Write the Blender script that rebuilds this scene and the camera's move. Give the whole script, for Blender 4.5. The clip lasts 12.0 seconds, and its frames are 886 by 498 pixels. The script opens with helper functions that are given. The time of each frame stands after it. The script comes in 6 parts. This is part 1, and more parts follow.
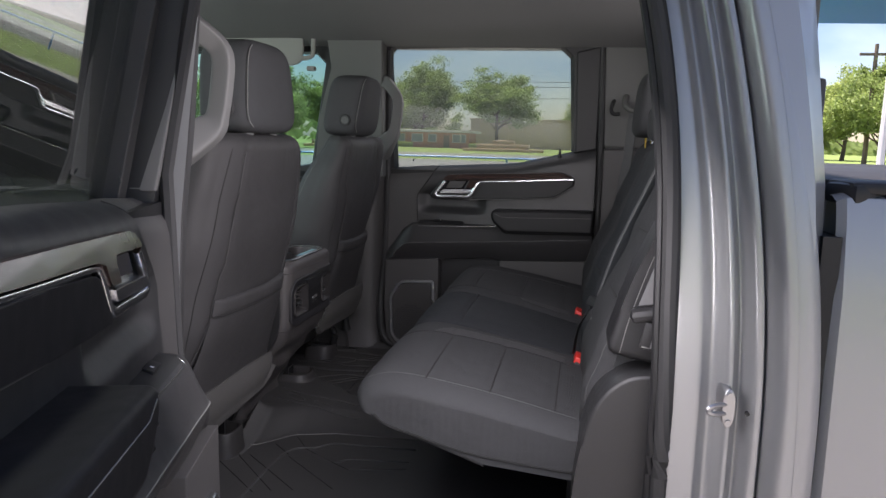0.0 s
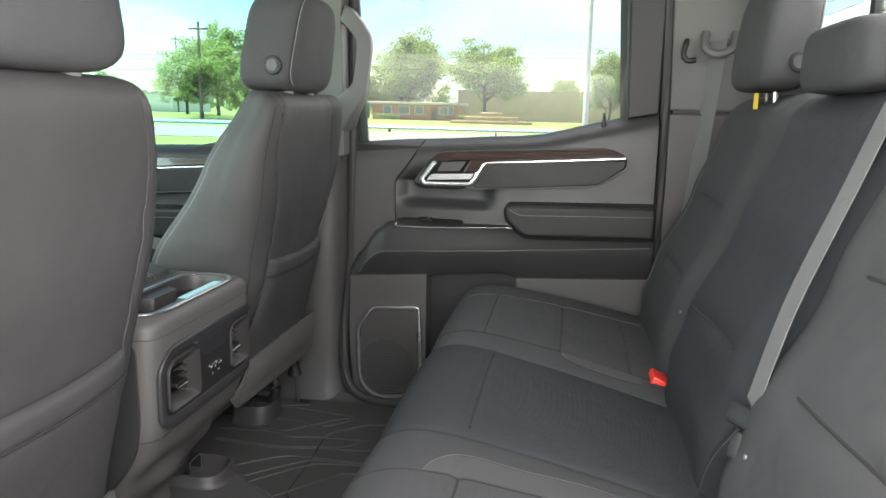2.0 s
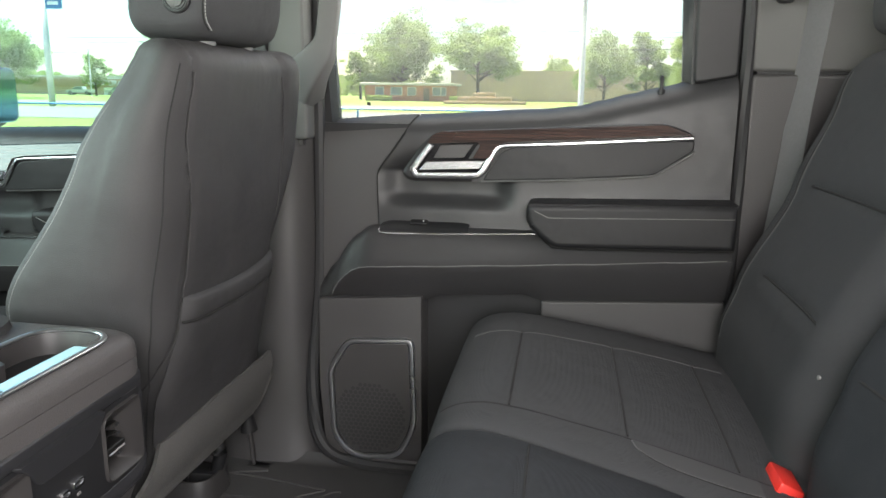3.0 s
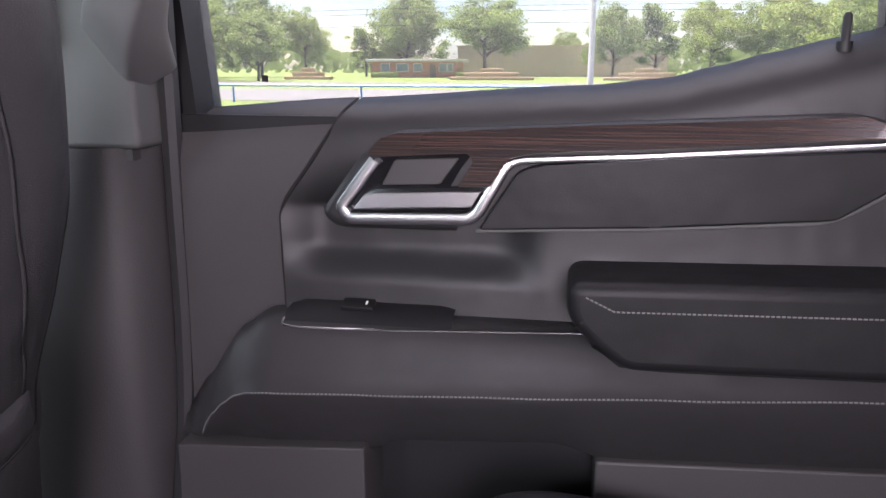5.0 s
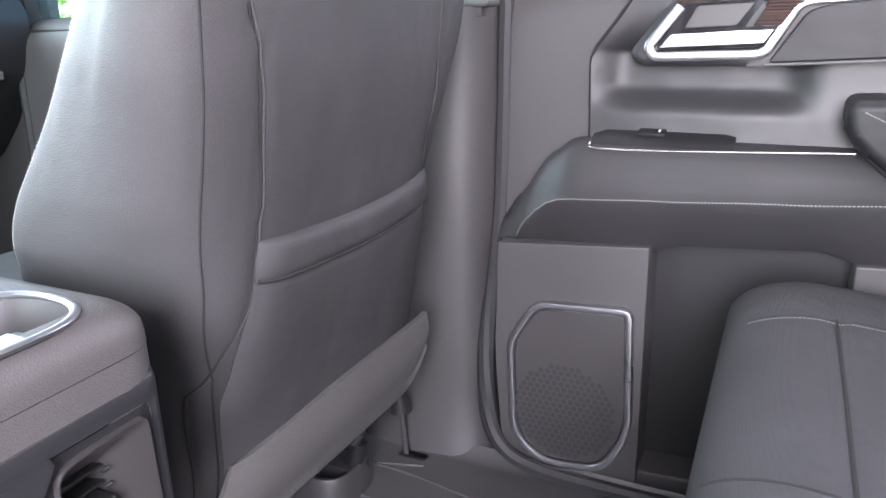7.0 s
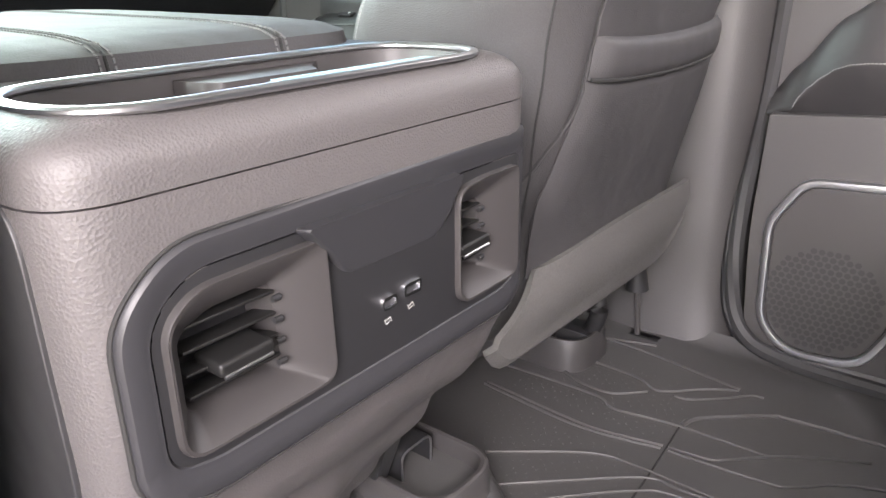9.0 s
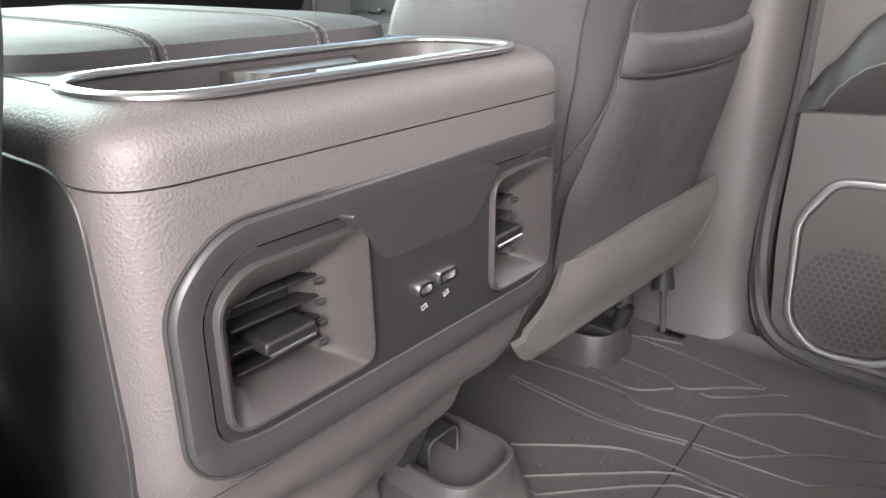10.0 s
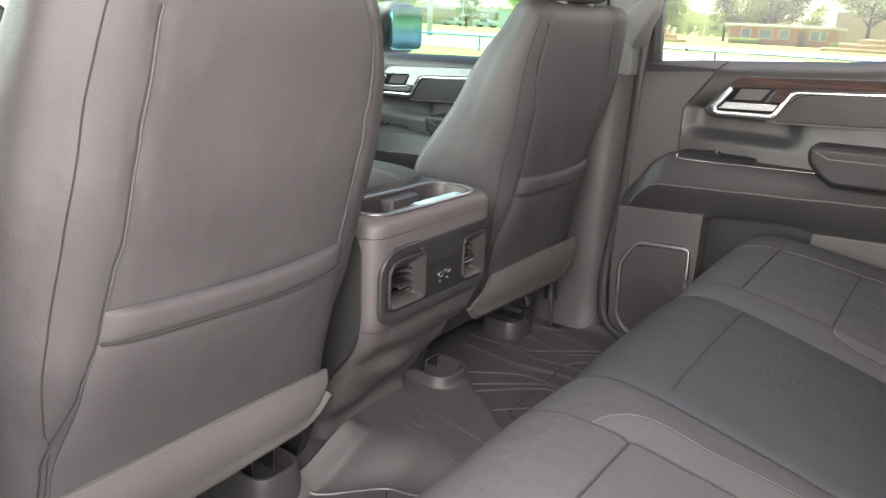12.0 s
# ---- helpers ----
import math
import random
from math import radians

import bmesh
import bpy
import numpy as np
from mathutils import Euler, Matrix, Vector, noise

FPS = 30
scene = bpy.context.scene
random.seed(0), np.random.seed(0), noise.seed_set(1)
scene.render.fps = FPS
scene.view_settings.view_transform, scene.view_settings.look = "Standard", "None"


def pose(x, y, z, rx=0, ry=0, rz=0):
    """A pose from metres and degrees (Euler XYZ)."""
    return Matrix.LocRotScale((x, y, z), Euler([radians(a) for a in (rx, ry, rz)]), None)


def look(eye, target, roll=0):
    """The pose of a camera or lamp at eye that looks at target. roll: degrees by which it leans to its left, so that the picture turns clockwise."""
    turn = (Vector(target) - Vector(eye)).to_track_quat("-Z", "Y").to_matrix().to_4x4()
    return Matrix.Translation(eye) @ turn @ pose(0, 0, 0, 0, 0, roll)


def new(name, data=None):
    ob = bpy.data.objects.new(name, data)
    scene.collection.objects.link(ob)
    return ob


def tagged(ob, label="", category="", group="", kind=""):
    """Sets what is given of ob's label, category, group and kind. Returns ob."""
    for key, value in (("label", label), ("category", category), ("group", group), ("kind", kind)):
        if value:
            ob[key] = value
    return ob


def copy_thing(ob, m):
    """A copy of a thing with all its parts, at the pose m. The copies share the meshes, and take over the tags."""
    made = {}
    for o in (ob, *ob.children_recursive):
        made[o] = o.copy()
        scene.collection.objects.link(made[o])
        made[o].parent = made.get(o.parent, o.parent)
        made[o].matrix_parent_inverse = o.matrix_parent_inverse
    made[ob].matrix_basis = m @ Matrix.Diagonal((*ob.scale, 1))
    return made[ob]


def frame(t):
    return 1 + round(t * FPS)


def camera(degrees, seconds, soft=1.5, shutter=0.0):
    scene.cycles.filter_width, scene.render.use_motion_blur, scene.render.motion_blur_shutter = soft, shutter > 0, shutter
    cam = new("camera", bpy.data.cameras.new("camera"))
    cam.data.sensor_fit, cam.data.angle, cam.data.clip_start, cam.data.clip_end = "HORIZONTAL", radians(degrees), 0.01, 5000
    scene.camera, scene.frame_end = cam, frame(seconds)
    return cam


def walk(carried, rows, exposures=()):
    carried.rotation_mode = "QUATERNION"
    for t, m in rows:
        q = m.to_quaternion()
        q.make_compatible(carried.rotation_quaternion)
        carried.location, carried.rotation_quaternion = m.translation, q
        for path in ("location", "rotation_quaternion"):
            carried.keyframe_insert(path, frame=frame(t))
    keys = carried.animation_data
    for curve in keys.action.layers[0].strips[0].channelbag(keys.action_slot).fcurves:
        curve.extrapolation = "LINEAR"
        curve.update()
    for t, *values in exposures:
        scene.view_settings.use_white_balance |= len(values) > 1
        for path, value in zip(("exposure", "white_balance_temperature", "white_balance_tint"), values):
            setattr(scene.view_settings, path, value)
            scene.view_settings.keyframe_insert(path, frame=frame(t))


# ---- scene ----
cam = camera(63.0, 12.0)
PATH = [
    (0, (0.457, -1.992, 0.862), (0.09, -0.049, 0.56), 1.6),
    (0.5, (0.431, -1.794, 0.846), (0.061, 0.146, 0.529), 1.5),
    (1, (0.397, -1.583, 0.84), (0.034, 0.356, 0.508), 1.5),
    (1.5, (0.332, -1.322, 0.845), (-0.016, 0.616, 0.495), 1.4),
    (2, (0.282, -1.111, 0.83), (-0.048, 0.826, 0.456), 1.4),
    (2.5, (0.233, -0.865, 0.812), (-0.075, 1.071, 0.417), 1.2),
    (2.7, (0.21, -0.764, 0.806), (-0.097, 1.17, 0.4), 1.0),
    (4.3, (0.14, 0.004, 0.782), (-0.191, 1.918, 0.306), 0.1),
    (4.5, (0.129, 0.063, 0.78), (-0.197, 1.977, 0.302), 0.2),
    (5, (0.118, 0.11, 0.785), (-0.215, 2.022, 0.3), 0.1),
    (5.5, (0.119, 0.108, 0.789), (-0.236, 2.013, 0.291), 0.1),
    (6, (0.123, 0.079, 0.791), (-0.327, 1.955, 0.265), -0.2),
    (6.5, (0.112, -0.041, 0.748), (-0.514, 1.768, 0.167), -0.7),
    (7, (0.06, -0.164, 0.691), (-0.757, 1.556, 0.078), -1.1),
    (7.5, (0.025, -0.241, 0.638), (-0.944, 1.38, -0.017), -1.7),
    (7.7, (0.012, -0.265, 0.625), (-1.006, 1.321, -0.046), -1.8),
    (9.3, (-0.045, -0.293, 0.566), (-1.228, 1.146, -0.163), -1.2),
    (9.5, (-0.037, -0.299, 0.57), (-1.242, 1.12, -0.161), -1.6),
    (10, (-0.042, -0.301, 0.567), (-1.235, 1.13, -0.159), -0.5),
    (10.5, (0.03, -0.385, 0.61), (-1.173, 1.043, -0.107), 0.3),
    (11, (0.132, -0.529, 0.674), (-1.035, 0.944, -0.009), 2.0),
    (11.5, (0.235, -0.728, 0.736), (-0.889, 0.79, 0.078), 3.1),
    (12, (0.396, -0.989, 0.82), (-0.706, 0.565, 0.212), 2.9),
]
EXPO = [(0.0, 1.78, 6750, 22), (0.5, 2.35, 6750, 20), (1.0, 2.75, 6650, 15), (1.5, 3.05, 6800, 14), (2.0, 3.35, 7050, 13), (2.7, 3.46, 7150, 13), (4.3, 3.25, 6750, 35), (5.5, 3.1, 6600, 38), (6.0, 3.32, 6400, 38), (6.5, 3.74, 6300, 41), (7.0, 4.68, 6500, 28), (7.5, 4.92, 6900, 24), (9.5, 4.82, 7300, 23), (10.5, 4.98, 7400, 22), (11.0, 4.82, 7400, 21), (11.5, 4.52, 7300, 21), (12.0, 3.90, 7500, 22)]
walk(cam, [(t, look(eye, target, roll)) for t, eye, target, roll in PATH], EXPO)

# ---- light ----
world = bpy.data.worlds.new("world")
scene.world = world
world.use_nodes = True
wn, wl = world.node_tree.nodes, world.node_tree.links
sky = wn.new("ShaderNodeTexSky")
sky.sky_type, sky.sun_disc = "NISHITA", False
sky.sun_elevation, sky.sun_rotation = radians(76), radians(-90)
sky.air_density, sky.dust_density, sky.ozone_density = 1.0, 0.9, 1.2
# thin high cloud over the blue
way, cloud, veil = wn.new("ShaderNodeTexCoord"), wn.new("ShaderNodeTexNoise"), wn.new("ShaderNodeValToRGB")
cloud.inputs["Scale"].default_value, cloud.inputs["Detail"].default_value, cloud.inputs["Distortion"].default_value = 3.2, 6, 0.7
veil.color_ramp.elements[0].color, veil.color_ramp.elements[0].position = (0.80, 0.88, 1.0, 1), 0.38
veil.color_ramp.elements[1].color, veil.color_ramp.elements[1].position = (1.28, 1.20, 1.08, 1), 0.64
over = wn.new("ShaderNodeMixRGB")
over.blend_type, over.inputs["Fac"].default_value = "MULTIPLY", 1.0
stretch = wn.new("ShaderNodeMapping")
stretch.inputs["Scale"].default_value = (1.0, 1.0, 3.0)
wl.new(way.outputs["Generated"], stretch.inputs["Vector"])
wl.new(stretch.outputs["Vector"], cloud.inputs["Vector"])
wl.new(cloud.outputs["Fac"], veil.inputs["Fac"])
wl.new(sky.outputs["Color"], over.inputs["Color1"])
wl.new(veil.outputs["Color"], over.inputs["Color2"])
wl.new(over.outputs["Color"], wn["Background"].inputs["Color"])
wn["Background"].inputs["Strength"].default_value = 0.062
sun_data = bpy.data.lights.new("sun", "SUN")
sun_data.energy, sun_data.angle, sun_data.color = 5.0, radians(8), (1.0, 0.95, 0.88)
sun = new("sun", sun_data)
sun.matrix_world = look((-12, 2, 50), (0, 0, 0))


def opening_light(name, eye, target, sx, sy, watts, tint=(0.95, 0.98, 1.0)):
    """An area lamp added in an opening of the cab, standing in for daylight."""
    data = bpy.data.lights.new(name, "AREA")
    data.shape, data.size, data.size_y, data.energy, data.color = "RECTANGLE", sx, sy, watts, tint
    ob = new(name, data)
    ob.matrix_world = look(eye, target)


opening_light("door_opening_light", (0.29, -0.95, 0.86), (0.05, 0.0, 0.28), 0.44, 0.74, 2.9)
opening_light("windscreen_light", (-1.70, 0.0, 1.05), (-0.9, 0.0, 0.65), 1.4, 0.5, 3.0, (0.80, 1.0, 0.96))
opening_light("front_window_light", (-0.95, -0.90, 0.98), (-0.95, 0.0, 0.85), 0.62, 0.40, 2.2, (0.80, 1.0, 0.96))
opening_light("rear_window_light", (0.755, 0.0, 1.09), (0.0, 0.0, 0.75), 1.25, 0.24, 1.1)
opening_light("far_window_light", (0.05, 0.86, 1.02), (0.0, 0.0, 0.5), 0.66, 0.34, 0.3)


# ---- materials ----
def mat(name, colour, rough=0.6, metal=0.0, bump=0.0, size=0.004, var=0.12, blotch=0.25, coat=0.0, spec=0.5, kind="noise", dust=0.0, soft=0.0):
    """A procedural surface: colour with variation at two scales, and fine relief of a real-world size in metres."""
    m = bpy.data.materials.new(name)
    m.use_nodes = True
    n, l = m.node_tree.nodes, m.node_tree.links
    p = n["Principled BSDF"]
    p.inputs["Roughness"].default_value, p.inputs["Metallic"].default_value = rough, metal
    p.inputs["Coat Weight"].default_value, p.inputs["Specular IOR Level"].default_value = coat, spec
    co = n.new("ShaderNodeTexCoord")
    big = n.new("ShaderNodeTexNoise")
    big.inputs["Scale"].default_value, big.inputs["Detail"].default_value = 1 / blotch, 4
    l.new(co.outputs["Object"], big.inputs["Vector"])
    if kind == "voronoi":
        fine = n.new("ShaderNodeTexVoronoi")
        out = fine.outputs["Distance"]
    else:
        fine = n.new("ShaderNodeTexNoise")
        fine.inputs["Detail"].default_value = 3
        out = fine.outputs["Fac"]
    fine.inputs["Scale"].default_value = 1 / size
    l.new(co.outputs["Object"], fine.inputs["Vector"])
    ramp = n.new("ShaderNodeMixRGB")
    ramp.inputs["Color1"].default_value = (*[c * (1 - var) for c in colour], 1)
    ramp.inputs["Color2"].default_value = (*[min(1, c * (1 + var) + dust) for c in colour], 1)
    both = n.new("ShaderNodeMath")
    both.operation = "MULTIPLY_ADD"
    both.inputs[1].default_value = 0.45
    l.new(out, both.inputs[0])
    half = n.new("ShaderNodeMath")
    half.operation = "MULTIPLY"
    half.inputs[1].default_value = 0.6
    l.new(big.outputs["Fac"], half.inputs[0])
    l.new(half.outputs[0], both.inputs[2])
    l.new(both.outputs[0], ramp.inputs["Fac"])
    l.new(ramp.outputs["Color"], p.inputs["Base Color"])
    rr = n.new("ShaderNodeMapRange")
    rr.inputs["To Min"].default_value, rr.inputs["To Max"].default_value = max(0.02, rough - 0.08), min(1, rough + 0.08)
    l.new(big.outputs["Fac"], rr.inputs["Value"])
    l.new(rr.outputs["Result"], p.inputs["Roughness"])
    if soft:
        wrinkle = n.new("ShaderNodeTexNoise")
        wrinkle.inputs["Scale"].default_value, wrinkle.inputs["Detail"].default_value = 16, 2
        l.new(co.outputs["Object"], wrinkle.inputs["Vector"])
        wb = n.new("ShaderNodeBump")
        wb.name = "Slack"
        wb.inputs["Strength"].default_value, wb.inputs["Distance"].default_value = 1.0, soft
        l.new(wrinkle.outputs["Fac"], wb.inputs["Height"])
        l.new(wb.outputs["Normal"], p.inputs["Normal"])
    if bump:
        b = n.new("ShaderNodeBump")
        b.inputs["Strength"].default_value, b.inputs["Distance"].default_value = bump, size * 0.35
        if soft:
            l.new(wb.outputs["Normal"], b.inputs["Normal"])
        l.new(out, b.inputs["Height"])
        l.new(b.outputs["Normal"], p.inputs["Normal"])
    return m


def weave(name, colour, rough, size, bump):
    """A woven cloth: two crossed wave textures."""
    m = mat(name, colour, rough, bump=0.0, size=size * 3, var=0.22, blotch=0.12, soft=0.006)
    n, l = m.node_tree.nodes, m.node_tree.links
    p, co = n["Principled BSDF"], n["Texture Coordinate"]
    waves = []
    for axis in ("Y", "Z"):
        w = n.new("ShaderNodeTexWave")
        w.bands_direction = axis
        w.inputs["Scale"].default_value, w.inputs["Distortion"].default_value = 0.32 / size, 0.6
        l.new(co.outputs["Object"], w.inputs["Vector"])
        waves.append(w)
    top = n.new("ShaderNodeMath")
    top.operation = "ADD"
    l.new(waves[0].outputs["Fac"], top.inputs[0])
    l.new(waves[1].outputs["Fac"], top.inputs[1])
    b = n.new("ShaderNodeBump")
    b.inputs["Strength"].default_value, b.inputs["Distance"].default_value = bump, size * 0.4
    l.new(top.outputs[0], b.inputs["Height"])
    l.new(n["Slack"].outputs["Normal"], b.inputs["Normal"])
    l.new(b.outputs["Normal"], p.inputs["Normal"])
    p.inputs["Specular IOR Level"].default_value = 0.18
    return m


def wood_mat():
    m = mat("dark_wood", (0.05, 0.022, 0.013), 0.26, coat=0.6, var=0.3)
    n, l = m.node_tree.nodes, m.node_tree.links
    p, co = n["Principled BSDF"], n["Texture Coordinate"]
    mp = n.new("ShaderNodeMapping")
    mp.inputs["Scale"].default_value = (2.5, 40, 420)
    w = n.new("ShaderNodeTexNoise")
    w.inputs["Scale"].default_value, w.inputs["Detail"].default_value, w.inputs["Distortion"].default_value = 2.2, 6, 0.8
    l.new(co.outputs["Object"], mp.inputs["Vector"])
    l.new(mp.outputs["Vector"], w.inputs["Vector"])
    r = n.new("ShaderNodeValToRGB")
    r.color_ramp.elements[0].color, r.color_ramp.elements[0].position = (0.006, 0.003, 0.003, 1), 0.42
    r.color_ramp.elements[1].color, r.color_ramp.elements[1].position = (0.066, 0.030, 0.022, 1), 0.70
    l.new(w.outputs["Fac"], r.inputs["Fac"])
    l.new(r.outputs["Color"], p.inputs["Base Color"])
    return m


def glass_mat(name, tint, gloss_share=0.03, dust=0.0):
    m = bpy.data.materials.new(name)
    m.use_nodes = True
    n, l = m.node_tree.nodes, m.node_tree.links
    n.remove(n["Principled BSDF"])
    clear, gloss, mix = n.new("ShaderNodeBsdfTransparent"), n.new("ShaderNodeBsdfGlossy"), n.new("ShaderNodeMixShader")
    clear.inputs["Color"].default_value = (*tint, 1)
    gloss.inputs["Roughness"].default_value = 0.0
    mix.inputs[0].default_value = gloss_share
    l.new(clear.outputs[0], mix.inputs[1])
    l.new(gloss.outputs[0], mix.inputs[2])
    # a thin film of dust, added to haze and lighten the view
    film, veil = n.new("ShaderNodeBsdfTranslucent"), n.new("ShaderNodeMixShader")
    film.inputs["Color"].default_value = (0.9, 0.9, 0.88, 1)
    veil.inputs[0].default_value = dust
    l.new(mix.outputs[0], veil.inputs[1])
    l.new(film.outputs[0], veil.inputs[2])
    l.new(veil.outputs[0], n["Material Output"].inputs["Surface"])
    return m


LEATHER = mat("black_leather", (0.031, 0.030, 0.031), 0.62, soft=0.004, var=0.24, blotch=0.12, bump=0.55, size=0.0013, kind="voronoi", dust=0.004, spec=0.3)
CLOTH = weave("charcoal_cloth", (0.040, 0.041, 0.043), 0.85, 0.0012, 0.38)
CENTRE = weave("black_cloth", (0.022, 0.024, 0.027), 0.7, 0.0015, 0.36)
LIDSKIN = mat("dull_black_leather", (0.030, 0.030, 0.031), 0.72, soft=0.004, spec=0.35, var=0.14, blotch=0.12, bump=0.3, size=0.0013, kind="voronoi", dust=0.003)
CARPET = mat("grey_felt_carpet", (0.085, 0.082, 0.078), 0.98, bump=1.0, size=0.0025, var=0.4, dust=0.02)
FELT = mat("pale_felt", (0.046, 0.044, 0.042), 0.98, bump=0.7, size=0.0028, var=0.6, dust=0.012)
PLASTIC = mat("dark_grained_plastic", (0.050, 0.048, 0.048), 0.5, bump=0.3, size=0.0011, kind="voronoi", dust=0.003, spec=0.35)
GRAIN = mat("grey_grained_console_plastic", (0.056, 0.052, 0.052), 0.52, bump=0.55, size=0.0016, kind="voronoi", dust=0.004, spec=0.4)
SOFT = mat("soft_black_door_skin", (0.019, 0.019, 0.020), 0.45, soft=0.003, spec=0.45, bump=0.25, size=0.0010, kind="voronoi", dust=0.003)
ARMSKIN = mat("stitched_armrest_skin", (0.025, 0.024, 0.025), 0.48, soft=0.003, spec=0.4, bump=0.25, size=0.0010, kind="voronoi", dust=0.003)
SATIN = mat("satin_dark_plastic", (0.036, 0.034, 0.034), 0.5, bump=0.06, size=0.001, var=0.15)
RINGM = mat("smooth_slate_plastic", (0.021, 0.021, 0.023), 0.45, bump=0.05, size=0.001, spec=0.3)
PADL = mat("black_padded_leatherette", (0.009, 0.009, 0.010), 0.5, spec=0.3, soft=0.003, bump=0.25, size=0.0010, kind="voronoi", dust=0.002)
# paler than the headliner: the light from behind is put into the colour
VISOR = mat("backlit_visor_cloth", (0.20, 0.205, 0.19), 0.9, bump=0.2, size=0.0015)
BOOT = mat("creased_leatherette_boot", (0.058, 0.053, 0.053), 0.5, soft=0.004, bump=0.3, size=0.0013, kind="voronoi", dust=0.003)
VENTM = mat("dull_black_vent_plastic", (0.006, 0.006, 0.006), 0.5, spec=0.3, bump=0.1, size=0.001)
TRAY = mat("smooth_dark_tray_plastic", (0.026, 0.024, 0.024), 0.48, bump=0.05, size=0.001, spec=0.35)
# pale blue that paints the sky's reflection on the tray lip
SKYSHEEN = mat("painted_sky_sheen", (0.35, 0.60, 0.68), 0.18, coat=0.5)
SUEDE = mat("grey_suede_cloth", (0.040, 0.040, 0.042), 0.9, bump=0.4, size=0.0016, var=0.3)
BLACK = mat("black_plastic", (0.012, 0.012, 0.013), 0.5, bump=0.05, size=0.001, spec=0.35)
GLOSSY = mat("piano_black", (0.008, 0.008, 0.009), 0.12, coat=0.4)
RUBBER = mat("black_rubber", (0.020, 0.020, 0.021), 0.65, bump=0.15, size=0.002)
RUBBERED = mat("moulded_black_rubber", (0.034, 0.032, 0.032), 0.5, bump=0.2, size=0.0016, var=0.2)
MATRUB = mat("black_rubber_floor_liner", (0.040, 0.039, 0.039), 0.44, bump=0.4, size=0.0016, var=0.25, dust=0.012)
HEAD = mat("grey_headliner_cloth", (0.10, 0.098, 0.095), 0.95, bump=0.3, size=0.0015)
PILLAR = mat("grey_pillar_trim", (0.072, 0.072, 0.069), 0.6, bump=0.15, size=0.002)
HANDLE = mat("grey_moulded_plastic", (0.105, 0.105, 0.104), 0.62, bump=0.2, size=0.0012, spec=0.35)
PILLARD = mat("dark_pillar_trim", (0.037, 0.035, 0.035), 0.5, bump=0.25, size=0.002, kind="voronoi")
CHROME = mat("satin_chrome", (0.74, 0.75, 0.77), 0.24, metal=1.0, var=0.03)
STEEL = mat("zinc_steel", (0.38, 0.38, 0.39), 0.36, metal=1.0, var=0.1)
SILVER = mat("grey_metallic_paint", (0.30, 0.305, 0.31), 0.34, metal=0.5, coat=0.3, var=0.05, bump=0.02, size=0.0008)
# the grey body paint again, darkened for the shade on the jamb
JAMB = mat("shaded_grey_paint", (0.165, 0.17, 0.175), 0.34, coat=0.2, var=0.05, metal=0.4)
RIM = mat("dark_satin_chrome", (0.58, 0.59, 0.61), 0.3, metal=1.0, var=0.03)
WOOD = wood_mat()
THREAD = mat("grey_thread", (0.17, 0.17, 0.165), 0.8)
DIMTHREAD = mat("dark_grey_thread", (0.085, 0.085, 0.085), 0.8)
SEAM = mat("dark_seam", (0.008, 0.008, 0.008), 0.9)
BELT = weave("grey_seat_belt_webbing", (0.122, 0.122, 0.124), 0.7, 0.0016, 0.6)
RED = mat("red_plastic_button", (0.62, 0.03, 0.022), 0.4, var=0.05)
YELLOW = mat("yellow_label", (0.75, 0.50, 0.02), 0.6)
WHITE = mat("white_print", (0.7, 0.7, 0.7), 0.6)
BLUEPAINT = mat("blue_paint", (0.05, 0.20, 0.55), 0.45)
GLASS = glass_mat("privacy_tinted_glass", (0.60, 0.635, 0.605), 0.0015, 0.05)
TINT = glass_mat("green_tinted_glass", (0.51, 0.655, 0.63), 0.012, 0.006)
DARKGLASS = glass_mat("privacy_glass", (0.55, 0.60, 0.58), 0.45)
# the blue tint paints in what the mirror reflects
MIRROR = mat("mirror_glass", (0.12, 0.30, 0.44), 0.02, metal=1.0, var=0.0)


# ---- building helpers ----
def part(name, bm, material, parent=None, label="", sharp=35):
    """Link a bmesh as one mesh object, under a thing or a part where one is given."""
    bmesh.ops.recalc_face_normals(bm, faces=bm.faces)
    me = bpy.data.meshes.new(name)
    bm.to_mesh(me)
    bm.free()
    me.materials.append(material)
    me.shade_smooth()
    me.set_sharp_from_angle(angle=radians(sharp))
    for p in me.polygons:
        if p.loop_total > 8:
            p.use_smooth = False
    ob = new(name, me)
    if parent:
        ob.parent = parent
    if label:
        tagged(ob, label)
    return ob


def thing(name, label, category, group="", kind=""):
    return tagged(new(name), label, category, group, kind)


def grid(rows, wrap=False, caps=False):
    """A skin over rows of points."""
    bm = bmesh.new()
    vs = [[bm.verts.new(p) for p in r] for r in rows]
    n = len(rows[0])
    for a, b in zip(vs, vs[1:]):
        for i in range(n if wrap else n - 1):
            j = (i + 1) % n
            bm.faces.new((a[i], a[j], b[j], b[i]))
    if caps:
        bm.faces.new(vs[0][::-1])
        bm.faces.new(vs[-1])
    return bm


def thicken(bm, t):
    """Give an open skin a thickness."""
    bmesh.ops.recalc_face_normals(bm, faces=bm.faces)
    bm.normal_update()
    bmesh.ops.solidify(bm, geom=bm.faces[:], thickness=t)
    return bm


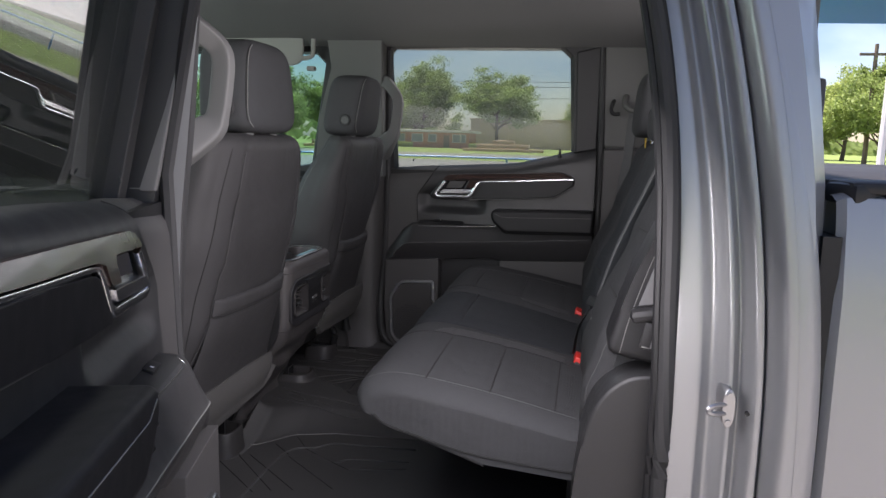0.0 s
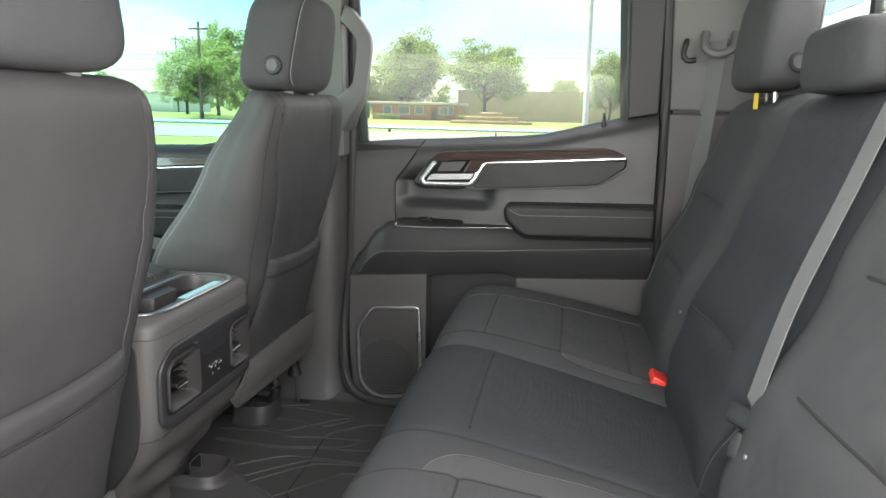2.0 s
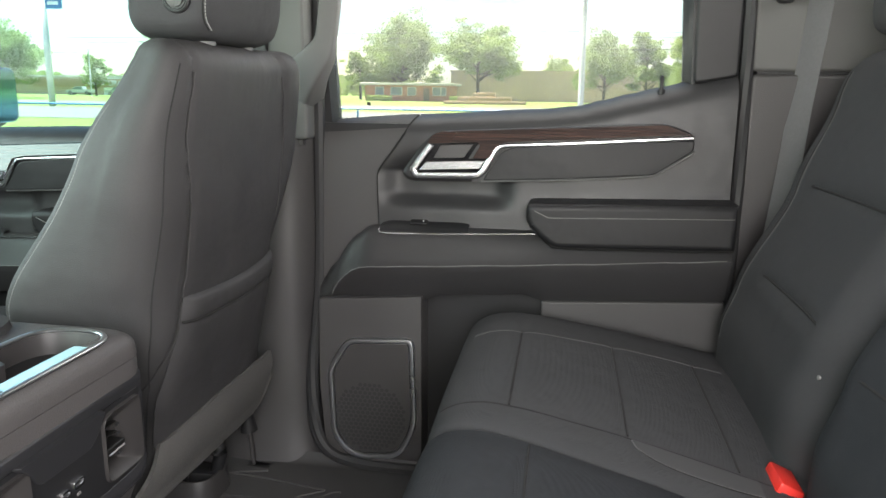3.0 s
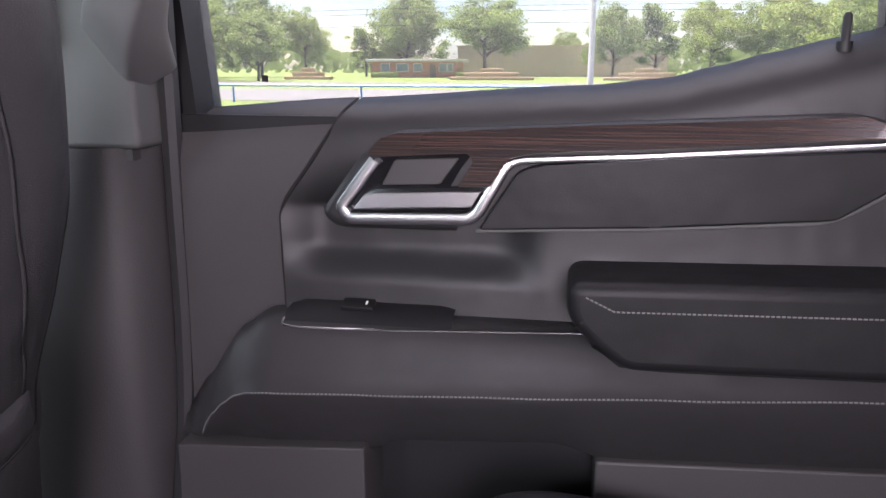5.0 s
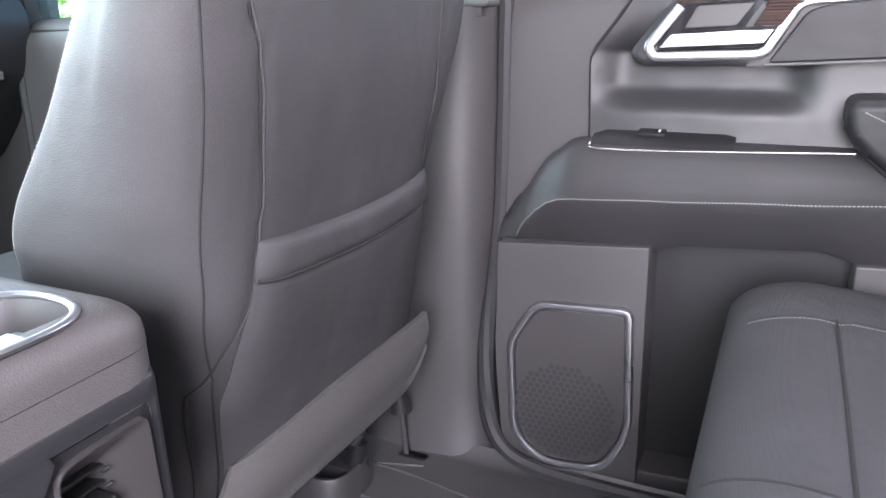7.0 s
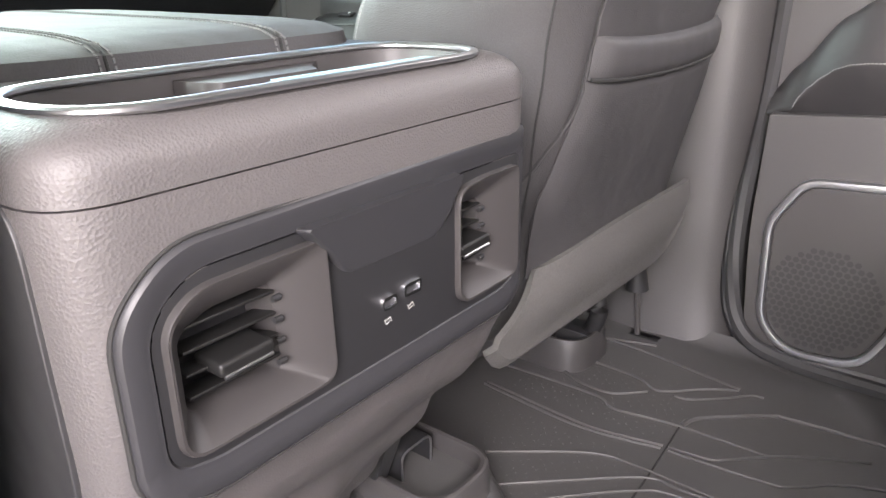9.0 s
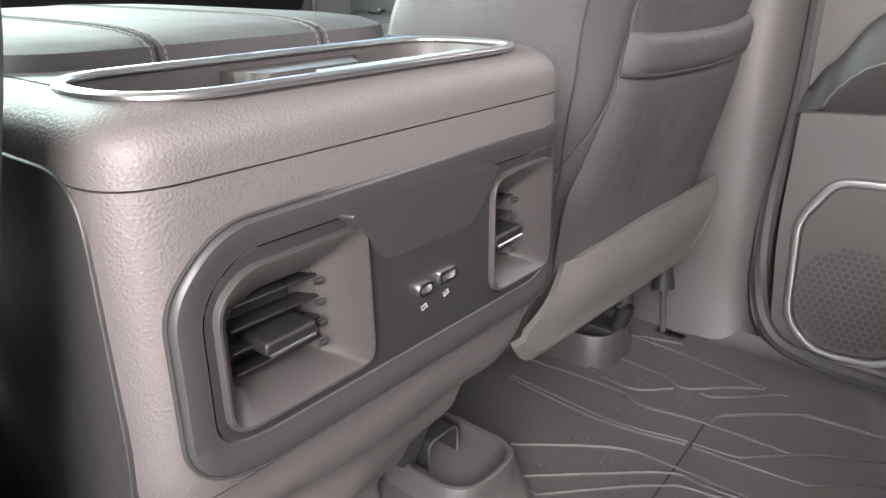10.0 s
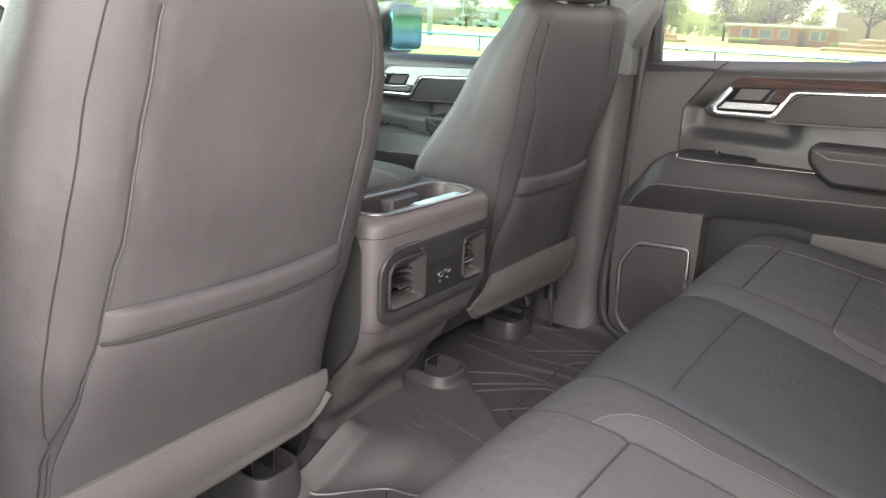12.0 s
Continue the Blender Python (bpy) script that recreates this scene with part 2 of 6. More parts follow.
def fillet(poly, r, n=5):
    """A closed 2D outline with its corners rounded; r is one radius or one for each corner."""
    out, k = [], len(poly)
    rs = r if isinstance(r, (list, tuple)) else [r] * k
    for i in range(k):
        p, q, s = Vector(poly[i - 1]), Vector(poly[i]), Vector(poly[(i + 1) % k])
        a, b = (p - q), (s - q)
        la, lb = a.length, b.length
        d = min(rs[i], la * 0.48, lb * 0.48)
        if d < 1e-5:
            out.append(tuple(q))
            continue
        p0, p1 = q + a / la * d, q + b / lb * d
        for j in range(n + 1):
            t = j / n
            out.append(tuple(p0 * (1 - t) ** 2 + q * 2 * t * (1 - t) + p1 * t * t))
    return out


PLANES = {"xz": lambda a, b, d: (a, d, b), "yz": lambda a, b, d: (d, a, b), "xy": lambda a, b, d: (a, b, d)}


def slab(poly, plane, back, front, bevel=0.0, seg=3):
    """A plate: the outline in a plane, from depth back to depth front, with its front rim rounded."""
    f = PLANES[plane]
    bm = bmesh.new()
    base = bm.faces.new([bm.verts.new(f(a, b, back)) for a, b in poly])
    ext = bmesh.ops.extrude_face_region(bm, geom=[base])
    top = [g for g in ext["geom"] if isinstance(g, bmesh.types.BMFace)][0]
    move = Vector(f(0, 0, front - back))
    for v in top.verts:
        v.co += move
    if bevel:
        bmesh.ops.bevel(bm, geom=list(top.edges), offset=bevel, segments=seg, profile=0.5, affect="EDGES", clamp_overlap=True)
    return bm


def ring(outer, inner, plane, back, front, bevel=0.0):
    """A plate with a hole: two outlines of as many points each."""
    f = PLANES[plane]
    rows = [[f(a, b, back) for a, b in outer], [f(a, b, front) for a, b in outer], [f(a, b, front) for a, b in inner], [f(a, b, back) for a, b in inner]]
    if bevel:
        o2 = [((a * (1 - bevel) + c * bevel), (b * (1 - bevel) + d * bevel)) for (a, b), (c, d) in zip(outer, inner)]
        i2 = [((c * (1 - bevel) + a * bevel), (d * (1 - bevel) + b * bevel)) for (a, b), (c, d) in zip(outer, inner)]
        mid = back + (front - back) * 0.55
        rows = [rows[0], [f(a, b, mid) for a, b in outer], [f(a, b, front) for a, b in o2], [f(a, b, front) for a, b in i2], [f(a, b, mid) for a, b in inner], rows[3]]
    bm = grid(rows + rows[:1], wrap=True)
    bmesh.ops.remove_doubles(bm, verts=bm.verts, dist=1e-6)
    return bm


def spline(pts, n=8, closed=False):
    """Points along a smooth line through the given ones."""
    pts = [Vector(p) for p in pts]
    k, out = len(pts), []
    for i in range(k if closed else k - 1):
        p1, p2 = pts[i], pts[(i + 1) % k]
        p0 = pts[i - 1] if (closed or i) else p1
        p3 = pts[(i + 2) % k] if (closed or i + 2 < k) else p2
        for j in range(n):
            t = j / n
            out.append(0.5 * (2 * p1 + (p2 - p0) * t + (2 * p0 - 5 * p1 + 4 * p2 - p3) * t * t + (3 * p1 - p0 - 3 * p2 + p3) * t ** 3))
    return out if closed else out + [pts[-1]]


def tube(pts, r, seg=8, closed=False, up=(0, 0, 1), flat=1.0, power=2.0, bm=None):
    """A round or flattened bar along a line; r may change along it. flat: the width along up against that across."""
    pts = [Vector(p) for p in pts]
    k = len(pts)
    up = Vector(up)
    rows = []
    for i, p in enumerate(pts):
        a, b = (pts[i - 1], pts[(i + 1) % k]) if closed else (pts[max(0, i - 1)], pts[min(k - 1, i + 1)])
        d = (b - a).normalized()
        u = up - d * up.dot(d)
        u = u.normalized() if u.length > 1e-4 else d.orthogonal().normalized()
        s = d.cross(u)
        rad = r(i / max(1, k - 1)) if callable(r) else r
        row = []
        for j in range(seg):
            t = 2 * math.pi * (j + 0.5) / seg
            c, e = math.cos(t), math.sin(t)
            c, e = math.copysign(abs(c) ** (2 / power), c), math.copysign(abs(e) ** (2 / power), e)
            row.append(p + s * rad * c + u * rad * flat * e)
        rows.append(row)
    if bm is None:
        return grid(rows + rows[:1], True) if closed else grid(rows, True, True)
    vs = [[bm.verts.new(p) for p in r_] for r_ in rows]
    pairs = list(zip(vs, vs[1:])) + ([(vs[-1], vs[0])] if closed else [])
    for a, b in pairs:
        for j in range(seg):
            bm.faces.new((a[j], a[(j + 1) % seg], b[(j + 1) % seg], b[j]))
    if not closed:
        bm.faces.new(vs[0][::-1])
        bm.faces.new(vs[-1])
    return bm


def block(bm, m, sx, sy, sz, bevel=0.0):
    """Add a box of that size, centred at the pose m, to bm."""
    g = bmesh.ops.create_cube(bm, size=1.0, matrix=m @ Matrix.Diagonal((sx, sy, sz, 1)))
    if bevel:
        es = {e for v in g["verts"] for e in v.link_edges}
        bmesh.ops.bevel(bm, geom=list(es), offset=bevel, segments=2, profile=0.5, affect="EDGES", clamp_overlap=True)
    return bm


def boxed(x0, x1, y0, y1, z0, z1, bevel=0.0):
    return block(bmesh.new(), pose((x0 + x1) / 2, (y0 + y1) / 2, (z0 + z1) / 2), x1 - x0, y1 - y0, z1 - z0, bevel)


def stitches(pts, up, step=0.0044, length=0.0030, r=0.0009):
    """A row of small thread stitches along a line."""
    pts = [Vector(p) for p in pts]
    bm, left = bmesh.new(), 0.0
    for a, b in zip(pts, pts[1:]):
        d = (b - a)
        size = d.length
        if size < 1e-6:
            continue
        d /= size
        while left < size:
            c = a + d * left
            tube([c - d * length / 2, c + d * length / 2], r, 4, up=up, bm=bm)
            left += step
        left -= size
    return bm


def onto(ob, pts, way):
    """Points moved along a direction on to the surface of an object that stands at the origin."""
    from mathutils.bvhtree import BVHTree
    me = ob.data
    tree = BVHTree.FromPolygons([v.co for v in me.vertices], [p.vertices for p in me.polygons])
    out = []
    for p in pts:
        hit = tree.ray_cast(Vector(p), Vector(way))
        if hit[0]:
            out.append(hit[0])
    return out


def lerp(table, s):
    """The value at s of a table of (s, value), smoothly joined."""
    if s <= table[0][0]:
        return table[0][1]
    for (a, va), (b, vb) in zip(table, table[1:]):
        if s <= b:
            t = (s - a) / (b - a)
            return va + (vb - va) * (t * t * (3 - 2 * t) * 0.5 + t * 0.5)
    return table[-1][1]


def sq(c, e):
    return math.copysign(abs(c) ** (2 / e), c)


# ---- cab structure ----
KICK = [True]


def sill_z(x):
    if not KICK[0]:
        return 0.764 + 0.03 * x
    return lerp([(-0.31, 0.741), (-0.12, 0.754), (0.14, 0.769), (0.21, 0.776), (0.26, 0.788), (0.31, 0.801), (0.37, 0.815), (0.44, 0.832), (0.51, 0.847)], x)


def roof_z(y):
    return 1.315 - 0.085 * (abs(y) / 0.85) ** 3


def build_cab():
    rows = [[(x, -0.86 + 1.72 * i / 24, roof_z(-0.86 + 1.72 * i / 24) - 0.05 * max(0, (-x - 1.0) / 0.5) ** 2) for i in range(25)] for x in (-1.55, -1.35, -1.1, -0.8, -0.4, 0.0, 0.4, 0.7, 0.8)]
    bm = grid(rows)
    thicken(bm, 0.012)
    tagged(part("ceiling", bm, HEAD), "grey woven headliner under the cab roof", "headliner", kind="structure")
    rows = [[(x, -0.98 + 1.96 * i / 24, 1.345 - 0.12 * abs(-1 + i / 12) ** 4) for i in range(25)] for x in (-1.5, -1.2, -0.6, 0.0, 0.6, 0.82)]
    bm = grid(rows)
    thicken(bm, 0.01)
    tagged(part("roof", bm, SILVER), "grey metallic painted steel roof of the cab", "car roof", kind="structure")
    tagged(part("floor", boxed(-1.9, 0.80, -0.88, 0.88, -0.10, -0.035), CARPET), "dark carpeted floor pan of the cab", "car floor", kind="structure")
    # rear wall with its window
    wall = thing("wall_rear", "dark trimmed rear wall of the cab with a sliding window", "wall", kind="structure")
    part("lower_panel", boxed(0.765, 0.80, -0.83, 0.88, -0.05, 0.965, 0.006), PILLARD, wall)
    part("upper_panel", boxed(0.74, 0.775, -0.74, 0.88, 1.215, 1.33, 0.006), PILLAR, wall)
    for s in (-1, 1):
        part("side_panel", boxed(0.765, 0.80, -0.76 if s < 0 else 0.66, -0.66 if s < 0 else 0.88, 0.965, 1.215, 0.006), PILLAR, wall)
        part("sliding_frame", boxed(0.768, 0.79, s * 0.26 - 0.012, s * 0.26 + 0.012, 0.965, 1.215, 0.003), BLACK, wall)
    g = part("pane", boxed(0.778, 0.782, -0.66, 0.66, 0.965, 1.215), GLASS, wall)
    g.visible_shadow = False
    bm = bmesh.new()
    for k in range(9):
        tube([(0.7762, -0.64, 0.985 + 0.026 * k), (0.7762, 0.64, 0.985 + 0.026 * k)], 0.0006, 4, bm=bm)
    part("heating_lines", bm, BLACK, g)
    # side headers over the doors, and the sills under them
    for s in (-1, 1):
        y0, y1 = sorted((s * 0.845, s * 0.93))
        tagged(part("header_rail", boxed(-1.5, 0.80, y0, y1, 1.235, 1.31, 0.012), HEAD), "grey cloth covered rail along the roof edge", "roof rail", kind="structure")
        y0, y1 = sorted((s * 0.80, s * 0.97))
        tagged(part("door_sill", boxed(-1.8, 0.62, y0, y1, -0.16, -0.004, 0.012), PLASTIC), "black plastic door sill plate", "door sill", kind="structure")
    for s in (-1, 1):
        y0, y1 = sorted((s * 0.865, s * 0.95))
        tagged(part("cowl_side", boxed(-1.98, -1.35, y0, y1, -0.15, 0.78, 0.01), PILLARD), "dark trim panel beside the front footwell", "trim panel", kind="structure")
    # front bulkhead, dashboard and windscreen
    tagged(part("bulkhead", boxed(-1.98, -1.90, -0.92, 0.92, -0.15, 0.78), BLACK), "black bulkhead below the windscreen", "bulkhead", kind="structure")
    dash = thing("dashboard", "dark soft-touch dashboard under the windscreen", "dashboard")
    prof = [(-1.9, 0.77), (-1.6, 0.79), (-1.42, 0.77), (-1.36, 0.72), (-1.38, 0.60), (-1.45, 0.50), (-1.55, 0.40), (-1.9, 0.38)]
    part("body", grid([[(x + 0.04 * abs(y) ** 2, y, z) for x, z in fillet(prof, 0.05, 4)] for y in (-0.86, -0.5, 0, 0.5, 0.86)], True, True), SOFT, dash)
    part("trim_strip", boxed(-1.375, -1.355, -0.80, 0.80, 0.585, 0.605, 0.004), CHROME, dash, "satin chrome trim strip")
    v = part("end_vent", ring(fillet([(0.60, 0.63), (0.60, 0.735), (0.78, 0.735), (0.76, 0.63)], 0.02, 4), fillet([(0.61, 0.638), (0.61, 0.727), (0.768, 0.727), (0.75, 0.638)], 0.016, 4), "yz", -1.39, -1.345, 0.2), CHROME, dash, "satin chrome framed air vent")
    for k in range(4):
        part("slat", boxed(-1.37, -1.352, 0.612, 0.752, 0.651 + 0.021 * k, 0.655 + 0.021 * k), SATIN, v)
    ws = part("windscreen", grid([[(-1.95, -0.84, 0.78), (-1.95, 0.84, 0.78)], [(-1.42, -0.74, 1.27), (-1.42, 0.74, 1.27)]]), TINT)
    ws.visible_shadow = False
    tagged(ws, "green tinted sloping windscreen", "windscreen", kind="structure")
    # pillars: A, B and C on both sides
    for s in (-1, 1):
        tagged(part("a_pillar", tube([(-1.97, s * 0.88, 0.75), (-1.7, s * 0.86, 0.98), (-1.44, s * 0.82, 1.25)], 0.045, 10, power=3), PILLAR), "grey trimmed windscreen pillar", "pillar", kind="structure")
    b = thing("pillar_b_right", "grey upper and dark lower trim of the middle door pillar", "pillar", kind="structure")
    part("upper_trim", slab(fillet([(-0.565, 1.27), (-0.335, 1.27), (-0.322, 0.702), (-0.61, 0.702), (-0.59, 0.93), (-0.54, 1.13)], 0.01), "xz", 0.95, 0.80, 0.03, 4), PILLAR, b)
    rows = []
    for k in range(13):
        z = 0.7035 - 0.7315 * k / 12
        x0, x1 = lerp([(-0.03, -0.72), (0.2, -0.60), (0.72, -0.56)], z), lerp([(-0.03, -0.275), (0.05, -0.312), (0.25, -0.322), (0.72, -0.325)], z)
        out = lerp([(-0.03, 0.045), (0.1, 0.012), (0.3, 0.0), (0.72, 0.0)], z)
        rows.append([(x0 + (x1 - x0) * f, y - out, z) for f, y in ((0, 0.93), (0, 0.84), (0.2, 0.80), (0.6, 0.785), (0.82, 0.79), (0.92, 0.805), (0.98, 0.83), (1, 0.86), (1, 0.93))])
    part("lower_trim", grid(rows), PILLARD, b)
    part("trim_joint", boxed(-0.565, -0.335, 0.805, 0.925, 0.690, 0.7015), PILLARD, b)
    part("belt_slot", slab(fillet([(-0.50, 0.98), (-0.40, 0.98), (-0.40, 0.80), (-0.50, 0.80)], 0.02), "xz", 0.82, 0.792, 0.004), BLACK, b)
    c = thing("pillar_c_right", "grey upper and dark lower trim of the rear cab pillar", "pillar", kind="structure")
    part("upper_trim", slab(fillet([(0.515, 1.27), (0.78, 1.27), (0.78, 0.845), (0.53, 0.845)], 0.01), "xz", 0.95, 0.868, 0.02, 4), PILLAR, c)
    part("lower_trim", slab(fillet([(0.53, 0.84), (0.78, 0.84), (0.78, -0.05), (0.50, -0.05), (0.53, 0.30)], 0.01), "xz", 0.95, 0.862, 0.012, 3), PILLARD, c)
    part("backing", boxed(0.485, 0.60, 0.90, 0.96, -0.1, 1.30), BLACK, c)
    part("trim_joint", boxed(0.54, 0.775, 0.872, 0.94, 0.82, 0.87), BLACK, c)
    part("weatherstrip", tube(spline([(0.505, 0.875, 1.22), (0.52, 0.868, 0.84), (0.522, 0.855, 0.5), (0.51, 0.85, 0.05)], 8), 0.012, 8), RUBBER, c)
    bl = thing("pillar_b_left", "grey trimmed middle pillar with painted outer steel", "pillar", kind="structure")
    part("upper_trim", slab(fillet([(-0.50, 1.27), (-0.195, 1.27), (-0.248, 0.72), (-0.46, 0.72)], 0.01), "xz", -0.93, -0.85, 0.02, 4), PILLAR, bl)
    part("lower_trim", slab(fillet([(-0.62, 0.715), (-0.250, 0.715), (-0.262, -0.02), (-0.66, -0.02)], 0.01), "xz", -0.93, -0.83, 0.02, 4), PILLARD, bl)
    part("painted_jamb", slab(fillet([(-0.60, 1.28), (-0.115, 1.28), (-0.182, 0.72), (-0.205, 0.3), (-0.22, -0.15), (-0.60, -0.15)], 0.01), "xz", -0.92, -0.965, 0.012, 3), JAMB, bl)
    for dx, r in ((0.0, 0.013), (-0.022, 0.007)):
        part("weatherstrip", tube(spline([(-0.150 + dx, -0.90, 1.26), (-0.182 + dx, -0.89, 0.9), (-0.208 + dx, -0.885, 0.70), (-0.225 + dx, -0.885, 0.4), (-0.237 + dx, -0.885, 0.06), (-0.15 + dx, -0.885, 0.008), (0.1, -0.885, 0.004)], 8), r, 8), RUBBER, bl)
    part("jamb_cover", slab(fillet([(-0.60, 1.28), (-0.185, 1.28), (-0.252, 0.78), (-0.60, 0.78)], 0.004), "xz", -0.960, -0.969, 0.002), SATIN, bl, "matt black frame cover")
    part("jamb_seal", tube(spline([(-0.135, -0.9665, 1.26), (-0.167, -0.9665, 1.0), (-0.205, -0.9665, 0.72), (-0.226, -0.9665, 0.3), (-0.236, -0.9665, -0.1)], 8), 0.010, 8, up=(0, 1, 0), flat=0.5), RUBBER, bl)


def build_left_c_pillar():
    c = thing("pillar_c_left", "grey metallic painted rear door jamb with grooves", "pillar", kind="structure")
    # sections along the jamb, from the seal outwards and back
    rows = []
    for k in range(65):
        z = 1.33 - 1.5 * k / 64
        g = lambda lo, hi: (lambda q: q * q * (3 - 2 * q))(max(0.0, min(1.0, (z - lo) / (hi - lo))))
        x0 = 0.606 - 0.006 * g(0.3, -0.17) - 0.118 * ((max(0.0, z - 0.45)) / 0.88) ** 2
        w = 1.0 - 0.16 * g(0.4, 1.3)
        tum = 0.125 * (max(0.0, z - 0.45) / 0.88) ** 2
        prof = [(-0.01, -0.80), (0.0, -0.832), (0.008, -0.846), (0.03, -0.850), (0.048, -0.852), (0.056, -0.847), (0.066, -0.843), (0.073, -0.850), (0.077, -0.868), (0.080, -0.884), (0.084, -0.892), (0.090, -0.892), (0.094, -0.886), (0.100, -0.880), (0.106, -0.886), (0.110, -0.903), (0.114, -0.914), (0.120, -0.918), (0.1262, -0.918), (0.1278, -0.906), (0.1296, -0.906), (0.1312, -0.922), (0.138, -0.942), (0.150, -0.956), (0.172, -0.957), (0.190, -0.945), (0.200, -0.925), (0.203, -0.85)]
        rows.append([(x0 + p.x * w, p.y + tum, z) for p in spline([(a, y, 0) for a, y in prof], 4)])
    part("jamb", grid(rows), SILVER, c)
    rows = []
    for k in range(33):
        z = 1.33 - 1.5 * k / 32
        lift = max(0.0, z - 0.45) / 0.88
        x0, tum = 0.606 - 0.118 * lift ** 2, 0.125 * lift ** 2
        xe = 0.803 - 0.05 * max(0.0, (z - 0.80) / 0.5)
        xa = x0 + 0.165 * (1 - 0.16 * min(1.0, max(0.0, (z - 0.4) / 0.9)))
        rows.append([(xa, -0.9585 + tum, z), ((xa + xe) / 2, -0.945 + tum, z), (xe - 0.02, -0.915 + tum, z), (xe - 0.004, -0.895 + tum, z), (xe, -0.87 + tum, z), (xe, -0.78 + tum, z)])
    part("corner_panel", grid(rows), SILVER, c, "grey painted corner of the cab")
    trim = part("inner_trim", slab(fillet([(0.510, 1.27), (0.78, 1.27), (0.78, -0.05), (0.60, -0.05), (0.605, 0.35), (0.587, 0.83), (0.555, 1.05)], 0.01), "xz", -0.84, -0.79, 0.012), PILLARD, c)
    for v in trim.data.vertices:
        v.co.y += 0.020 + 0.125 * (max(0.0, v.co.z - 0.45) / 0.88) ** 2
    edge = [(0.50, -0.79, 1.25), (0.553, -0.825, 1.07), (0.590, -0.835, 0.83), (0.604, -0.84, 0.55), (0.607, -0.84, 0.3), (0.60, -0.84, 0.06), (0.55, -0.85, 0.0), (0.4, -0.86, 0.0)]
    part("weatherstrip", tube(spline(edge, 8), 0.014, 10), RUBBER, c)
    part("seal_lip", tube(spline([(x - 0.016, y + 0.008, z) for x, y, z in edge], 8), 0.008, 8), BLACK, c)
    st = thing("door_striker", "zinc plated door striker loop bolted to the jamb", "door striker")
    bm = slab([(0.688 + 0.010 * math.cos(t * 0.3142), 0.480 + 0.030 * sq(math.sin(t * 0.3142), 2.6)) for t in range(20)], "xz", -0.86, -0.912, 0.002)
    part("plate", bm, STEEL, st)
    part("loop", tube(spline([(0.69, -0.905, 0.486), (0.664, -0.920, 0.485), (0.657, -0.922, 0.479), (0.664, -0.920, 0.473), (0.69, -0.905, 0.472)], 6), 0.0038, 8), STEEL, st)
    for z in (0.501, 0.459):
        part("screw", tube([(0.688, -0.910, z), (0.688, -0.915, z)], 0.0045, 8), STEEL, st)
    part("dimple", tube([(0.712, -0.915, 0.478), (0.712, -0.922, 0.478)], 0.003, 8), BLACK, c)


# ---- doors ----
def seam_x(z):
    return lerp([(0.515, -0.184), (0.632, -0.189), (0.728, -0.128), (0.757, -0.108)], z)


def door_skin(x_of, f_list, y_of, n, low=0.50):
    rows = []
    for f in f_list:
        row = []
        for i in range(n + 1):
            x = x_of(f, i / n)
            top = sill_z(x)
            z = top - f * (top - low)
            row.append((x, y_of(f), z))
        rows.append(row)
    return grid(rows)


def lean_back(ob, slope, mid, most):
    """Leans a vertical face back towards the top."""
    for v in ob.data.vertices:
        if v.co.y < 0.814:
            v.co.y += max(-most, min(most, slope * (v.co.z - mid(v.co.x))))


def undercut(ob):
    """The hollow below the handle housing."""
    for v in ob.data.vertices:
        a = max(0.0, min(1.0, (0.145 - abs(v.co.x + 0.045)) / 0.05))
        b = max(0.0, min(1.0, (v.co.z - 0.560) / 0.040)) * max(0.0, min(1.0, (0.66 - v.co.z) / 0.02))
        v.co.y += 0.019 * a * a * (3 - 2 * a) * b * b * (3 - 2 * b)


